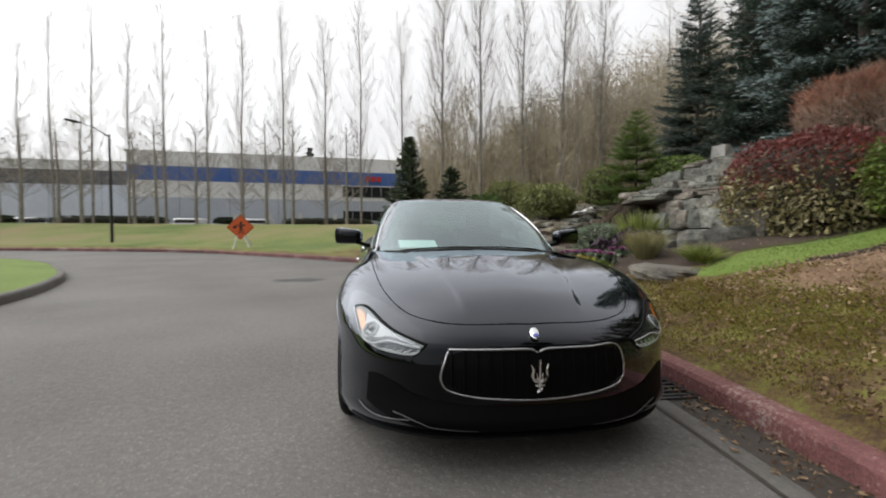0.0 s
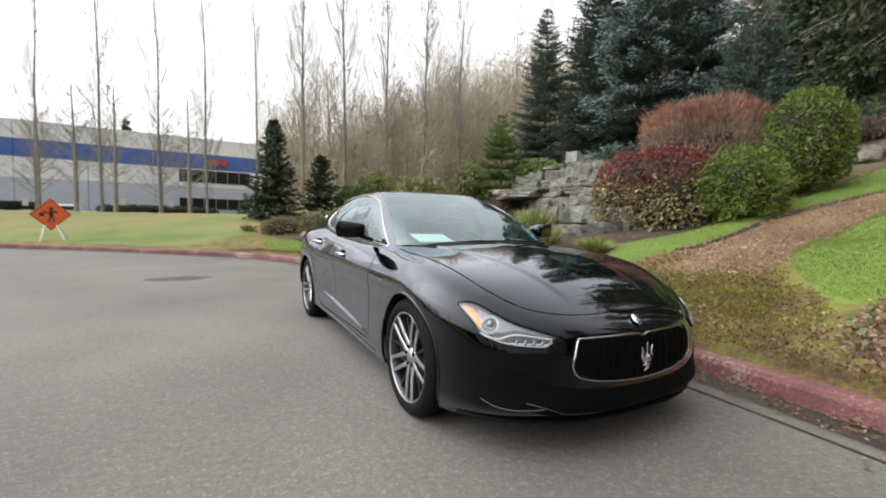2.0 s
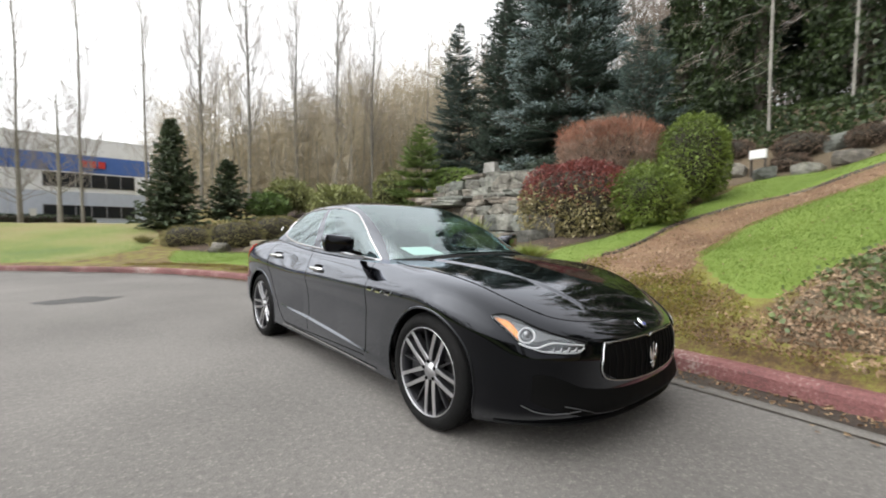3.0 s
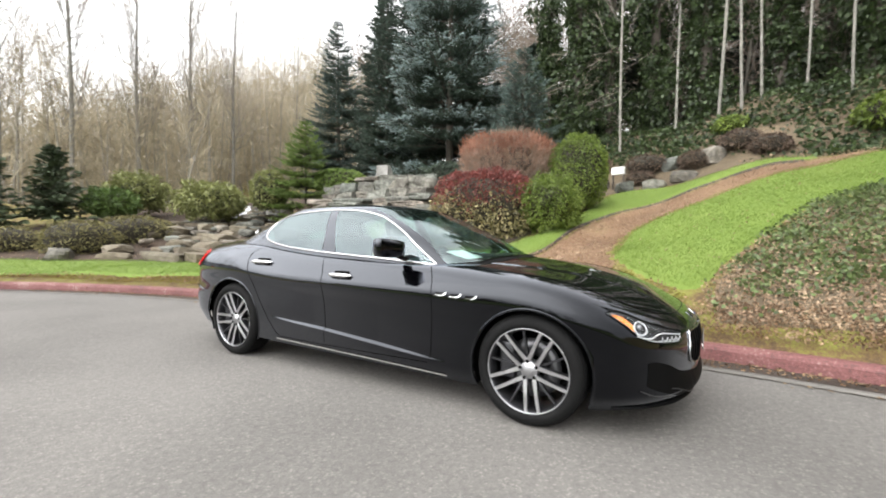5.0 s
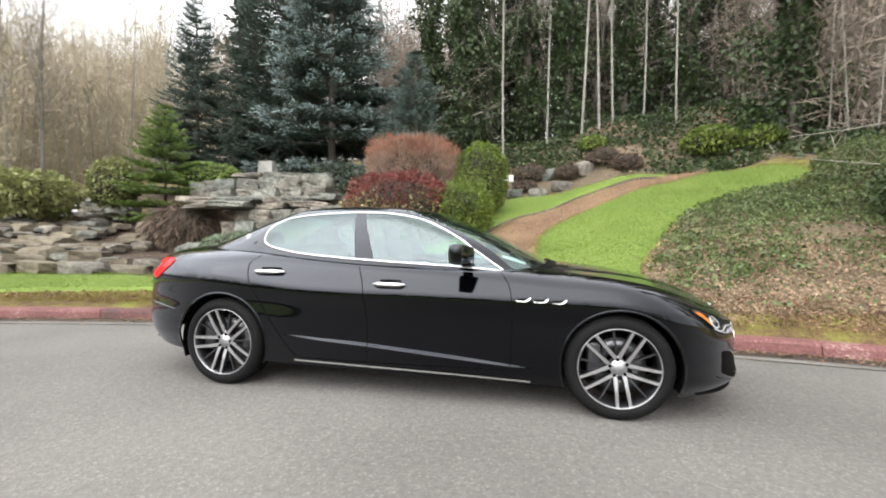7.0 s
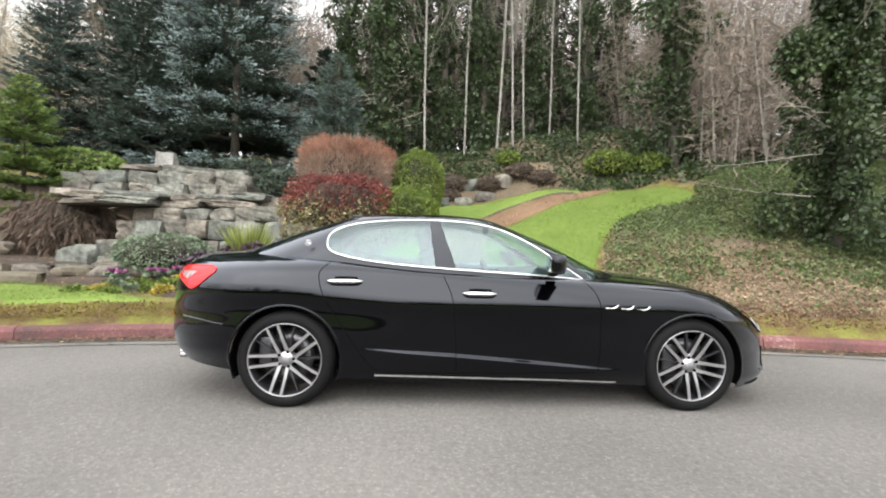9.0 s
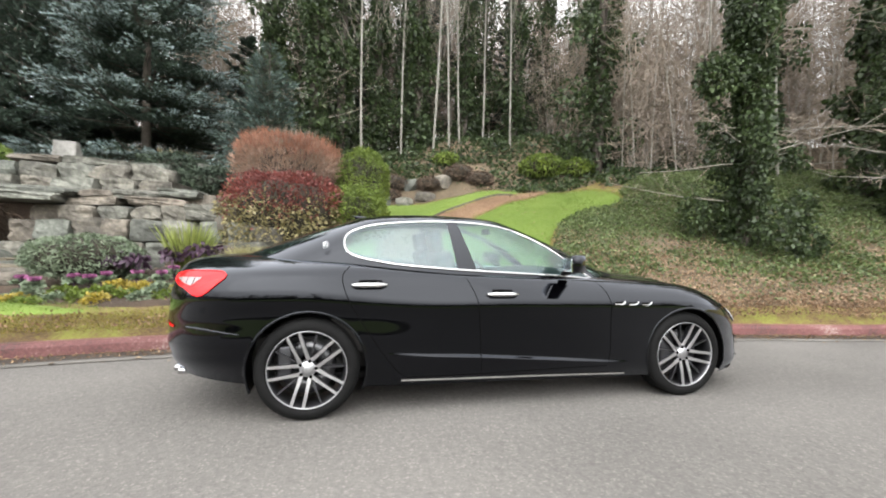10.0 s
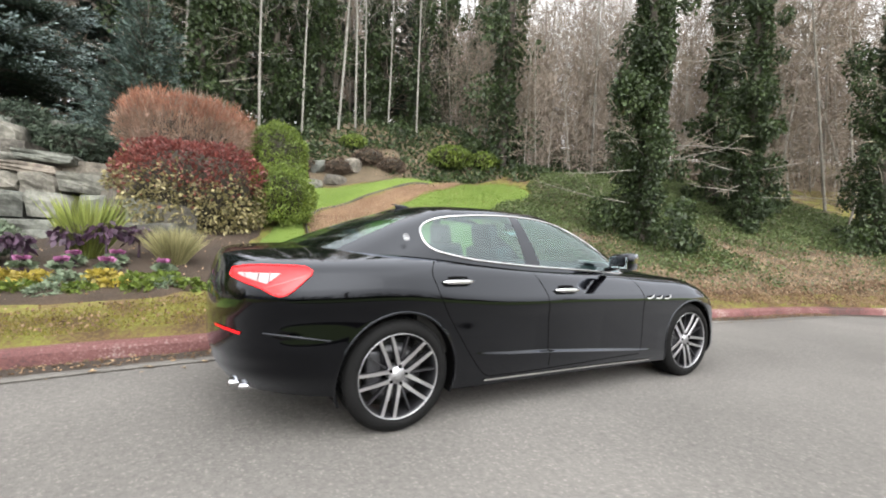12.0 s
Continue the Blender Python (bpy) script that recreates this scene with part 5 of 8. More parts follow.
        badge = piece("pillar_badge", mesh_of("pillar_badge", tv, tf, FRAME_CHROME, True), car, "small oval chrome badge on the rear pillar")
        for oy in (-0.009, 0.0, 0.009):
            a, b = place @ Vector((0.016 * sg, oy, 0.001)), place @ Vector((-0.017 * sg, oy, 0.001))
            tv, tf = tube_arrays([tuple(a), tuple(b)], [0.0024, 0.0016], 6)
            piece("badge_prong", mesh_of("badge_prong", tv, tf, FRAME_CHROME, True), badge)
        # bonnet shut line and crease
        for pts, w in (([(0.0, -2.27), (0.28, -2.25), (0.46, -2.19), (0.60, -2.07), (0.70, -1.85), (0.75, -1.5), (0.76, -1.1), (0.735, -0.88)], 0.006),):
            q = spline(pts, 0.02)
            flat = BODY_G[93:].reshape(-1, 3)
            line = []
            for x, y in q:
                d = (flat[:, 0] - x) ** 2 + (flat[:, 1] - y) ** 2
                k = np.argsort(d)[:6]
                line.append((sg * x, y, float((flat[k, 2] / (d[k] + 1e-6)).sum() / (1 / (d[k] + 1e-6)).sum()) + 0.0005))
            tv, tf = tube_arrays(line, np.full(len(line), 0.0028), 5)
            piece("bonnet_gap", mesh_of("bonnet_gap", tv, tf, GAP, True), car)
    # scuttle strip along the foot of the windscreen, and the wipers on it
    foot = CABIN[0][(CABIN[0][:, 1] < -0.86)]
    top = BODY_G[110:].reshape(-1, 3)

    def hood_z(x, y):
        d = (top[:, 0] - abs(x)) ** 2 + (top[:, 1] - y) ** 2
        k = np.argsort(d)[:6]
        return float((top[k, 2] / (d[k] + 1e-6)).sum() / (1 / (d[k] + 1e-6)).sum())
    side_x = np.linspace(-0.66, 0.66, 45)
    base_y = np.interp(np.abs(side_x), foot[:, 0], foot[:, 1])
    sv = np.array([q for x, y in zip(side_x, base_y) for q in ((x, y - 0.065, hood_z(x, y - 0.065) + 0.002), (x, y - 0.03, hood_z(x, y - 0.03) + 0.005), (x, y + 0.012, hood_z(x, y) + 0.006))])
    piece("scuttle", mesh_of("scuttle", sv, grid_faces(45, 3), TRIM, True), car)
    for x0, x1 in ((0.52, -0.06), (-0.02, -0.56)):
        xs = np.linspace(x0, x1, 9)
        pts = [(x, float(np.interp(abs(x), foot[:, 0], foot[:, 1])) - 0.02 + 0.02 * math.sin(math.pi * t), hood_z(x, -0.98) + 0.006 + 0.003 * math.sin(math.pi * t)) for x, t in zip(xs, np.linspace(0, 1, 9))]
        tv, tf = tube_arrays(pts, np.linspace(0.0055, 0.0035, 9), 6)
        piece("wiper", mesh_of("wiper", tv, tf, TRIM, True), car)
    # chin splitter under the nose
    low = BODY_G[2]
    low = low[(low[:, 1] < -1.93)][::3]
    low = np.vstack([low[::-1], low[1:] * np.array([-1, 1, 1])])
    way = unit(np.column_stack([low[:, 0] * 0.6, low[:, 1] + 1.55, 0 * low[:, 0]]))
    sv = np.stack([np.column_stack([(low + way * w)[:, :2], np.full(len(low), z)]) for w, z in ((-0.03, 0.205), (0.006, 0.200), (0.012, 0.194), (0.006, 0.188), (-0.03, 0.186))], 1).reshape(-1, 3)
    piece("chin_splitter", mesh_of("chin_splitter", sv, grid_faces(len(low), 5), TRIM, True), car)
    bm = bmesh.new()
    boxed(bm, (0.024, 0.12, 0.04), (0, 1.12, 1.437), None, 0.012)
    for q in bm.verts:
        if q.co.z > 1.45:
            q.co.y += 0.04
    part("roof_aerial", bm, PAINT, car, "", True)
    # documents lying behind the windscreen
    bm = bmesh.new()
    boxed(bm, (0.30, 0.19, 0.004), (-0.41, -0.77, 1.022), Matrix.Rotation(0.05, 4, "Z") @ Matrix.Rotation(0.28, 4, "X"), 0.0)
    sheet = new("paper_sheet", from_bm("paper_sheet", bm, PAPER))
    tagged(sheet, "white printed sheet lying on the car dashboard", "paper")
    return car


build_car()

# ---- trees and shrubs ----
SPRUCE_BLUE = material("blue_spruce_needles", [(0.088, 0.126, 0.124), (0.19, 0.245, 0.24), (0.32, 0.385, 0.375)], 0.7, 5, 0.5, 0, vary=0.25)
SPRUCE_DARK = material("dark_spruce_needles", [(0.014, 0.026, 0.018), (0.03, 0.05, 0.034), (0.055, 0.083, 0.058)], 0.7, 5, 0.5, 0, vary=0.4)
SPRUCE_TEAL = material("teal_spruce_needles", [(0.03, 0.052, 0.044), (0.062, 0.094, 0.08), (0.10, 0.142, 0.122)], 0.7, 5, 0.5, 0, vary=0.35)
SPRUCE_GREY = material("grey_spruce_needles", [(0.026, 0.043, 0.038), (0.055, 0.083, 0.074), (0.10, 0.135, 0.122)], 0.7, 5, 0.5, 0, vary=0.25)
SMALL_FIR = material("olive_fir_needles", [(0.028, 0.042, 0.02), (0.055, 0.078, 0.038), (0.095, 0.125, 0.062)], 0.7, 5, 0.5, 0, vary=0.35)
FIR_GREEN = material("green_fir_needles", [(0.05, 0.085, 0.016), (0.11, 0.165, 0.03), (0.185, 0.25, 0.055)], 0.7, 5, 0.5, 0, vary=0.35)
BOX_GREEN = material("clipped_green_leaves", [(0.055, 0.083, 0.013), (0.11, 0.155, 0.022), (0.18, 0.23, 0.038)], 0.6, 5, 0.8, 0, vary=0.45, through=0.2)
DEEP_GREEN = material("deep_green_leaves", [(0.045, 0.085, 0.02), (0.085, 0.14, 0.03), (0.13, 0.19, 0.05)], 0.6, 5, 0.8, 0, vary=0.45, through=0.2)
OLIVE = material("olive_shrub_leaves", [(0.11, 0.12, 0.035), (0.19, 0.205, 0.07), (0.28, 0.29, 0.12)], 0.6, 5, 0.8, 0, vary=0.4, through=0.2)
HEATH = material("brown_heather", [(0.10, 0.09, 0.035), (0.16, 0.145, 0.055), (0.22, 0.195, 0.085)], 0.85, 5, 0.8, 0, vary=0.4)
BURGUNDY = material("burgundy_leaves", [(0.07, 0.018, 0.016), (0.155, 0.04, 0.033), (0.26, 0.095, 0.07)], 0.55, 5, 0.9, 0, vary=0.45, through=0.25)
CREAM = material("cream_edged_leaves", [(0.07, 0.065, 0.022), (0.19, 0.165, 0.07), (0.45, 0.39, 0.235)], 0.55, 6, 2.5, 0, vary=0.5, through=0.2)
RUST = material("rust_red_twigs", [(0.14, 0.06, 0.038), (0.23, 0.10, 0.06), (0.34, 0.185, 0.125)], 0.8, 4, 0.9, 0, vary=0.35)
PINK_TWIG = material("pale_rusty_twigs", [(0.19, 0.115, 0.08), (0.28, 0.18, 0.13), (0.38, 0.27, 0.21)], 0.85, 4, 0.9, 0, vary=0.35)
# near-black filler core of shrubs: stops see-through, interior shade put into colour
CORE = material("inner_shade_core", [(0.02, 0.018, 0.012), (0.04, 0.033, 0.022)], 0.95, 9, 2, 0)


def conifer(name, label, x, y, height, radius, mat, seed, base=None, whorl=0.3, per=9, lift=0.0, tip=1.0, needle=0.1, bare=0.04, group="", layer=0.1, step=0.13, fan=0.0, inner=None, shoot=0.075):
    """A spruce or fir: tapered trunk and whorls of drooping boughs set with needle sprays."""
    r = np.random.default_rng(seed)
    z0 = (ground(x, y) if base is None else base) - 0.05
    root = thing(name, label, "tree", group, place=pose(x, y, z0))
    h = np.linspace(0, height, 12)
    wob = 0.03 * np.sin(h * 1.3 + seed)
    piece("trunk", tubes("trunk", [(np.stack([wob, wob * 0.7, h], 1), 0.012 + 0.012 * height * (1 - h / height) ** 0.9)], DARK_BARK, 8), root)
    base_p, way, length, width, deep = [], [], [], [], []
    boughs = []
    z = height * bare
    while z < height - 0.1:
        k = 1 - z / height
        reach = radius * (k ** 0.8) * (0.72 + 0.28 * min(1, (z / height) / 0.12 + 0.55))
        for j in range(max(4, int(per * (0.55 + 0.45 * k)))):
            a = r.uniform(0, 2 * np.pi)
            L = max(0.12, reach * r.uniform(0.62, 1.12))
            n = max(3, int(L / step))
            s = np.linspace(0.12, 1, n)
            zz = z + r.uniform(-layer, layer)
            slope = r.uniform(*((-0.30, -0.05) if not fan else (-0.24, -0.13))) + 0.55 * (z / height) + lift
            px, py = np.cos(a) * s * L, np.sin(a) * s * L
            pz = zz + slope * L * s + 0.18 * L * s ** 2.5
            spine = np.stack([px, py, pz], 1)
            boughs.append((spine[::max(1, n // 4)], np.linspace(0.022, 0.006, len(spine[::max(1, n // 4)])) * (0.5 + L / radius)))
            out = np.array([np.cos(a), np.sin(a), slope + 0.2])
            side = np.array([-np.sin(a), np.cos(a), 0])
            for sg in (-1, 1):
                w = unit(out * r.uniform(0.4, 0.9, (n, 1)) + sg * side * r.uniform(0.5, 1.0, (n, 1)) + r.normal(0, 0.16 if not fan else 0.08, (n, 3)))
                if fan:
                    # side shoots in the plane of the bough, each set with short tufts
                    reach_side = (fan * L * (1.02 - s) ** 0.8 + 0.10) * r.uniform(0.75, 1.2, n)
                    m = max(2, int(reach_side.max() / shoot))
                    for q in np.linspace(0.1, 1, m):
                        ok = reach_side * q > (q - 1.01 / m) * reach_side.max() * 0.55
                        pts = spine + w * (reach_side * q)[:, None] + np.array([0, 0, -0.10]) * (reach_side * q ** 2)[:, None] + r.normal(0, 0.012, (n, 3))
                        d = unit(w + np.array([0, 0, 0.45]) + r.normal(0, 0.35, (n, 3)))
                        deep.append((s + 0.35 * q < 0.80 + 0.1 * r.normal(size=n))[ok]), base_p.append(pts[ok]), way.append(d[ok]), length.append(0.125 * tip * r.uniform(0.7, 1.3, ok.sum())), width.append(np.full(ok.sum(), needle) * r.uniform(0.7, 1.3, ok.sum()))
                    continue
                ln = (0.16 + 0.30 * L / radius * (1 - 0.55 * s)) * r.uniform(0.7, 1.25, n) * tip
                for _ in range(2):
                    deep.append(np.zeros(n, bool)), base_p.append(spine + r.normal(0, 0.02, (n, 3))), way.append(unit(w + r.normal(0, 0.12, (n, 3)))), length.append(ln), width.append(np.full(n, needle) * r.uniform(0.7, 1.3, n))
            deep.append([False]), base_p.append(spine[-1:]), way.append(unit(out)[None]), length.append([0.22 * tip]), width.append([needle])
        z += whorl * (0.45 + 0.75 * k) * r.uniform(0.75, 1.25)
    piece("bough_frame", tubes("bough_frame", boughs, DARK_BARK, 3), root)
    # inner needles get a darker material: older growth, and crown shade put into colour
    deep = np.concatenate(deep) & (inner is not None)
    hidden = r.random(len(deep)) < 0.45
    for nm, sel, m in (("needle_cover", ~deep, mat), ("shaded_inner_needle_cover", deep & ~hidden, inner)):
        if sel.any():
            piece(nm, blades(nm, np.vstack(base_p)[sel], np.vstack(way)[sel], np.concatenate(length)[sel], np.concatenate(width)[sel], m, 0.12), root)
    return root


def shell(r, n, radii, flat=2.4, depth=0.22, low=-0.9, seed=0.0, ripple=0.12):
    """Places and outward ways on a lumpy rounded block, thinned inwards."""
    v = unit(r.normal(size=(n * 2, 3)))
    v = v[v[:, 2] > low][:n]
    k = (np.abs(v) ** flat).sum(1) ** (-1 / flat)
    bump = 1 + np.array([noise.noise(Vector(q * 3.1) + Vector((seed, seed, 0))) for q in v]) * ripple + np.array([noise.noise(Vector(q * 8) + Vector((0, seed, seed))) for q in v]) * ripple * 0.5
    p = v * (k * bump * (1 - depth * r.random(len(v)) ** 2))[:, None] * np.asarray(radii)
    return p, unit(v / np.asarray(radii))


# solid dark lump that stands in for a shrub's shaded inside
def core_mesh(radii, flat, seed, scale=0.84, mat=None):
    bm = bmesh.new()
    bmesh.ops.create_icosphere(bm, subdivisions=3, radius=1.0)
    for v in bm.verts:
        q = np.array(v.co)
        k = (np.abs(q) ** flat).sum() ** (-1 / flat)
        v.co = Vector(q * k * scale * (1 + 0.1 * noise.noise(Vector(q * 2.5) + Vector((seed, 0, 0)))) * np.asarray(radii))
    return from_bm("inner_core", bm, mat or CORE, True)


def shrub(name, label, x, y, z, radii, mat, n, leaf, seed, flat=2.4, aspect=0.6, spread=0.9, ripple=0.12, depth=0.22, turn=0.0, low=-0.9, group="", core=0.84):
    """A leafy shrub, its middle at height z."""
    r = np.random.default_rng(seed)
    root = thing(name, label, "shrub", group, place=pose(x, y, z, 0, 0, turn))
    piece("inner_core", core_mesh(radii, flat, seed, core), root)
    p, out = shell(r, n, radii, flat, depth, low, seed * 0.37, ripple)
    way = unit(out * r.uniform(0.1, 1.0, (len(p), 1)) + r.normal(0, spread, (len(p), 3)) * 0.7)
    ln = leaf * r.uniform(0.6, 1.4, len(p))
    piece("foliage", blades("foliage", p - way * ln[:, None] * 0.5, way, ln, ln * aspect, mat, 0.15), root)
    return root


def twiggy(root, p, out, r, mat, length, width, name="twig_crown", bend=0.0):
    way = unit(out + r.normal(0, 0.35, p.shape))
    piece(name, blades(name, p, way, length * r.uniform(0.5, 1.3, len(p)), width, mat, bend), root)


def bare_tree(height, seed, fastigiate=True, trunk_r=0.16, limbs=70, twigs=9, mat=None, clear=0.16, reach=1.2, twig_mat=None, twig_w=0.012, limb=0.2):
    """Meshes of a leafless tree: trunk, limbs, twigs."""
    r = np.random.default_rng(seed)
    h = np.linspace(0, height, 16)
    wob = np.stack([0.05 * np.sin(h * 0.5 + seed) * h / 8, 0.05 * np.cos(h * 0.43 + seed * 2) * h / 8, h], 1)
    trunk = (wob, trunk_r * (1 - h / height) ** 0.75 + 0.012)
    lines, tb, tw, tl = [], [], [], []
    for i in range(limbs):
        k = clear + (0.97 - clear) * (i + r.random()) / limbs
        z = k * height
        a = r.uniform(0, 2 * np.pi)
        o = np.array([np.interp(z, h, wob[:, 0]), np.interp(z, h, wob[:, 1]), z])
        L = (0.35 + (1 - k) ** 0.6) * reach * r.uniform(0.6, 1.3) * (2.1 if fastigiate else 1.5)
        s = np.linspace(0, 1, 5)
        outw = np.array([np.cos(a), np.sin(a), 0])
        if fastigiate:
            flare = r.uniform(0.22, 0.6)
            p = o + outw * (flare * L * s[:, None] ** 0.7) + np.array([0, 0, 1.0]) * (0.9 * L * s[:, None] ** 1.15)
        else:
            p = o + outw * (0.75 * L * s[:, None]) + np.array([0, 0, 1.0]) * (0.55 * L * s[:, None] ** 1.3)
        p[1:] += r.normal(0, 0.03 * L, (4, 3))
        lines.append((p, np.linspace(limb * trunk_r * (1.1 - k * 0.6), 0.005, 5)))
        for j in range(twigs):
            q = r.uniform(0.25, 1)
            tb.append(np.array([np.interp(q, s, p[:, c]) for c in range(3)]))
            tw.append(unit(unit(p[-1] - p[0]) * 0.9 + r.normal(0, 0.38, 3) + np.array([0, 0, 0.35])))
            tl.append(L * r.uniform(0.2, 0.5))
    m1 = tubes("trunk", [trunk], mat or BARK, 8)
    m2 = tubes("branch_frame", lines, mat or BARK, 4)
    m3 = blades("twig_crown", np.array(tb), np.array(tw), np.array(tl), twig_w, twig_mat or TWIG)
    return m1, m2, m3


def plant_bare(name, label, meshes, x, y, z, turn, scale, group, lean=0.8):
    root = thing(name, label, "tree", group, place=pose(x, y, z, lean * math.sin(turn * 1.7), lean * math.cos(turn * 2.3), turn))
    root.scale = (scale, scale, scale)
    for nm, me in zip(("trunk", "branch_frame", "twig_crown"), meshes):
        piece(nm, me, root)
    return root


def ivy_tree(name, label, x, y, height, radius, seed, group, leaf=0.16, n=5200, z=None, fade=0.75):
    """A forest tree whose trunk is wrapped in a thick coat of ivy."""
    r = np.random.default_rng(seed)
    z0 = (ground(x, y) if z is None else z) - 0.1
    root = thing(name, label, "tree", group, place=pose(x, y, z0))
    h = np.linspace(0, height, 14)
    lean = r.normal(0, 0.012, 2)
    c = np.stack([lean[0] * h + 0.05 * np.sin(h * 0.6), lean[1] * h + 0.05 * np.cos(h * 0.5), h], 1)
    piece("trunk", tubes("trunk", [(c, 0.19 * (1 - h / height) ** 0.6 + 0.03)], DARK_BARK, 8), root)
    near = int(n * 0.55)
    zz = height * fade * r.random(near) ** 0.9
    a = r.uniform(0, 2 * np.pi, near)
    lump = np.array([noise.noise(Vector((math.cos(t) * 0.9, math.sin(t) * 0.9, q * 0.6 + seed))) for t, q in zip(a, zz)])
    keep = lump > -0.34 + 0.25 * zz / height
    zz, a, lump = zz[keep], a[keep], lump[keep]
    out = np.stack([np.cos(a), np.sin(a), 0 * a], 1)
    rad = radius * (0.35 + 0.5 * np.clip(0.2 + lump, 0, 1)) * r.uniform(0.4, 1.05, len(a)) ** 0.5
    p = np.stack([np.interp(zz, h, c[:, 0]), np.interp(zz, h, c[:, 1]), zz], 1) + out * rad[:, None]
    bunches = int(9 + 2.6 * height)
    for _ in range(bunches):
        q, b = height * fade * 1.08 * r.random() ** 1.05, r.uniform(0, 2 * np.pi)
        size = radius * r.uniform(0.25, 0.72) * (1.1 - 0.5 * q / height)
        reach = radius * r.uniform(0.2, 1.25) * (1.1 - 0.4 * q / height)
        m = int((n - near) / bunches * (size / radius / 0.45) ** 1.5) + 6
        mid = np.array([np.interp(q, h, c[:, 0]) + math.cos(b) * reach, np.interp(q, h, c[:, 1]) + math.sin(b) * reach, q])
        ball = unit(r.normal(size=(m, 3))) * r.uniform(0.45, 1.0, (m, 1)) * size * np.array([1, 1, 1.25])
        p, out = np.vstack([p, mid + ball]), np.vstack([out, unit(ball)])
    n = len(p)
    way = unit(out * 0.5 + r.normal(0, 0.7, (n, 3)) + np.array([0, 0, -0.35]))
    ln = leaf * r.uniform(0.6, 1.5, n)
    piece("ivy_coat", blades("ivy_coat", p, way, ln, ln * 0.8, SHADED_IVY, 0.2), root)
    lines, tb, tw, tl = [], [], [], []
    for i in range(52 if leaf < 0.1 else 34):
        q = r.uniform(0.08, 0.98) * height
        b = r.uniform(0, 2 * np.pi)
        L = r.uniform(0.8, 2.6) * (1.25 - q / height)
        s = np.linspace(0, 1, 5)[:, None]
        o = np.array([np.interp(q, h, c[:, 0]), np.interp(q, h, c[:, 1]), q])
        pl = o + np.array([np.cos(b), np.sin(b), 0]) * L * s + np.array([0, 0, 1]) * (r.uniform(-0.25, 0.5) * L * s ** 1.4) + r.normal(0, 0.05, (5, 3)) * s
        lines.append((pl, np.linspace(0.016, 0.004, 5)))
        for j in range(20):
            u = r.uniform(0.2, 1)
            tb.append(pl[0] + (pl[-1] - pl[0]) * u), tw.append(unit((pl[-1] - pl[0]) / L + r.normal(0, 0.6, 3))), tl.append(r.uniform(0.2, 0.6))
    tagged(piece("branch_frame", tubes("branch_frame", lines, BARK, 4), root), kind="stuff")
    tagged(piece("twig_crown", blades("twig_crown", np.array(tb), np.array(tw), np.array(tl), 0.014, BROWN_TWIG), root), kind="stuff")
    return root


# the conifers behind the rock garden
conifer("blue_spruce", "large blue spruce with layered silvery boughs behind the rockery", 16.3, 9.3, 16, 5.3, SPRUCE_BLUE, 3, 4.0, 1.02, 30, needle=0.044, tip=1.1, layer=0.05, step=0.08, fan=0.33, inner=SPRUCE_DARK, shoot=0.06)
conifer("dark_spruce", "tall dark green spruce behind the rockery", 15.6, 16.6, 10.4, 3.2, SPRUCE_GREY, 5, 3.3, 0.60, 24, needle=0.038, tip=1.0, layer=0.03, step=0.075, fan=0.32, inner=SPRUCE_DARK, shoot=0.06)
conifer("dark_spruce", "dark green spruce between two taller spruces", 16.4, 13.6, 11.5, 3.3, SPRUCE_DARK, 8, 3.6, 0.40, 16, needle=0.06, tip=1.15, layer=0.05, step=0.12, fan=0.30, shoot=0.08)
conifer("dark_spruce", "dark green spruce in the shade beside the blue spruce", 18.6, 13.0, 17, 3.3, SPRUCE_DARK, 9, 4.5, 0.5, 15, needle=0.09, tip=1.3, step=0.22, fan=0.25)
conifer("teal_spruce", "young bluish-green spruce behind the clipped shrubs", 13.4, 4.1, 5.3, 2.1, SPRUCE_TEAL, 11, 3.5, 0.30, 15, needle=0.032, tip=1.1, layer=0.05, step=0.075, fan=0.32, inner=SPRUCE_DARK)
conifer("young_fir", "bright green young fir on the rockery", 10.0, 13.0, 4.4, 2.1, FIR_GREEN, 12, 1.8, 0.46, 22, needle=0.035, tip=0.85, layer=0.025, step=0.065, fan=0.36, shoot=0.06)
conifer("small_fir", "dark green small fir on the grass bank", 0.8, 19.4, 4.9, 1.45, SMALL_FIR, 14, 1.2, 0.18, 12)
conifer("small_fir", "dark green stunted fir with open lower branches", 3.1, 19.2, 3.0, 1.25, SMALL_FIR, 15, 1.5, 0.18, 10, bare=0.12)

# clipped shrubs by the path
shrub("round_evergreen", "clipped egg-shaped green evergreen shrub", 9.0, 0.75, 2.97, (0.76, 0.76, 1.06), BOX_GREEN, 15000, 0.065, 21, 2.2, 0.45, ripple=0.16)
shrub("low_evergreen", "rounded bright green low shrub", 7.05, 0.95, 1.95, (0.74, 0.74, 0.72), BOX_GREEN, 12000, 0.075, 22, 2.1, 0.35, ripple=0.34, depth=0.35, core=0.7)


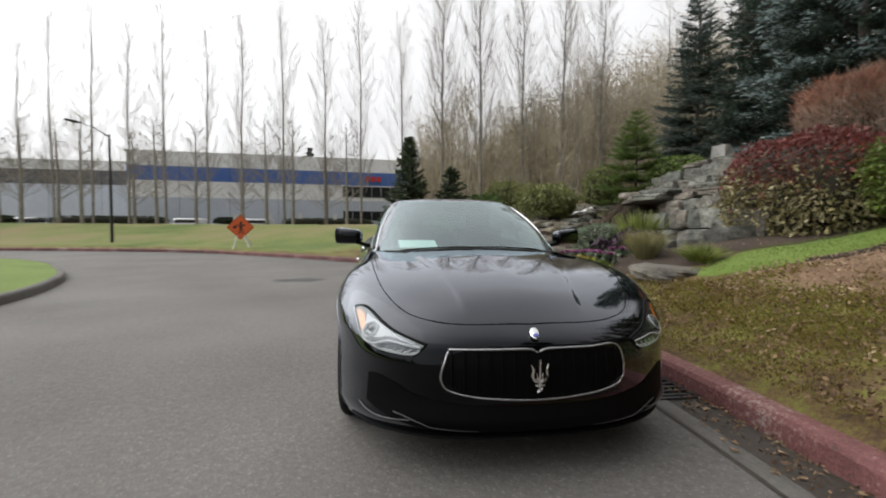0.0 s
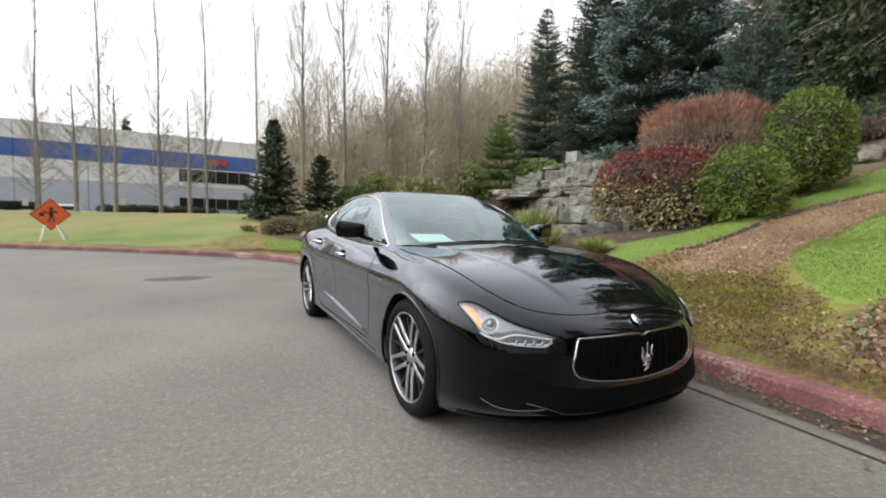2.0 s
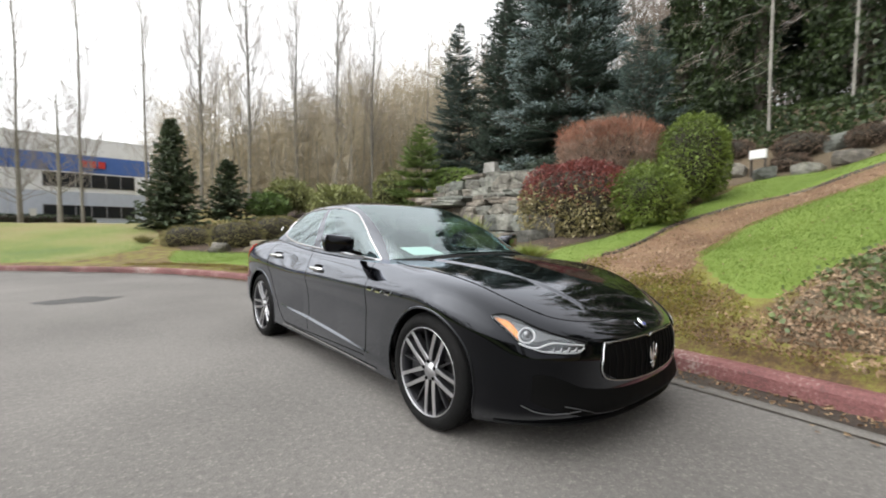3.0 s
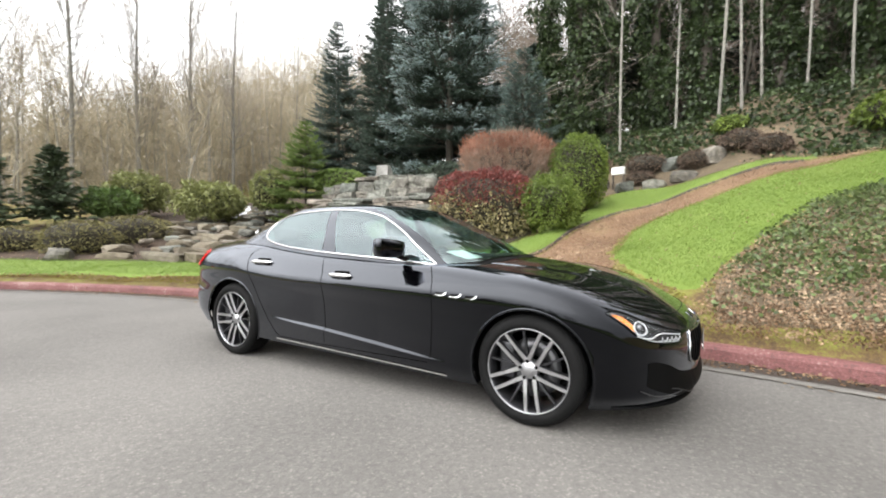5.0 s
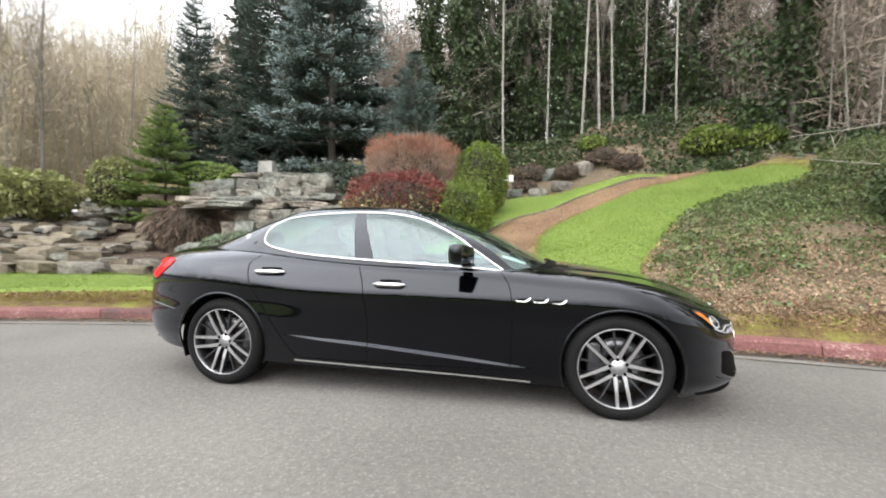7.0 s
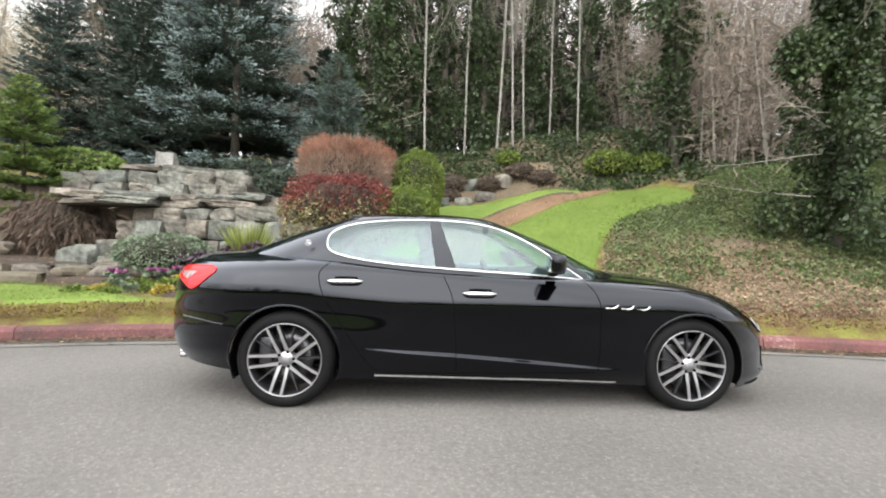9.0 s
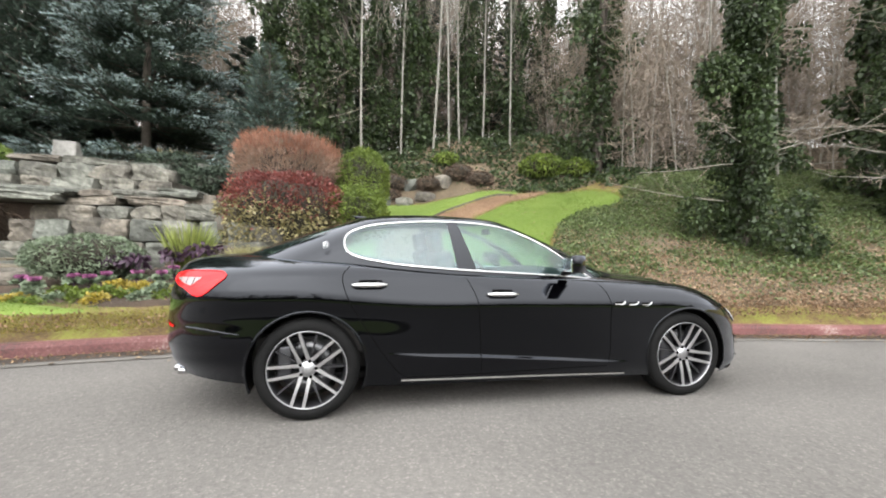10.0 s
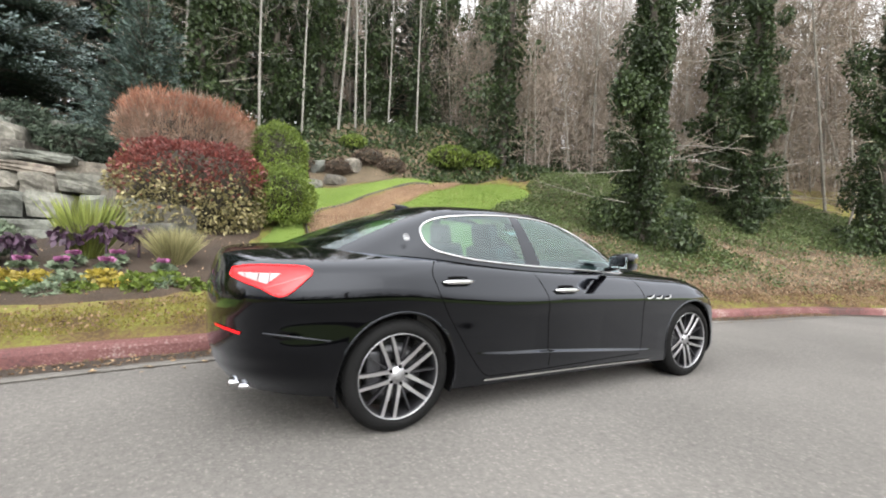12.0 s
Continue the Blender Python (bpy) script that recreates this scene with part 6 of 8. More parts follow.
def rust_hedge():
    r = np.random.default_rng(23)
    root = thing("rust_shrub", "flat-topped rust-red twiggy shrub behind the burgundy one", "shrub", place=pose(8.7, 2.8, 3.45, 0, 0, 15))
    radii = (0.95, 1.3, 0.64)
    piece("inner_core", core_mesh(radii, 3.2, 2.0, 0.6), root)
    p, out = shell(r, 14000, radii, 3.2, 0.5, -0.8, 4.0, 0.16)
    crown = p[:, 2] + r.normal(0, 0.14, len(p)) > 0.08
    twiggy(root, p[crown], out[crown] * 0.5 + np.array([0, 0, 0.7]), r, RUST, 0.2, 0.013)
    twiggy(root, p[~crown], out[~crown] * 0.5 + np.array([0, 0, 0.6]), r, PINK_TWIG, 0.2, 0.011, "pale_twig_crown")
    q, o = shell(r, 5000, (0.8, 1.1, 0.95), 2.4, 0.7, -0.95, 5.0, 0.2)
    twiggy(root, q - np.array([0, 0, 0.35]), o * 0.4 + np.array([0, 0, 0.9]), r, BROWN_TWIG, 0.4, 0.012, "lower_twig_crown")
    s = [(np.array([[0.3 * math.cos(a), 0.3 * math.sin(a), -2.0], [0.5 * math.cos(a), 0.6 * math.sin(a), -0.3]]), np.array([0.05, 0.02])) for a in np.arange(0, 6.2, 0.7)]
    piece("stem_frame", tubes("stem_frame", s, DARK_BARK, 5), root)


def burgundy_hedge():
    r = np.random.default_rng(24)
    root = thing("burgundy_shrub", "mounded shrub with burgundy crown and cream-flecked lower leaves", "shrub", place=pose(6.95, 2.65, 1.85, 0, 0, 10))
    radii = (1.05, 1.35, 1.0)
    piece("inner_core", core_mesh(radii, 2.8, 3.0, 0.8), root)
    p, out = shell(r, 15000, radii, 2.8, 0.25, -0.95, 6.0, 0.12)
    top = p[:, 2] + r.normal(0, 0.2, len(p)) + lumps(p, 1.6, 0.3) > 0.2
    for nm, sel, mat, size in (("burgundy_foliage", top, BURGUNDY, 0.075), ("cream_foliage", ~top, CREAM, 0.085)):
        q, o = p[sel], out[sel]
        way = unit(o * 0.6 + r.normal(0, 0.6, q.shape) + np.array([0, 0, 0.3 if sel is top else 0]))
        ln = size * r.uniform(0.6, 1.4, len(q))
        piece(nm, blades(nm, q, way, ln, ln * 0.55, mat, 0.1), root)


rust_hedge()
burgundy_hedge()

# shrubs of the rock garden and the woodland edge
shrub("juniper", "spreading green juniper beside the young fir", 11.4, 12.2, 3.6, (1.25, 1.25, 0.6), FIR_GREEN, 5000, 0.16, 31, 2.0, 0.3)
shrub("golden_conifer", "yellowish-green bushy conifer behind the cascade", 9.3, 14.6, 3.1, (0.85, 0.85, 0.95), OLIVE, 3500, 0.14, 32, 2.0, 0.4)
shrub("rhododendron", "rounded olive-green rhododendron shrub", 6.5, 20.3, 3.0, (1.25, 1.25, 0.95), OLIVE, 5600, 0.16, 33, 2.0, 0.45, ripple=0.35, depth=0.45, core=0.62, group="rhododendrons")
shrub("rhododendron", "lower deep green rhododendron shrub", 5.0, 19.2, 2.4, (1.0, 1.0, 0.65), DEEP_GREEN, 4000, 0.15, 34, 2.0, 0.45, ripple=0.35, depth=0.45, core=0.62, group="rhododendrons")
shrub("rhododendron", "broad pale green rhododendron above the stream", 7.0, 15.3, 2.5, (1.35, 1.35, 0.8), OLIVE, 7200, 0.15, 35, 2.0, 0.45, ripple=0.35, depth=0.45, core=0.62, group="rhododendrons")
shrub("heather_mound", "low brownish-green heather mound", 2.0, 13.6, 0.95, (1.0, 0.8, 0.6), HEATH, 3500, 0.09, 36, 2.2, 0.3, group="heathers")
shrub("heather_mound", "low brownish-green heather mound", 3.7, 14.3, 1.15, (1.1, 0.9, 0.62), HEATH, 3500, 0.09, 37, 2.2, 0.3, group="heathers")
shrub("heather_mound", "low rusty brown heather mound", 4.7, 15.4, 1.3, (0.9, 0.8, 0.4), HEATH, 3000, 0.09, 38, 2.2, 0.3, group="heathers")
shrub("heather_mound", "low brownish-green heather mound", 0.7, 15.0, 0.85, (0.95, 0.8, 0.5), HEATH, 2500, 0.09, 39, 2.2, 0.3, group="heathers")
shrub("forest_shrub", "bright green rhododendron at the edge of the wood", 12.6, -6.6, 4.55, (1.0, 0.9, 0.55), BOX_GREEN, 2600, 0.16, 41, 2.0, 0.4, group="woodland shrubs")
shrub("forest_shrub", "bright green rhododendron at the edge of the wood", 12.0, -7.9, 4.45, (0.8, 0.7, 0.45), BOX_GREEN, 2200, 0.15, 42, 2.0, 0.4, group="woodland shrubs")
shrub("forest_shrub", "small bright green shrub among the ivy", 14.4, -3.0, 4.95, (0.75, 0.6, 0.35), BOX_GREEN, 1800, 0.14, 43, 2.0, 0.4, group="woodland shrubs")

# poplars in a row before the warehouse
POPLARS = [bare_tree(17.0, 50 + i, True, 0.085, 95, 20, BARK, 0.13, 1.3, twig_w=0.010, limb=0.2) for i in range(4)]
ALDERS = [bare_tree(17.0, 60 + i, True, 0.12, 90, 22, PALE_BARK, 0.22, 1.7, twig_w=0.015, limb=0.24) for i in range(4)]
for i, (px, py) in enumerate([(-28.8, 34.4), (-26.1, 34.0), (-23.1, 33.6), (-20.3, 33.2), (-17.4, 32.8), (-14.1, 32.3), (-11.4, 31.9), (-8.2, 31.5), (-5.0, 31.0), (-2.2, 30.6), (1.0, 30.1), (4.0, 29.7), (7.0, 29.3), (10.3, 28.8), (13.2, 28.4), (16.2, 28.0)]):
    plant_bare("poplar", "tall leafless poplar with upswept branches", (ALDERS if px > 2 else POPLARS)[i % 4], px, py, ground(px, py) - 0.1, 67 * i, 0.92 + 0.16 * ((i * 7) % 5) / 5, "row of poplars")
SMALL = [bare_tree(7.5, 70 + i, False, 0.12, 60, 20, BARK, 0.22, 1.2, twig_w=0.011) for i in range(3)]
for i, (px, py) in enumerate([(-30, 29), (-25.5, 30), (-21.2, 29.2), (-19, 31.5), (-14.5, 31), (-9.3, 30.5), (-11.8, 33.0), (-5.0, 31.8), (-33, 32), (-23.3, 30.2), (-16.6, 29.6), (-7.2, 29.6), (-28, 31.5), (-3.2, 29.0)]):
    plant_bare("bare_tree", "leafless ornamental tree on the grass bank", SMALL[i % 3], px, py, ground(px, py) - 0.1, 49 * i, 0.95 + 0.05 * (i % 3), "bare trees by the warehouse")

# ivy-clad trees of the wood on the slope
for i, (px, py, hh, rr) in enumerate([(3.9, -7.5, 13, 0.72), (3.7, -12.0, 14, 0.75), (1.4, -14.6, 14, 0.85), (11.6, -8.6, 15, 1.15), (18.3, 4.7, 15, 0.9), (17.0, 1.5, 17, 1.1), (17.6, -0.3, 16, 0.9),
                                      (16.8, -2.2, 17, 0.9), (17.5, -4.6, 16, 0.85), (16.6, -7.0, 17, 0.85), (18.0, -9.2, 16, 0.9), (19.5, 2.8, 18, 1.1), (20.0, -2.0, 18, 1.0), (20.5, -6.5, 18, 1.0),
                                      (9.5, -14.5, 15, 0.8), (7.0, -19, 15, 0.9), (5.6, -13.6, 14, 0.7), (18.6, -11.8, 16, 1.0), (21.5, 4.0, 18, 1.2), (15.8, 2.6, 13, 0.8)]):
    ivy_tree("ivy_clad_tree", "tall forest tree wrapped in dark green ivy", px, py, hh, rr * ((1.1, 0.9, 1.0)[i] if i < 3 else 1.0), 90 + i, "ivy-clad trees", 0.075 if i < 3 else 0.135, 46000 if i < 3 else 10000)

# slender pale trunks among them
SLIM = [bare_tree(15, 120 + i, True, 0.038, 34, 10, PALE_BARK, 0.25, 1.0) for i in range(3)]
for i, (px, py) in enumerate([(15.0, -6.15), (15.7, -3.9), (15.2, -3.3), (15.4, -2.6), (16.2, -5.2), (15.9, -1.2), (14.6, 0.6), (15.3, -11.5), (14.0, -9.6), (13.4, -12.2),
                              (10.4, -12.6), (8.2, -13.4), (6.2, -15.5), (11.5, -15), (17.2, 3.2), (14.8, -13.8)]):
    plant_bare("slender_tree", "slender pale-barked leafless tree", SLIM[i % 3], px, py, ground(px, py) - 0.1, 71 * i, 0.9 + 0.08 * (i % 4), "slender pale trees", 2.2)


def far_woods():
    """Leafless brown woodland on the rising ground behind, thick with twigs."""
    r = np.random.default_rng(140)
    lines, tb, tw, tl = [], [], [], []

    wide = []

    def stem(x, y, hh, n, spread=0.5, stout=1.0):
        z = ground(x, y) - 0.2
        lean = r.normal(0, 0.11, 2)
        s = np.linspace(0, 1, 4)[:, None]
        p = np.array([x, y, z]) + np.array([lean[0] * hh, lean[1] * hh, hh]) * s
        lines.append((p, np.array([0.06, 0.048, 0.03, 0.01]) * stout * hh / 9))
        q = r.uniform(0.05, 1.0, n)
        tb.append(p[0] + (p[-1] - p[0]) * q[:, None] + r.normal(0, 0.25, (n, 3)))
        tw.append(unit(r.normal(0, spread, (n, 3)) + np.array([0, 0, 0.7])))
        tl.append(hh * r.uniform(0.08, 0.22, n) * (1 if stout == 1 else 0.7))
        wide.append(np.full(n, 0.033 if stout == 1 and y > 20 else 0.042 if stout == 1 else 0.027))
    k = 0
    while k < 700:
        x, y = r.uniform(3, 58), r.uniform(25, 66)
        if y < 25 + 0.3 * abs(x - 12):
            continue
        stem(x, y, r.uniform(6, 10.5) + 4.5 * smooth(10, 30, x) + (3 if r.random() < 0.06 else 0), 210, 0.75)
        k += 1
    while k < 1060:
        x, y = r.uniform(20, 44), r.uniform(-30, 20)
        stem(x, y, r.uniform(8, 13.5), 230, 0.9)
        k += 1
    while k < 1270:
        x, y = r.uniform(2, 20), r.uniform(-34, -15.5)
        stem(x, y, r.uniform(6, 13.5), 330, 0.9, 0.7)
        k += 1
    while k < 1430:
        x, y = r.uniform(9.5, 20), r.uniform(-15, -8.5)
        stem(x, y, r.uniform(2.5, 8), 180, 1.0, 0.5)
        k += 1
    while k < 1650:
        x, y = r.uniform(-6, 40), r.uniform(-46, -34)
        stem(x, y, r.uniform(4, 9), 120, 1.0)
        k += 1
    for name, label, lo, hi, mat in (("far_woods", "leafless tan woodland on the hillside", 0, 700, TAN_TWIG), ("slope_woods", "leafless reddish-brown brush and trees on the slope", 700, k, BROWN_TWIG)):
        root = thing(name, label, "woods", kind="stuff")
        piece("trunk_mass", tubes("trunk_mass", lines[lo:hi], BARK, 4), root)
        piece("twig_crown", blades("twig_crown", np.vstack(tb[lo:hi]), np.vstack(tw[lo:hi]), np.concatenate(tl[lo:hi]), np.concatenate(wide[lo:hi]), mat), root)


far_woods()
for i, (px, py, hh, rr) in enumerate([(23, 1.0, 11, 2.6), (24, -4, 11, 2.6), (22.5, -9, 10, 2.4), (20.5, 6.2, 7.2, 2.8), (24, 20, 15, 3.4), (21.5, 11, 13, 3.0), (25, 16, 15, 3.2), (21, -14, 11, 2.4)]):
    conifer("forest_fir", "dark fir standing deep in the wood", px, py, hh, rr, SPRUCE_DARK, 200 + i, None, 0.55, 8, needle=0.22, tip=1.7, bare=0.12, group="forest firs")
for i in range(24):
    px, py = 30 + 3.6 * i - 40 + 6 * math.sin(i * 5.1), 72 + 4 * math.cos(i * 3.3)
    conifer("distant_fir", "distant dark evergreen on the skyline", px, py, 9 + 4 * ((i * 5) % 7) / 7, 2.6, SPRUCE_DARK, 230 + i % 3, 2.0 + 9 * float(smooth(0, 60, px)), 0.9, 7, needle=0.5, tip=2.8, group="distant firs")


def west_woods():
    """Trees on the far side of the street, behind the camera, which the paintwork mirrors."""
    r = np.random.default_rng(160)
    lines, tb, tw, tl = [], [], [], []
    for i in range(150):
        x, y, hh = r.uniform(-46, -27), r.uniform(-32, 30), r.uniform(4, 8)
        s = np.linspace(0, 1, 4)[:, None]
        p = np.array([x, y, 0.2]) + np.array([r.normal(0, 0.4), r.normal(0, 0.4), hh]) * s
        lines.append((p, np.array([0.14, 0.1, 0.06, 0.015]) * hh / 9))
        n = 110
        q = r.uniform(0.1, 1.0, n)
        tb.append(p[0] + (p[-1] - p[0]) * q[:, None])
        tw.append(unit(r.normal(0, 0.6, (n, 3)) + np.array([0, 0, 0.6])))
        tl.append(hh * r.uniform(0.1, 0.28, n))
    root = thing("street_trees", "bare trees across the street", "woods", kind="stuff")
    piece("trunk_mass", tubes("trunk_mass", lines, BARK, 4), root)
    piece("twig_crown", blades("twig_crown", np.vstack(tb), np.vstack(tw), np.concatenate(tl), 0.06, BROWN_TWIG), root)
    # hedge is assumed and out of view: a dark mass for the paintwork to mirror
    for i in range(7):
        shrub("unseen_street_hedge", "assumed dark evergreen hedge across the street", -30 + 1.5 * math.sin(i), -28 + 9.0 * i, 0.9, (1.6, 4.8, 1.2), DEEP_GREEN, 2500, 0.4, 170 + i, 3.5, 0.6, group="hedges across the street")


west_woods()

# ---- rock garden ----
def rock_mesh(seed, size, flat=0.0, mat=None, cuts=4, chops=6):
    """An angular boulder: a chopped and roughened block about the origin."""
    bm = bmesh.new()
    bmesh.ops.create_cube(bm, size=1.0)
    bmesh.ops.subdivide_edges(bm, edges=bm.edges, cuts=cuts, use_grid_fill=True)
    r = np.random.default_rng(seed)
    planes = [(unit(r.normal(size=3)), r.uniform(0.54, 0.70) - 0.08 * (chops > 8)) for _ in range(chops)]
    off = Vector(r.uniform(-50, 50, 3))
    for v in bm.verts:
        q = np.array(v.co)
        q = q * (1 - 0.035 * (np.abs(q) > 0.45).sum() / 3)
        for n, d in planes:
            over = q @ n - d
            if over > 0:
                q = q - n * over * 0.85
        w = Vector(q)
        q = q + np.array(noise.noise_vector(w * 1.6 + off)) * 0.06 + np.array(noise.noise_vector(w * 5 + off)) * 0.04
        v.co = Vector(q * np.asarray(size))
    return from_bm("stone", bm, mat or STONE)


PALE_STONE = material("pale_rockery_stone", [(0.12, 0.117, 0.105), (0.25, 0.243, 0.225), (0.37, 0.36, 0.335)], 0.85, 8, 1.4, 0.8, 9, placed=True)
ROCKS = [rock_mesh(300 + i, (1, 1, 1)) for i in range(10)]
ROUND_ROCKS = [rock_mesh(350 + i, (1, 1, 1), chops=14) for i in range(8)]
BROWN_ROCKS = [rock_mesh(330 + i, (1, 1, 1), mat=MOSSY_STONE, chops=14) for i in range(5)]


def lay(parent, x, y, z, size, turn, pick, tilt=0.0, store=None, name="stone"):
    """One stone of a wall or bed, its middle at (x, y, z)."""
    src = (store or ROCKS)
    ob = new(name, src[pick % len(src)])
    if parent is not None:
        ob.parent = parent
    ob.matrix_basis = pose(x, y, z, tilt, tilt * 0.6, turn) @ Matrix.Diagonal((*size, 1))
    return ob


def build_rock_wall():
    wall = thing("rock_wall", "stacked grey boulder wall of a dry waterfall", "rock wall", kind="structure")
    r = np.random.default_rng(400)
    z, k = 0.35, 0
    while z < 3.2:
        shelf = 2.0 < z < 2.3
        h = 0.2 if shelf else (r.uniform(0.38, 0.52) if z < 2.0 else r.uniform(0.36, 0.48))
        front = float(np.interp(z, [0.3, 1.9, 2.0, 2.29, 2.3, 3.3], [6.9, 7.75, 7.75, 7.85, 8.9, 10.2]))
        y0, y1 = (2.9, 8.2) if z < 1.9 else ((4.6, 9.4) if z < 2.3 else (5.8, 11.2))
        y = y0 + r.uniform(-0.2, 0.2)
        while y < y1:
            w = r.uniform(0.8, 1.5) if shelf else (r.uniform(0.5, 1.05) if z < 2.0 else r.uniform(0.6, 1.15))
            x = front + 0.10 * (y - 6) + (-0.75 * smooth(5.2, 3.0, y) if z < 1.9 else 0) - (0.45 if shelf and y > 7.0 else 0) + r.uniform(-0.16, 0.16)
            if not (z < 1.9 and y > 8.7 and z > 0.7):
                lay(wall, float(x) + 0.45, y + w / 2, z + h / 2 + r.uniform(-0.03, 0.03), (1.2, w * r.uniform(0.93, 1.0), h * r.uniform(0.90, 1.04)), -6 + r.uniform(-9, 9) + 180 * (k % 2), k, r.uniform(-3, 3))
            y += w
            k += 1
        z += h * 0.97
    # capping slabs and the upright block on top
    for y, w, x in ((7.0, 1.3, 11.6), (8.2, 1.5, 11.3), (9.5, 1.1, 11.1)):
        lay(wall, x - 0.35, y, 3.42, (1.5, w * 1.12, 0.2), r.uniform(-8, 8), k, r.uniform(-2, 2))
        k += 1
    lay(wall, 10.7, 9.08, 3.70, (0.42, 0.56, 0.64), 6, 0, 2, [rock_mesh(377, (1, 1, 1), mat=PALE_STONE, chops=1)])
    lay(wall, 11.3, 5.6, 3.45, (0.6, 0.55, 0.42), 30, 5)
    # steps down to the flower bed
    for x, y, zz, sx, sy, sz in ((6.2, 4.1, 0.75, 0.9, 1.0, 0.6), (5.9, 3.2, 0.95, 0.7, 0.8, 0.5), (6.4, 2.9, 1.3, 0.8, 0.7, 0.5), (5.7, 5.3, 0.7, 0.8, 0.9, 0.55), (6.5, 8.4, 0.62, 0.85, 0.85, 0.75),
                                 (6.9, 3.7, 1.55, 0.9, 0.9, 0.5), (7.4, 3.9, 1.95, 0.9, 0.9, 0.45), (8.2, 4.5, 2.1, 1.0, 0.9, 0.5)):
        lay(wall, x, y, zz, (sx, sy, sz), 40 * (k % 5), k, 6)
        k += 1


def boulder(name, label, x, y, size, turn, pick, sink=0.3, brown=False, group="garden boulders"):
    ob = lay(None, x, y, ground(x, y) + size[2] * (0.5 - sink), size, turn, pick, 3, BROWN_ROCKS if brown else ROUND_ROCKS, name)
    return tagged(ob, label, "boulder", group)


build_rock_wall()
boulder("slab_stone", "flat grey stepping slab beside the grass tufts", 3.3, 1.45, (1.05, 0.8, 0.22), 20, 2)
for i, (x, y, sx, sy, sz, tn) in enumerate([(1.2, 12.6, 0.75, 0.55, 0.45, 60), (2.7, 10.2, 0.6, 1.5, 0.34, 10), (3.1, 9.2, 0.6, 1.0, 0.36, -8), (2.1, 11.6, 0.5, 0.9, 0.3, 35), (3.6, 10.6, 0.9, 0.8, 0.4, 70),
                                            (3.3, 8.2, 0.6, 0.9, 0.36, 0), (3.5, 7.3, 0.5, 0.7, 0.3, 20), (4.4, 9.6, 0.9, 0.8, 0.45, 33), (4.6, 11.0, 0.9, 1.1, 0.5, 80), (5.4, 12.2, 1.0, 1.0, 0.5, 15),
                                            (11.3, 16.6, 1.4, 1.2, 1.0, 25), (12.3, 14.6, 1.0, 0.9, 0.8, 50), (9.0, 12.6, 1.0, 0.9, 0.6, 75), (7.8, 11.8, 1.0, 0.8, 0.55, 10), (10.4, 11.6, 1.1, 1.0, 0.9, 40)]):
    boulder("boulder", "rounded grey boulder in the rock garden", x, y, (sx, sy, sz), tn, i, 0.3, i in (1, 2, 3, 4, 6, 7, 8, 9, 12, 13))
for i, (x, y, sx, sy, sz) in enumerate([(12.2, -1.7, 0.5, 0.75, 0.4), (12.7, -2.5, 0.5, 0.6, 0.6), (12.0, -0.9, 0.6, 0.7, 0.35), (11.8, 0.0, 0.5, 0.6, 0.4), (13.2, -1.3, 0.6, 0.6, 0.5), (12.4, 0.9, 0.6, 0.7, 0.5)]):
    boulder("boulder", "pale grey stone at the lawn's upper edge", x, y, (sx, sy, sz), 37 * i, i + 2, 0.25, group="lawn edge stones")


def build_cascade():
    """Stones of the stepped stream with its thread of white water."""
    bed = thing("stream_cascade", "stepped stream of flat grey stones with a little white water", "stream")
    r = np.random.default_rng(410)
    line = spline([(12.4, 20.6), (11.0, 18.6), (9.7, 17.0), (7.6, 15.0), (6.6, 13.4), (5.2, 12.2), (4.0, 11.0)], 0.28)
    for i, (x, y) in enumerate(line):
        for j in range(4):
            a, b = r.normal(0, 0.95), r.normal(0, 0.3)
            px, py = x + a * 0.7 + b, y - a * 0.7 + b
            s = r.uniform(0.3, 0.7)
            lay(bed, px, py, ground(px, py) + 0.08 + 0.05 * abs(a), (s * 1.2, s, s * r.uniform(0.3, 0.6)), r.uniform(0, 180), i * 4 + j, r.uniform(-8, 8), BROWN_ROCKS if r.random() < 0.4 else ROUND_ROCKS)
    w = line[4:26]
    v = []
    for i, (x, y) in enumerate(w):
        k = 0.06 + 0.05 * math.sin(i * 2.1)
        z = ground(x, y) + 0.30 + 0.05 * math.sin(i * 1.3)
        v += [(x - k, y + k, z), (x + k, y - k, z)]
    i = np.arange(len(w) - 1) * 2
    piece("white_water", mesh_of("white_water", v, np.stack([i, i + 1, i + 3, i + 2], 1), WHITE_WATER, True), bed, "thin thread of white water")


build_cascade()
POOL = spline([(4.6, 6.6), (4.3, 8.4), (4.8, 10.2), (6.2, 11.3), (7.8, 10.8), (8.6, 9.6), (7.6, 8.4), (6.2, 7.6), (4.6, 6.6)], 0.2)
pool_v = [(6.3, 9.0, 0.60)] + [(x, y, 0.60) for x, y in POOL]
tagged(new("pool_water", mesh_of("pool_water", pool_v, [(0, i, i + 1) for i in range(1, len(POOL))] + [(0, len(POOL), 1)], WATER)), "dark still water of the garden pool", "water", kind="structure")
for i in range(0, len(POOL) - 3, 3):
    if POOL[i][0] < 7.4:
        boulder("pool_stone", "low brown mossy stone edging the pool", POOL[i][0], POOL[i][1], (0.55, 0.5, 0.3), 50 * i, i, 0.3, i % 6 != 0, "pool edge stones")


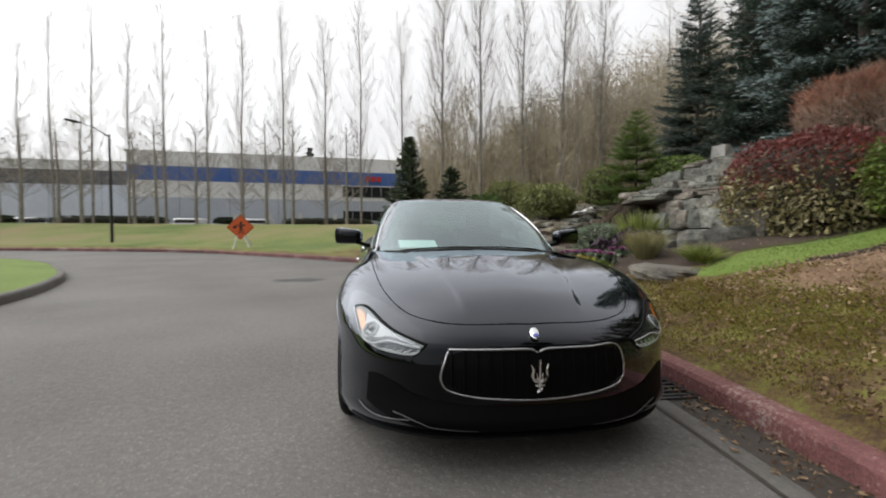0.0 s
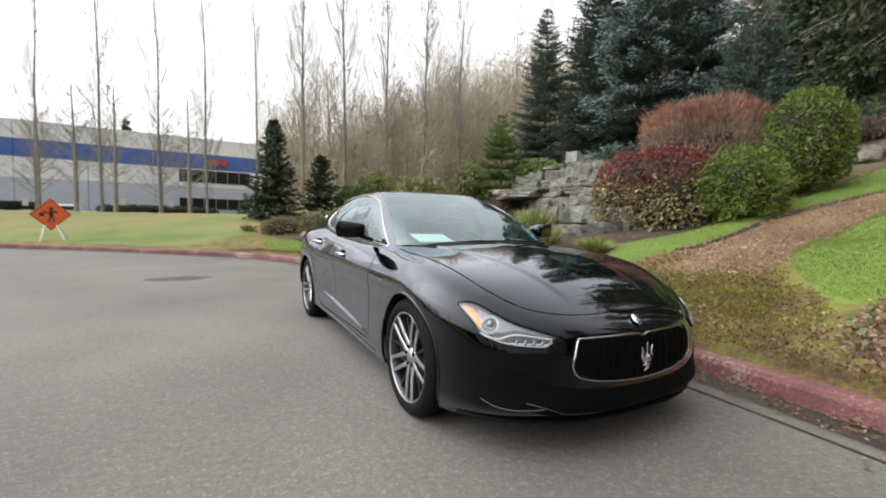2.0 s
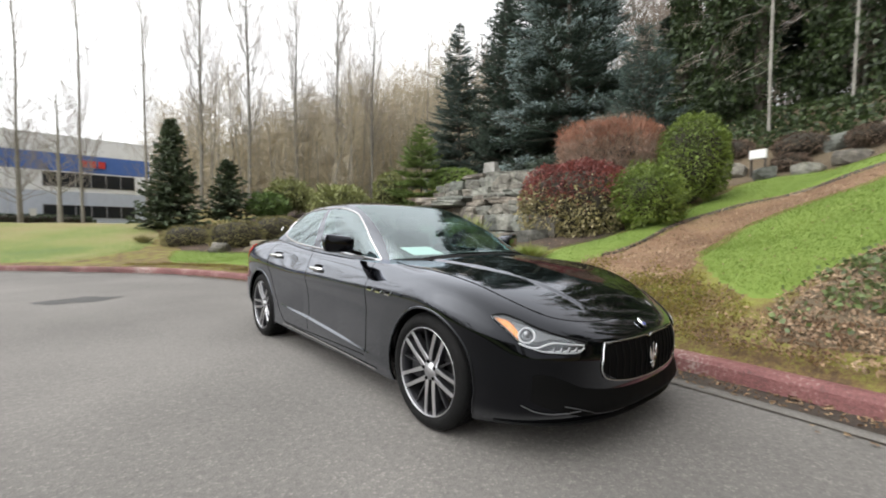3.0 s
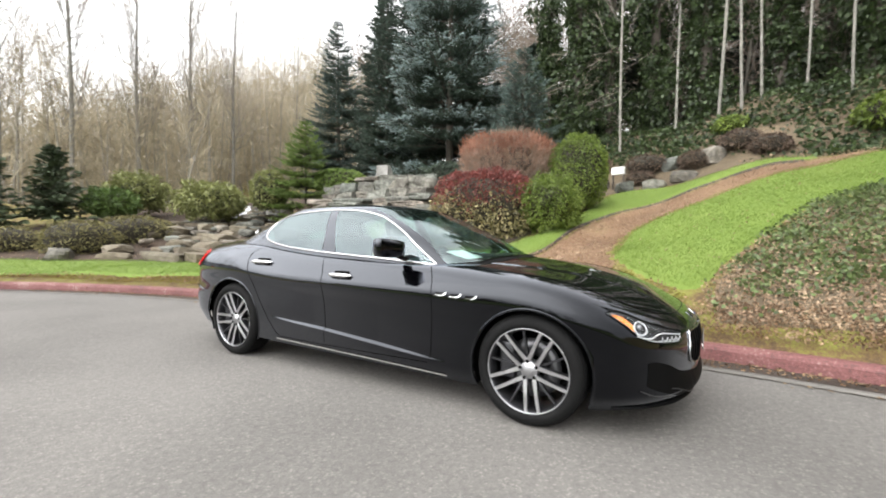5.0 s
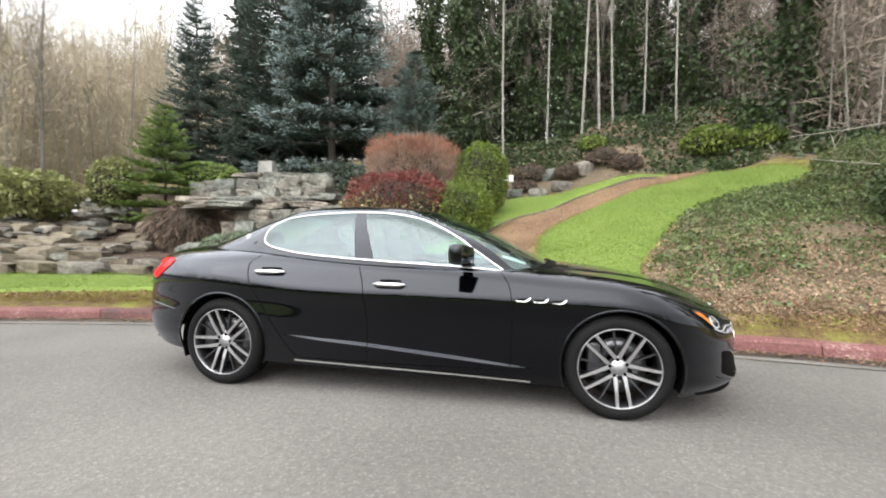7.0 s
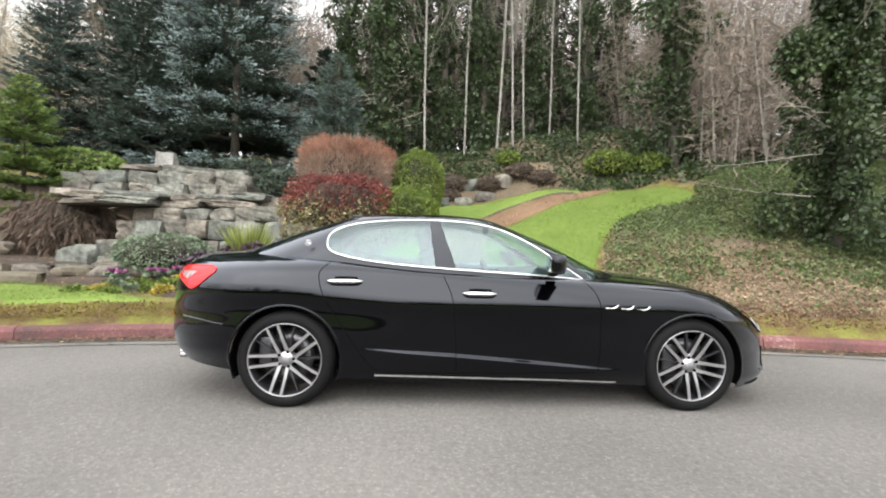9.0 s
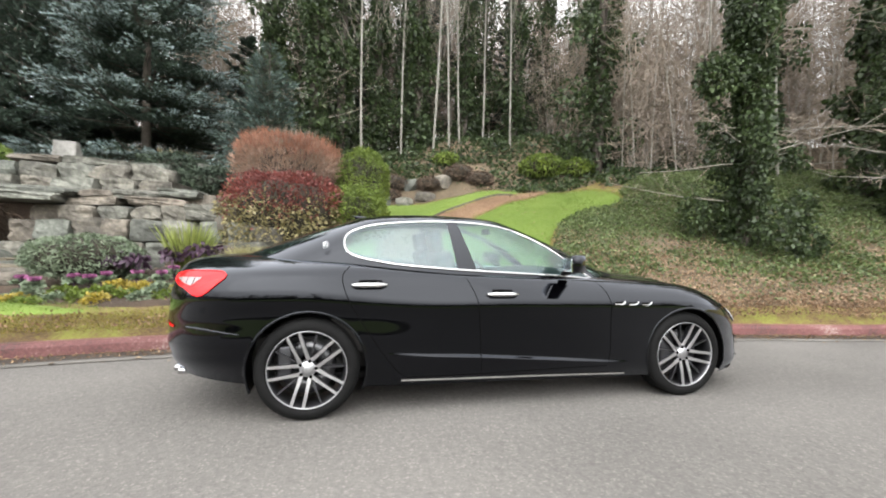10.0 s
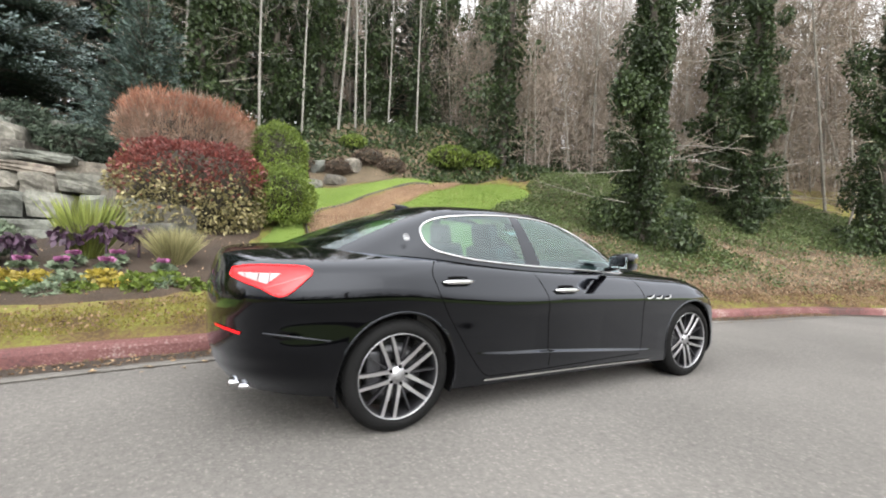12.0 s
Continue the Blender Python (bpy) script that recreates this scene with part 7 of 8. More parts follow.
# ---- flower bed and grass tufts ----
PURPLE = material("purple_cabbage_leaf", [(0.20, 0.05, 0.13), (0.36, 0.13, 0.27), (0.50, 0.28, 0.42)], 0.6, 8, 3, 0, vary=0.3, through=0.2)
GREY_GREEN = material("grey_green_leaf", [(0.09, 0.13, 0.08), (0.15, 0.19, 0.12), (0.21, 0.25, 0.17)], 0.6, 6, 2, 0, vary=0.3, through=0.2)
DARK_KALE = material("dark_purple_kale", [(0.02, 0.01, 0.02), (0.045, 0.02, 0.04), (0.08, 0.04, 0.065)], 0.6, 6, 2, 0, vary=0.4)
YELLOW_LEAF = material("yellow_foliage", [(0.20, 0.16, 0.02), (0.33, 0.26, 0.04), (0.42, 0.34, 0.10)], 0.6, 8, 3, 0, vary=0.4, through=0.25)
PALE_GRASS = material("tan_ornamental_grass", [(0.16, 0.15, 0.06), (0.26, 0.24, 0.11), (0.34, 0.31, 0.17)], 0.8, 5, 1, 0, vary=0.4)
SWORD = material("sword_leaf_green", [(0.10, 0.13, 0.025), (0.19, 0.225, 0.05), (0.30, 0.31, 0.10)], 0.55, 5, 1, 0, vary=0.4)


def rosette(name, label, x, y, radius, height, heart, outer, seed, group):
    """An ornamental cabbage: ruffled outer leaves round a coloured heart."""
    r = np.random.default_rng(seed)
    root = thing(name, label, "flower", group, place=pose(x, y, ground(x, y) + 0.02))
    for nm, n, r0, mat, up in (("outer_foliage", 46, 1.0, outer, 0.45), ("heart", 60, 0.62, heart, 0.95)):
        a = r.uniform(0, 2 * np.pi, n)
        way = unit(np.stack([np.cos(a), np.sin(a), np.full(n, up) + r.normal(0, 0.25, n)], 1))
        b = np.stack([np.cos(a), np.sin(a), 0 * a], 1) * (radius * 0.15 * r.random((n, 1))) + np.array([0, 0, height * (0.5 if nm == "outer_foliage" else 0.8)])
        ln = radius * r0 * r.uniform(0.6, 1.1, n)
        piece(nm, blades(nm, b, way, ln, ln * 0.75, mat, 0.2), root)
    piece("stalk", tubes("stalk", [(np.array([[0, 0, -0.05], [0, 0, height]]), np.array([0.02, 0.025]))], DARK_KALE, 6), root)
    return root


def kale(x, y, height, seed):
    r = np.random.default_rng(seed)
    root = thing("purple_kale", "tall dark purple curly kale plant", "plant", "kale plants", place=pose(x, y, ground(x, y)))
    piece("stalk", tubes("stalk", [(np.array([[0, 0, -0.05], [0.02, 0, height * 0.8]]), np.array([0.018, 0.014]))], DARK_KALE, 6), root)
    n = 110
    a, k = r.uniform(0, 2 * np.pi, n), r.uniform(0, 1, n)
    d = 0.18 * np.sqrt(k)
    p = np.stack([np.cos(a) * d, np.sin(a) * d, height * (0.62 + 0.38 * (1 - k * 0.6)) + r.normal(0, 0.04, n)], 1)
    way = unit(r.normal(0, 0.7, (n, 3)) + np.stack([np.cos(a), np.sin(a), -0.4 + 0 * a], 1))
    piece("curly_foliage", blades("curly_foliage", p, way, r.uniform(0.06, 0.14, n), r.uniform(0.05, 0.09, n), DARK_KALE, 0.3), root)


def mound(name, label, x, y, radius, height, mat, n, leaf, seed, group=""):
    r = np.random.default_rng(seed)
    root = thing(name, label, "plant", group, place=pose(x, y, ground(x, y)))
    v = unit(r.normal(size=(n, 3)))
    v[:, 2] = np.abs(v[:, 2])
    p = v * np.array([radius, radius, height]) * r.uniform(0.6, 1.0, (n, 1))
    way = unit(v + r.normal(0, 0.6, (n, 3)))
    piece("foliage", blades("foliage", p, way, leaf * r.uniform(0.6, 1.4, n), leaf * 0.7, mat, 0.2), root)


def tuft(name, label, x, y, height, spread, mat, n, width, seed, bend=0.35):
    """A fountain of narrow leaves."""
    r = np.random.default_rng(seed)
    root = thing(name, label, "grass", "ornamental grasses", place=pose(x, y, ground(x, y) - 0.02))
    a, k = r.uniform(0, 2 * np.pi, n), r.random(n) ** 0.7
    way = unit(np.stack([np.cos(a) * k * spread, np.sin(a) * k * spread, np.full(n, 1.0)], 1) + r.normal(0, 0.08, (n, 3)))
    p = np.stack([np.cos(a), np.sin(a), 0 * a], 1) * (0.10 * k)[:, None]
    piece("foliage", blades("foliage", p, way, height * r.uniform(0.65, 1.15, n), width, mat, bend), root)


for i, (x, y) in enumerate([(3.7, 4.4), (3.9, 3.95), (3.55, 4.0), (3.3, 2.95), (3.75, 4.85), (3.8, 5.3), (3.6, 5.7), (3.85, 3.5), (3.6, 5.0), (3.9, 6.05), (3.45, 3.55)]):
    rosette("ornamental_cabbage", "purple-hearted ornamental cabbage in the flower bed", x, y, 0.155, 0.24, PURPLE, GREY_GREEN, 420 + i, "ornamental cabbages")
for i, (x, y) in enumerate([(4.1, 4.6), (4.25, 4.1), (4.1, 3.65), (4.3, 3.3), (4.2, 5.0)]):
    kale(x, y, 0.44 + 0.05 * (i % 3), 440 + i)
for i, (x, y, mt, nm, lb) in enumerate([(3.25, 4.15, YELLOW_LEAF, "coral_bells", "yellow-leaved bedding plant mound"), (3.2, 3.55, YELLOW_LEAF, "coral_bells", "yellow-leaved bedding plant mound"),
                                        (3.15, 3.85, GREY_GREEN, "bedding_plant", "grey-green low bedding plant"), (3.05, 2.9, BOX_GREEN, "bedding_plant", "fresh green low bedding plant"),
                                        (3.0, 3.2, BOX_GREEN, "bedding_plant", "fresh green low bedding plant"), (3.1, 4.6, BOX_GREEN, "bedding_plant", "fresh green low bedding plant"),
                                        (3.2, 5.1, BOX_GREEN, "bedding_plant", "fresh green low bedding plant"), (3.25, 5.6, GREY_GREEN, "bedding_plant", "grey-green low bedding plant"),
                                        (3.45, 4.55, YELLOW_LEAF, "coral_bells", "yellow-leaved bedding plant mound")]):
    mound(nm, lb, x, y, 0.22, 0.16, mt, 260, 0.07, 450 + i, "bedding plants")
for i in range(13):
    y = 2.62 + 0.27 * i
    mound("bedding_plant", "fresh green low bedding plant", 2.88 + 0.12 * math.sin(i * 2.4) + 0.03 * max(0, y - 4.2), y, 0.17, 0.12, (BOX_GREEN, GREY_GREEN, BOX_GREEN, YELLOW_LEAF)[i % 4], 200, 0.06, 560 + i, "bedding plants")
shrub("silver_shrub", "grey-green low shrub behind the flower bed", 4.5, 5.5, 0.92, (0.62, 0.85, 0.38), GREY_GREEN, 5200, 0.075, 461, 2.3, 0.35)
tuft("sword_leaf_plant", "fountain of stiff yellow-green sword leaves", 4.45, 3.9, 1.05, 0.45, SWORD, 420, 0.03, 470, 0.16)
tuft("ornamental_grass", "tan tufted ornamental grass", 3.9, 2.85, 0.82, 0.5, PALE_GRASS, 1400, 0.009, 471, 0.3)
tuft("ornamental_grass", "green arching ornamental grass tuft", 4.15, 1.8, 0.56, 0.9, SWORD, 520, 0.014, 472, 0.4)
tuft("ornamental_grass", "tan tufted grass on the bank", -0.6, 16.2, 0.6, 0.9, PALE_GRASS, 300, 0.02, 473, 0.4)


def dry_mound():
    """The brown tangle of dead fronds beside the fall."""
    r = np.random.default_rng(480)
    root = thing("dead_fern_mound", "brown tangle of dead fern fronds beside the waterfall", "plant", place=pose(8.6, 10.6, 1.35))
    p, out = shell(r, 5000, (1.0, 1.3, 1.0), 2.2, 0.4, -0.8, 1.0, 0.2)
    piece("inner_core", core_mesh((1.0, 1.3, 1.0), 2.2, 4.0, 0.8), root)
    twiggy(root, p, out * 0.4 + np.array([0, 0, -0.7]), r, material("dead_fronds", [(0.05, 0.034, 0.024), (0.10, 0.07, 0.05), (0.17, 0.125, 0.09)], 0.9, 5, 1, 0, vary=0.3), 0.35, 0.03, "frond_cover", 0.2)


DORMANT = material("dormant_twigs", [(0.045, 0.03, 0.022), (0.085, 0.058, 0.04), (0.14, 0.098, 0.068)], 0.9, 5, 0.8, 0, vary=0.4)
dry_mound()
for i, (x, y, s) in enumerate([(12.9, -2.0, 0.6), (13.0, -3.2, 0.7), (12.6, -0.4, 0.5), (13.4, -0.5, 0.8), (12.4, -3.9, 0.6), (13.6, 1.3, 0.7)]):
    shrub("dry_shrub", "low reddish-brown dormant shrub among the stones", x, y, ground(x, y) + 0.2 * s, (s, s * 0.9, 0.4 * s + 0.1), DORMANT, 1900, 0.11, 490 + i, 2.1, 0.25, group="dormant shrubs")

DARK_JUNIPER = material("dark_juniper_needles", [(0.010, 0.02, 0.012), (0.024, 0.039, 0.021), (0.045, 0.064, 0.035)], 0.7, 5, 0.8, 0, vary=0.3)
shrub("dark_juniper", "dark green spreading juniper above the rock wall", 10.6, 5.1, 2.95, (1.0, 1.1, 0.55), DARK_JUNIPER, 7000, 0.13, 511, 2.0, 0.3, ripple=0.35, depth=0.4, core=0.7, group="dark junipers")
shrub("dark_juniper", "dark green spreading juniper above the rock wall", 11.6, 6.6, 3.45, (1.1, 1.0, 0.6), DARK_JUNIPER, 6000, 0.14, 512, 2.0, 0.3, ripple=0.35, depth=0.4, core=0.7, group="dark junipers")

# ---- warehouse, road sign, street lamp, parked cars ----
WALL_WHITE = material("warehouse_white_panel", [(0.68, 0.69, 0.70), (0.75, 0.76, 0.77), (0.80, 0.81, 0.82)], 0.85, 3, 0.2, 0.1)
WALL_GREY = material("warehouse_blue_grey_panel", [(0.40, 0.445, 0.515), (0.47, 0.515, 0.59), (0.52, 0.56, 0.635)], 0.85, 3, 0.2, 0.1)
WALL_BLUE = material("warehouse_blue_band", [(0.05, 0.11, 0.32), (0.065, 0.14, 0.40), (0.08, 0.16, 0.44)], 0.8, 3, 0.2, 0.1)
WALL_DARK = material("wing_dark_band", [(0.08, 0.085, 0.095), (0.11, 0.115, 0.125)], 0.85, 3, 0.2, 0.1)
WINDOW_DARK = plain("dark_office_glass", (0.02, 0.022, 0.025), 0.08)
FRAME_GREY = plain("window_frame_grey", (0.25, 0.25, 0.26), 0.5, 0.5)
SIGN_RED = plain("red_sign_letters", (0.5, 0.03, 0.025), 0.5)
SIGN_ORANGE = material("orange_work_sign", [(0.60, 0.10, 0.02), (0.68, 0.125, 0.03)], 0.6, 10, 2, 0)
SIGN_BLACK = plain("sign_black", (0.012, 0.012, 0.012), 0.6)
POST_WHITE = plain("white_post_paint", (0.62, 0.62, 0.6), 0.6)
POLE_DARK = plain("dark_bronze_pole", (0.03, 0.028, 0.026), 0.5, 0.4)
HEDGE = material("dark_hedge_leaves", [(0.02, 0.035, 0.015), (0.045, 0.065, 0.03)], 0.7, 8, 1, 0, vary=0.4)


def facade_piece(parent, name, x0, x1, z0, z1, mat, proud, label="", depth=0.2):
    bm = bmesh.new()
    boxed(bm, (x1 - x0, depth, z1 - z0), ((x0 + x1) / 2, -proud + depth / 2, (z0 + z1) / 2))
    return part(name, bm, mat, parent, label)


def build_warehouse():
    b = thing("warehouse", "long white warehouse with a blue band and office windows", "building", place=pose(-22.9, 37.8, 0, 0, 0, 5.0))
    length = 25.2
    bm = bmesh.new()
    boxed(bm, (length, 30, 7.9), (length / 2, 15.3, 3.95))
    part("wall", bm, WALL_WHITE, b)
    bm = bmesh.new()
    boxed(bm, (length + 0.3, 30.2, 0.18), (length / 2, 15.2, 8.0))
    part("roof", bm, WALL_WHITE, b)
    panels = 6
    for i in range(panels):
        x0, x1 = length * i / panels + 0.02, length * (i + 1) / panels - 0.02
        facade_piece(b, "white_panel", x0, x1, 6.75, 7.95, WALL_WHITE, -0.10)
        facade_piece(b, "blue_panel", x0, x1, 5.45, 6.74, WALL_BLUE, -0.09, "blue painted band")
        facade_piece(b, "white_panel", x0, x1, 3.95, 5.44, WALL_WHITE, -0.10)
        facade_piece(b, "grey_panel", x0, x1, 0.3, 3.94, WALL_GREY, -0.09, "blue-grey lower wall")
    for z0, z1 in ((4.28, 5.36), (2.0, 2.95)):
        for i in range(6):
            x0 = 18.6 + i * 0.93
            win = facade_piece(b, "window", x0, x0 + 0.91, z0, z1, FRAME_GREY, -0.06)
            facade_piece(win, "pane", x0 + 0.03, x0 + 0.88, z0 + 0.04, z1 - 0.04, WINDOW_DARK, -0.045)
    for i, (w, h) in enumerate(((0.42, 0.5), (0.42, 0.5), (0.42, 0.5))):
        facade_piece(b, "sign_letter", 20.75 + i * 0.55, 20.75 + i * 0.55 + w, 5.85, 5.85 + h, SIGN_RED, 0.05, "red raised sign bar", 0.1)
    for x in (9.5, 14.2, 20.0):
        bm = bmesh.new()
        boxed(bm, (1.2, 1.4, 0.6), (x, 4.0, 8.3), None, 0.04)
        part("roof_unit", bm, WALL_DARK, b)
    wing = thing("warehouse_wing", "grey warehouse wing with a dark band", "building", place=pose(-60, 42.0, 0, 0, 0, 1.0))
    bm = bmesh.new()
    boxed(bm, (37, 26, 7.6), (18.5, 13.3, 3.8))
    part("wall", bm, WALL_GREY, wing)
    for i in range(8):
        x0, x1 = 37 * i / 8 + 0.02, 37 * (i + 1) / 8 - 0.02
        facade_piece(wing, "white_panel", x0, x1, 6.75, 7.7, WALL_WHITE, -0.10)
        facade_piece(wing, "dark_panel", x0, x1, 5.35, 6.74, WALL_DARK, -0.09, "dark band")
        facade_piece(wing, "grey_panel", x0, x1, 0.3, 5.34, WALL_GREY, -0.10)


def build_road_sign():
    """Orange diamond with a flagger symbol on a folding stand."""
    x, y = -7.3, 17.6
    s = thing("road_work_sign", "orange diamond road-work sign on a white folding stand", "road sign", place=pose(x, y, 0.0, 0, 0, 10))
    bm = bmesh.new()
    boxed(bm, (0.86, 0.012, 0.86), (0, 0, 1.21), Matrix.Rotation(math.pi / 4, 4, "Y"), 0.003)
    panel = part("sign_panel", bm, SIGN_ORANGE, s)
    bm = bmesh.new()
    for a in range(4):
        t = Matrix.Rotation(math.pi / 4 + a * math.pi / 2, 4, "Y")
        boxed(bm, (0.80, 0.006, 0.014), Vector((0, -0.009, 1.21)) + t @ Vector((0, 0, 0.40)), t)
    part("sign_border", bm, SIGN_BLACK, panel)
    bm = bmesh.new()
    boxed(bm, (0.11, 0.006, 0.24), (0.02, -0.01, 1.23))
    boxed(bm, (0.26, 0.006, 0.06), (0.08, -0.01, 1.32), Matrix.Rotation(0.25, 4, "Y"))
    boxed(bm, (0.26, 0.006, 0.05), (-0.09, -0.01, 1.27), Matrix.Rotation(0.5, 4, "Y"))
    boxed(bm, (0.15, 0.006, 0.13), (-0.25, -0.01, 1.21))
    boxed(bm, (0.05, 0.006, 0.24), (-0.03, -0.01, 1.02), Matrix.Rotation(0.2, 4, "Y"))
    boxed(bm, (0.05, 0.006, 0.24), (0.08, -0.01, 1.02), Matrix.Rotation(-0.2, 4, "Y"))
    made = bmesh.ops.create_cone(bm, segments=20, radius1=0.055, radius2=0.055, depth=0.006, cap_ends=True)["verts"]
    bmesh.ops.transform(bm, matrix=Matrix.Translation((0.02, -0.01, 1.43)) @ Matrix.Rotation(math.pi / 2, 4, "X"), verts=made)
    part("symbol", bm, SIGN_BLACK, panel)
    g = ground(x, y)
    for x0, x1, yy in ((-0.18, -0.34, 0.28), (0.18, 0.52, 0.28), (-0.15, -0.3, -0.28), (0.15, 0.42, -0.28)):
        piece("leg", tubes("leg", [(np.array([[x0, 0.02, 0.82], [x1, yy, g - 0.02]]), np.array([0.03, 0.03]))], POST_WHITE, 6), s)


def build_street_lamp():
    x, y = -15.1, 21.6
    s = thing("street_lamp", "dark bronze street lamp with a long arm", "street lamp", place=pose(x, y, ground(x, y) - 0.05))
    piece("pole", tubes("pole", [(np.array([[0, 0, 0], [0, 0, 3], [0, 0, 5.9]]), np.array([0.085, 0.07, 0.055]))], POLE_DARK, 10), s)
    piece("arm", tubes("arm", [(np.array([[0, 0, 5.75], [-0.8, 0.1, 6.25], [-1.7, 0.2, 6.55]]), np.array([0.04, 0.035, 0.03]))], POLE_DARK, 8), s)
    bm = bmesh.new()
    boxed(bm, (0.62, 0.26, 0.14), (-1.9, 0.2, 6.58), Matrix.Rotation(0.2, 4, "Y"), 0.05)
    part("lamp_head", bm, POLE_DARK, s, "", True)


def far_car(x, y, turn, mat, label):
    """A parked car, mostly hidden by the bank."""
    s = thing("parked_car", label, "car", "cars by the warehouse", place=pose(x, y, 0.62, 0, 0, turn))
    bm = bmesh.new()
    boxed(bm, (1.78, 4.4, 0.62), (0, 0, 0.62), None, 0.14)
    part("body", bm, mat, s, "", True)
    bm = bmesh.new()
    boxed(bm, (1.5, 2.3, 0.52), (0, 0.2, 1.12), None, 0.2)
    cabin = part("cabin", bm, mat, s, "", True)
    bm = bmesh.new()
    boxed(bm, (1.54, 1.9, 0.28), (0, 0.2, 1.12), None, 0.08)
    part("window_band", bm, WINDOW_DARK, cabin, "", True)
    for wx in (-0.8, 0.8):
        for wy in (-1.35, 1.35):
            v, f = lathe([(-0.1, 0.001), (-0.1, 0.30), (-0.08, 0.32), (0.08, 0.32), (0.1, 0.30), (0.1, 0.001)], 20)
            piece("wheel", mesh_of("wheel", v, f, RUBBER, True), s, "", pose(wx, wy, 0.32))


build_warehouse()
build_road_sign()
build_street_lamp()
WHITE_PAINT, BLACK_PAINT = plain("white_car_paint", (0.65, 0.66, 0.67), 0.25, 0, 0.5), plain("dark_car_paint", (0.02, 0.022, 0.025), 0.2, 0, 0.5)
far_car(-16.3, 35.0, 84, WHITE_PAINT, "white parked car behind the grass bank")
far_car(-10.9, 35.2, 86, WHITE_PAINT, "white parked car behind the grass bank")
far_car(-28.5, 35.6, 80, BLACK_PAINT, "dark parked car behind the grass bank")
for i, (x0, x1, y) in enumerate([(-33, -29.8, 35.2), (-26.5, -18.2, 34.6), (-15.0, -12.6, 36.2), (-9.3, -1.5, 36.4)]):
    r = np.random.default_rng(600 + i)
    h = thing("clipped_hedge", "dark low clipped hedge before the warehouse", "hedge", "warehouse hedges", place=pose((x0 + x1) / 2, y, 1.55))
    radii = ((x1 - x0) / 2, 0.5, 0.5)
    piece("inner_core", core_mesh(radii, 6.0, i, 0.9), h)
    p, out = shell(r, 2600, radii, 6.0, 0.15, -0.95, i, 0.05)
    piece("foliage", blades("foliage", p, unit(out + r.normal(0, 0.7, p.shape)), 0.16, 0.12, HEDGE, 0.1), h)
for i, (x, z) in enumerate([(-12.7, 2.05), (-10.0, 2.15), (-7.5, 2.25), (-4.6, 2.2)]):
    s = thing("parking_sign", "small white parking sign on a thin post", "sign", "parking signs", place=pose(x, 34.2, 0.6))
    piece("post", tubes("post", [(np.array([[0, 0, 0], [0, 0, z - 0.4]]), np.array([0.03, 0.03]))], POLE_DARK, 6), s)
    bm = bmesh.new()
    boxed(bm, (0.32, 0.02, 0.46), (0, -0.03, z - 0.6), None, 0.004)
    part("plate", bm, POST_WHITE, s)

# small fixtures on the slope
def utility_box():
    x, y = 12.1, 0.22
    s = thing("white_sign_box", "small white sign board by the path", "sign", place=pose(x, y, ground(x, y), 0, 0, 75))
    bm = bmesh.new()
    boxed(bm, (0.44, 0.10, 0.25), (0, 0, 0.66), None, 0.02)
    part("board", bm, POST_WHITE, s)
    for px in (-0.18, 0.18):
        bm = bmesh.new()
        boxed(bm, (0.05, 0.05, 0.6), (px, 0, 0.26))
        part("post", bm, DARK_BARK, s)


def path_light(x, y, z0):
    s = thing("garden_spotlight", "small metal garden spotlight on a post", "lamp", place=pose(x, y, z0))
    piece("post", tubes("post", [(np.array([[0, 0, -0.1], [0, 0, 0.64]]), np.array([0.02, 0.02]))], POLE_DARK, 6), s)
    bm = bmesh.new()
    bmesh.ops.create_cone(bm, segments=16, radius1=0.08, radius2=0.05, depth=0.16, cap_ends=True)
    bmesh.ops.transform(bm, matrix=Matrix.Translation((0, 0, 0.66)) @ Matrix.Rotation(1.1, 4, "Y"), verts=bm.verts)
    part("lamp_head", bm, POST_WHITE, s, "", True)


utility_box()
path_light(15.8, 2.72, ground(15.8, 2.72))


def drain_grate():
    s = thing("drain_grate", "iron storm-drain grate in the gutter", "drain", place=pose(1.27, -1.30, 0.0))
    bm = bmesh.new()
    for x, y, sx, sy in ((-0.19, 0, 0.03, 0.62), (0.16, 0, 0.03, 0.62), (-0.015, -0.30, 0.38, 0.03), (-0.015, 0.30, 0.38, 0.03)):
        boxed(bm, (sx, sy, 0.014), (x, y, 0.012))
    part("grate_frame", bm, GREY_ALLOY, s)
    bm = bmesh.new()
    boxed(bm, (0.34, 0.6, 0.002), (-0.015, 0, 0.0095))
    part("pit", bm, GAP, s)
    for i in range(8):
        bm = bmesh.new()
        boxed(bm, (0.32, 0.028, 0.012), (-0.015, -0.25 + i * 0.071, 0.0135))
        part("grate_bar", bm, GREY_ALLOY, s)


drain_grate()

# ---- grass, ivy and fallen leaves ----
def sow(poly, n, r, pick=None):
    """n random places on the land inside an outline."""
    poly = spline(list(poly) + [poly[0]], 0.2)
    lo, hi = poly.min(0), poly.max(0)
    p = r.uniform(lo, hi, (int(n * 2.6), 2))
    p = p[inside(p[:, 0], p[:, 1], poly)][:n]
    if pick is not None:
        p = p[pick(p[:, 0], p[:, 1])]
    z = land(p[:, 0], p[:, 1]) + lumps(np.stack([p[:, 0], p[:, 1], 0 * p[:, 0]], 1), 0.8, 0.05)
    return np.column_stack([p, z + 0.035])


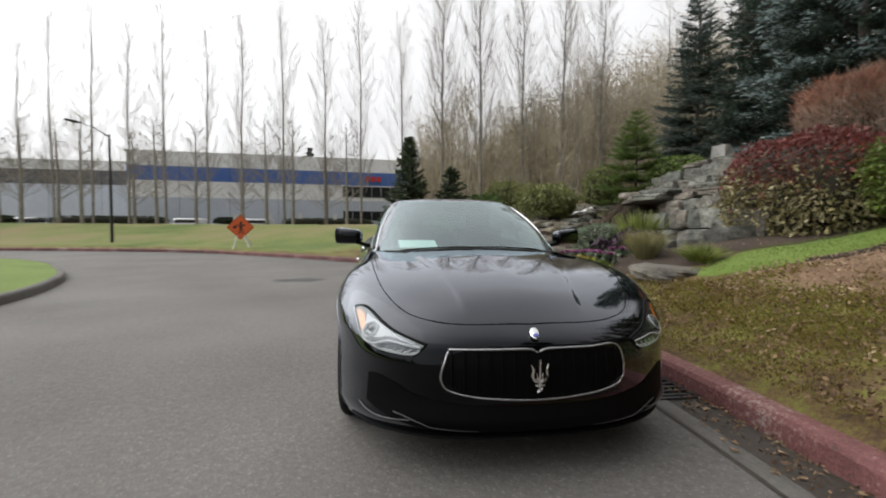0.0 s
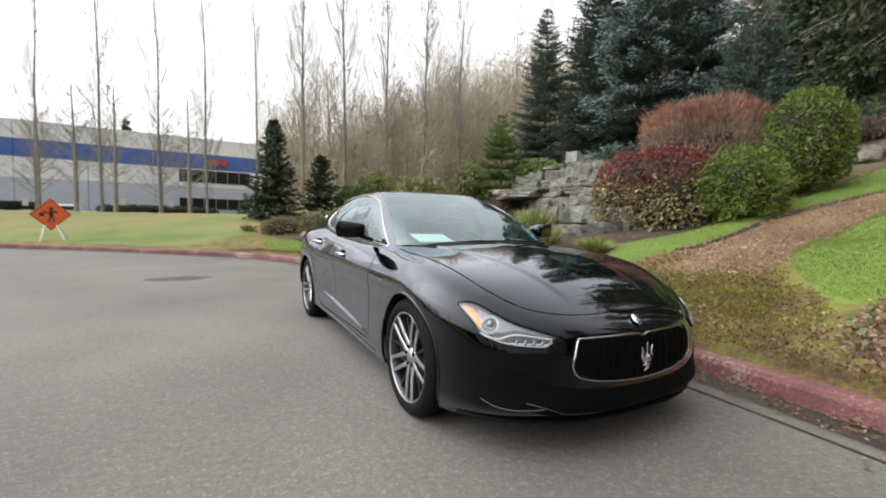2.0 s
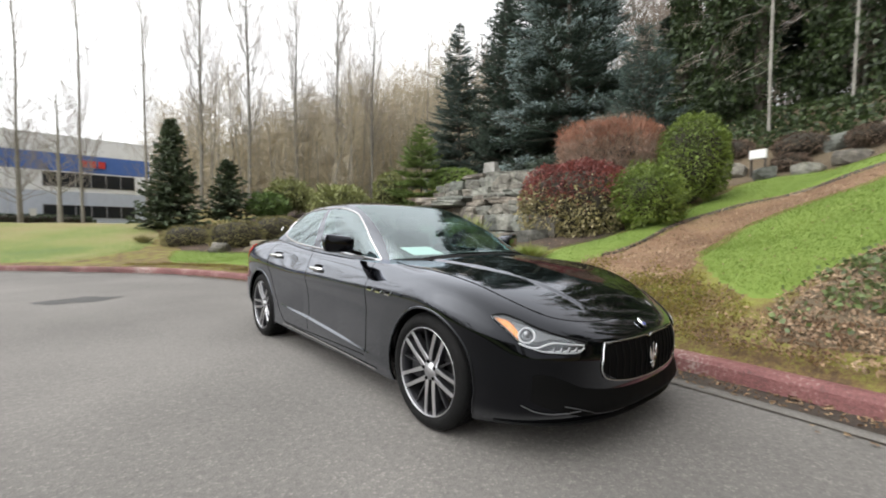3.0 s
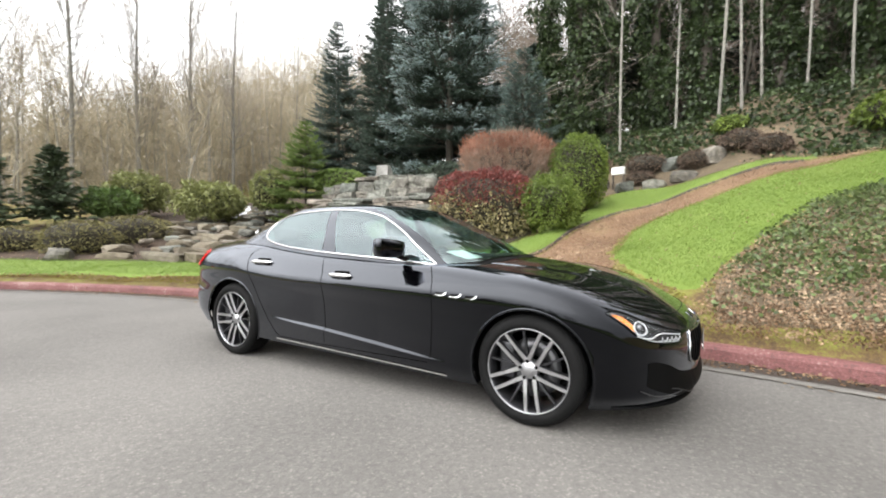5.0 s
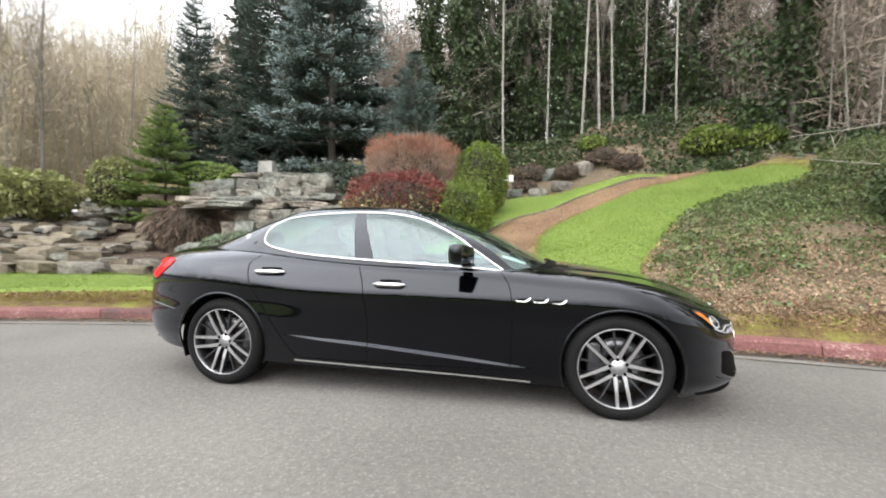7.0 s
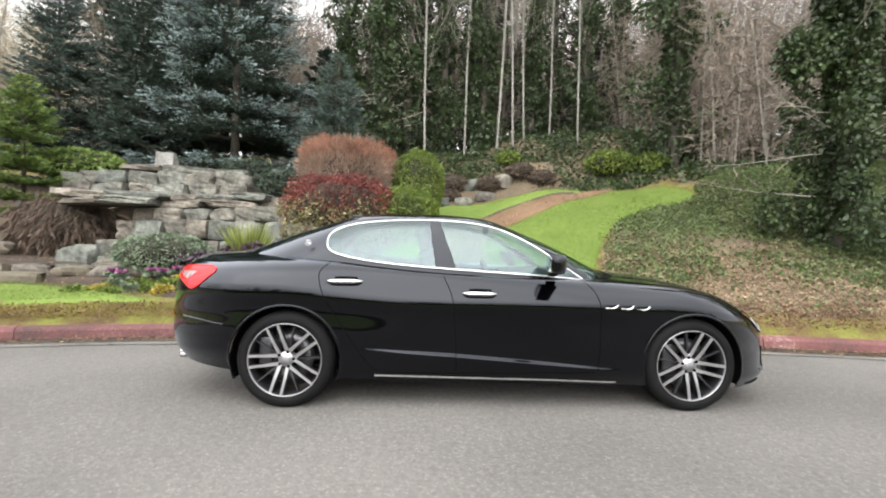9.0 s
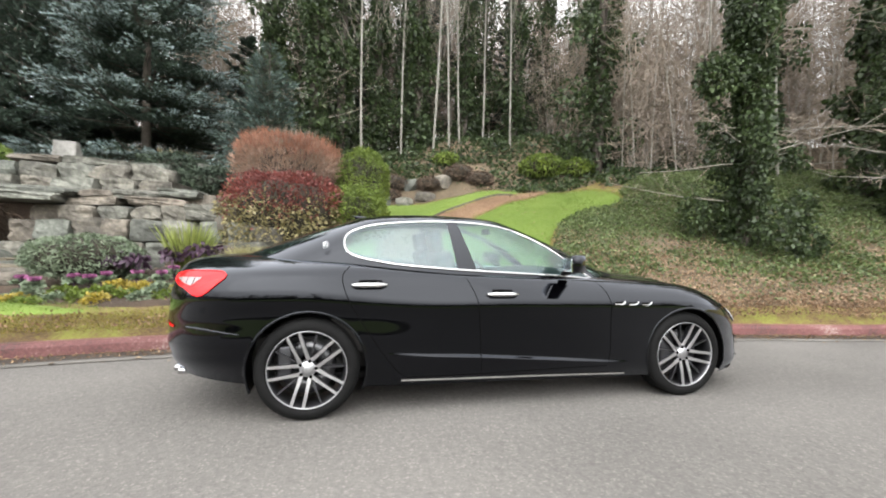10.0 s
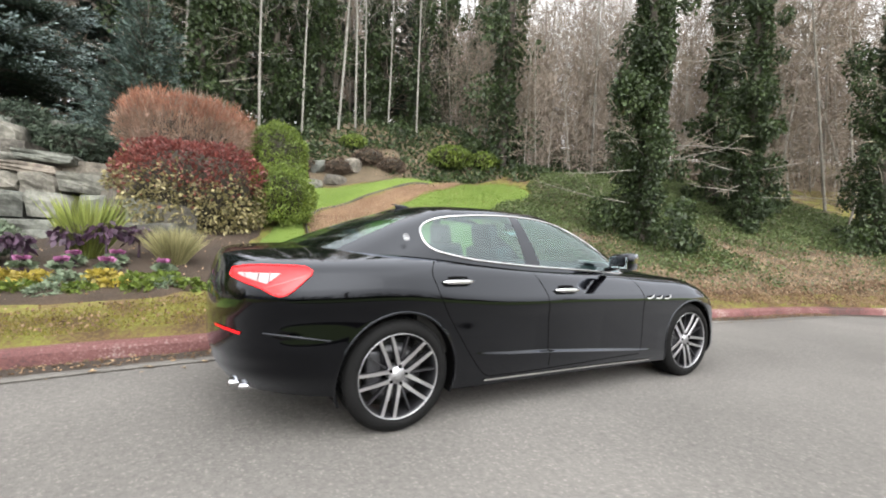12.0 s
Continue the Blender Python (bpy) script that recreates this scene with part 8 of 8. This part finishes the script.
def ground_cover(name, label, category, p, mat, size, r, up=0.45, lift=0.05, aspect=0.75, bend=0.15):
    way = unit(r.normal(0, 0.8, p.shape) + np.array([0, 0, up]))
    q = p + np.column_stack([np.zeros((len(p), 2)), lift * r.random(len(p))])
    ob = new(name, blades(name, q, way, size * r.uniform(0.6, 1.4, len(p)), size * aspect, mat, bend))
    return tagged(ob, label, category, kind="stuff")


r7 = np.random.default_rng(700)
GRASS = material("grass_blades", [(0.085, 0.14, 0.016), (0.135, 0.20, 0.03), (0.195, 0.255, 0.055)], 0.7, 6, 0.8, 0, vary=0.2, through=0.45)
BROWN_LEAF = material("brown_leaves", [(0.075, 0.042, 0.022), (0.16, 0.095, 0.05), (0.34, 0.25, 0.15)], 0.8, 9, 2.0, 0, vary=0.45)
MOSS_BLADE = material("mossy_tufts", [(0.13, 0.08, 0.028), (0.175, 0.14, 0.03), (0.20, 0.205, 0.036)], 0.8, 4, 0.9, 0, vary=0.35, through=0.5)
for nm, poly, n in (("lawn_grass", LAWN_BLOB, 56000), ("strip_grass", LAWN_STRIP, 26000), ("edge_grass", LAWN_NORTH, 24000)):
    p = sow(poly, n, r7)
    p[:, 2] += 0.03
    ground_cover(nm, "short green mown grass blades", "grass", p, GRASS, 0.036, r7, 1.1, 0.0, 0.16)
VERGE = [(1.62, -4.2), (1.75, -2.3), (2.6, -2.2), (3.4, -1.3), (3.3, 0.2), (3.2, 1.0), (2.9, 1.9), (2.4, 2.8), (2.2, 4.0), (2.1, 5.4), (1.4, 7.3), (0.5, 9.1), (-0.5, 11.0), (-1.6, 11.4), (-0.3, 9.7),
         (0.75, 7.1), (1.38, 4.4), (1.58, 2.4), (1.63, 0), (1.55, -2.8)]
p = sow(VERGE, 90000, r7)
ground_cover("verge_moss", "brown and olive mossy tufts of the verge", "moss", p, MOSS_BLADE, 0.026, r7, 1.1, 0.0, 0.4)
p = sow(VERGE, 20000, r7)
d = kerb_distance(p[:, 0], p[:, 1])
p = p[r7.random(len(p)) < np.clip(1.1 - 1.5 * d + lumps(p * [1, 1, 0] + 3, 1.1, 0.9) + 0.6 * smooth(0.5, -2.6, p[:, 1]), 0, 1)]
ground_cover("verge_dirt", "dark brown leaf mould along the kerb", "leaf mould", p, BROWN_LEAF, 0.026, r7, 0.25, 0.012, 0.6)
KERB_STRIP = [(1.60, -2.2), (2.4, -2.3), (2.2, -3.0), (2.1, -4.2), (1.8, -6.5), (1.2, -9.5), (0.0, -13.4), (-0.8, -13.2), (0.35, -9.4), (1.05, -6.4), (1.4, -4.2), (1.58, -2.6)]
p = sow(KERB_STRIP, 26000, r7)
p = p[r7.random(len(p)) < smooth(-1.6, -2.9, p[:, 1]) * 0.92 + 0.08]
ground_cover("kerb_leaves", "dry leaves blown against the kerb", "leaves", p, BROWN_LEAF, 0.032, r7, 0.25, 0.04, 0.7)
# dry leaves thick on the bank, ivy thickening uphill
p = sow(LEAF_BED, 115000, r7)
d = kerb_distance(p[:, 0], p[:, 1])
patchy = lumps(p * [1, 1, 0], 0.55, 1.0) + lumps(p * [1, 1, 0], 1.7, 0.6)
leafy = 1.5 - 0.33 * d + 0.6 * patchy - 0.45 * smooth(-4.5, -8.0, p[:, 1]) * smooth(0.8, 2.2, d)
sel = r7.random(len(p)) < np.clip(0.35 + leafy, 0.08, 1)
ground_cover("dry_leaf_litter", "pale brown dry leaves strewn over the bank", "leaves", p[sel], DEAD_LEAF, 0.039, r7, 0.25, 0.05, 0.7)
p = sow(LEAF_BED, 125000, r7)
d = kerb_distance(p[:, 0], p[:, 1])
patchy = lumps(p * [1, 1, 0] + 9, 0.6, 1.0) + lumps(p * [1, 1, 0], 1.9, 0.7)
sel = r7.random(len(p)) < np.clip(-0.42 + 0.26 * d + 0.9 * patchy + 0.4 * smooth(-4.5, -8.0, p[:, 1]) * smooth(0.8, 2.2, d), 0.06, 1)
ground_cover("ivy_ground_cover", "dark green ivy creeping over the bank", "ivy", p[sel], IVY, 0.058, r7, 0.5, 0.12, 0.85)
FOREST_EDGE = [(10.9, -3.3), (10.5, -4.6), (10.8, -5.7), (10.2, -7.1), (9.0, -8.0), (9.6, -10.5), (9, -16), (14, -18), (18, -12), (18, 4), (15.5, 4), (13.6, 0.5), (13.2, -2.4)]
p = sow(FOREST_EDGE, 42000, r7)
patchy = lumps(p * [1, 1, 0] + 4, 0.5, 1.0)
sel = (r7.random(len(p)) < np.clip(0.75 + 0.9 * patchy, 0.1, 1)) & ~((p[:, 0] < 13.6) & (p[:, 1] > -4.6) & (r7.random(len(p)) < 0.9))
# the darker ivy serves here: shade below the trees is put into leaf colour
ground_cover("forest_ivy", "ivy carpet under the trees, its leaves darkened for shade", "ivy", p[sel], SHADED_IVY, 0.14, r7, 0.5, 0.15, 0.85)
p = sow(FOREST_EDGE, 2200, r7)
ground_cover("forest_leaves", "brown dead leaves among the ivy", "leaves", p, DEAD_LEAF, 0.085, r7, 0.3, 0.12, 0.7)
t7, out7 = tangent_normals(KERB)
run = np.where((KERB[:, 1] > -9) & (KERB[:, 1] < 9) & (KERB[:, 0] > -1))[0]
pick7 = run[(len(run) * r7.random(3600) ** 1.25).astype(int)]
off7 = -0.01 - 0.24 * r7.random(3600) ** 1.6
q7 = KERB[pick7] + out7[pick7] * off7[:, None] + t7[pick7] * r7.uniform(-0.13, 0.13, (3600, 1))
ground_cover("gutter_crumbs", "brown leaf crumbs and needles lying in the gutter", "leaves", np.column_stack([q7, np.full(3600, 0.010)]), BROWN_LEAF, 0.028, r7, 0.2, 0.012, 0.6)
PATH_FOOT = [(2.2, -1.9), (3.4, -1.5), (4.6, -0.9), (4.4, 0.4), (3.2, 0.7), (2.4, 0.2)]
p = sow(PATH_FOOT, 9000, r7)
p = p[r7.random(len(p)) < np.clip(0.9 - 0.42 * (p[:, 0] - 2.3) + lumps(p * [1, 1, 0], 1.6, 0.8), 0, 1)]
ground_cover("path_moss", "olive moss creeping over the foot of the path", "moss", p, MOSS_BLADE, 0.035, r7, 0.6, 0.03, 0.6)
p = sow(VERGE, 7000, r7)
p = p[(p[:, 1] < 0.6) & (r7.random(len(p)) < smooth(1.7, 3.0, p[:, 0]) * 0.8)]
ground_cover("path_chips", "brown bark chips spilled over the verge", "bark chips", p, CHIPS, 0.04, r7, 0.2, 0.015, 0.5)
# scattered leaves on verge, path, lawn and garden bed
for poly, n, nm in ((VERGE, 5200, "verge_leaves"), (PATH_BED, 5200, "path_leaves"), (LAWN_BLOB, 260, "lawn_leaves"), (BED_NORTH, 3500, "bed_leaves")):
    p = sow(poly, n, r7)
    p[:, 2] += 0.03
    ground_cover(nm, "scattered small brown fallen leaves", "leaves", p, BROWN_LEAF if nm == "verge_leaves" else DEAD_LEAF, 0.036, r7, 0.2, 0.02, 0.7)


GUTTER_LEAF = material("wet_leaves", [(0.085, 0.05, 0.026), (0.18, 0.12, 0.065), (0.32, 0.24, 0.14)], 0.7, 14, 4.0, 0, vary=0.4, per_piece=True, spread=0.12)


def gutter_leaves():
    """Curled leaves lying along the gutter, each one by itself."""
    root = thing("gutter_leaves", "yellow-brown fallen leaves lying in the gutter", "leaves")
    shapes = []
    for k in range(5):
        bm = bmesh.new()
        n = 9
        rim = []
        rr = np.random.default_rng(720 + k)
        for i in range(n):
            a = 2 * math.pi * i / n
            q = (0.055 if i % 2 else 0.034) * rr.uniform(0.7, 1.2)
            rim.append(bm.verts.new((math.cos(a) * q * 1.2, math.sin(a) * q, 0.012 * rr.uniform(0, 1.4))))
        mid = bm.verts.new((0, 0, 0.004))
        for i in range(n):
            bm.faces.new((mid, rim[i], rim[(i + 1) % n]))
        shapes.append(from_bm("fallen_leaf", bm, GUTTER_LEAF))
    rr = np.random.default_rng(730)
    t, out = tangent_normals(KERB)
    near = np.where((KERB[:, 1] > -7) & (KERB[:, 1] < 6) & (KERB[:, 0] > -1))[0]
    for k in range(230):
        i = near[int(len(near) * rr.random() ** 1.1)]
        off = -0.02 - 0.55 * rr.random() ** 2.2
        x, y = KERB[i] + out[i] * off + t[i] * rr.uniform(-0.12, 0.12)
        ob = piece("fallen_leaf", shapes[k % 5], root, "", pose(x, y, 0.014, rr.uniform(-14, 14), rr.uniform(-14, 14), rr.uniform(0, 360)))
        s = rr.uniform(0.22, 0.55)
        ob.scale = (s, s, s)


gutter_leaves()
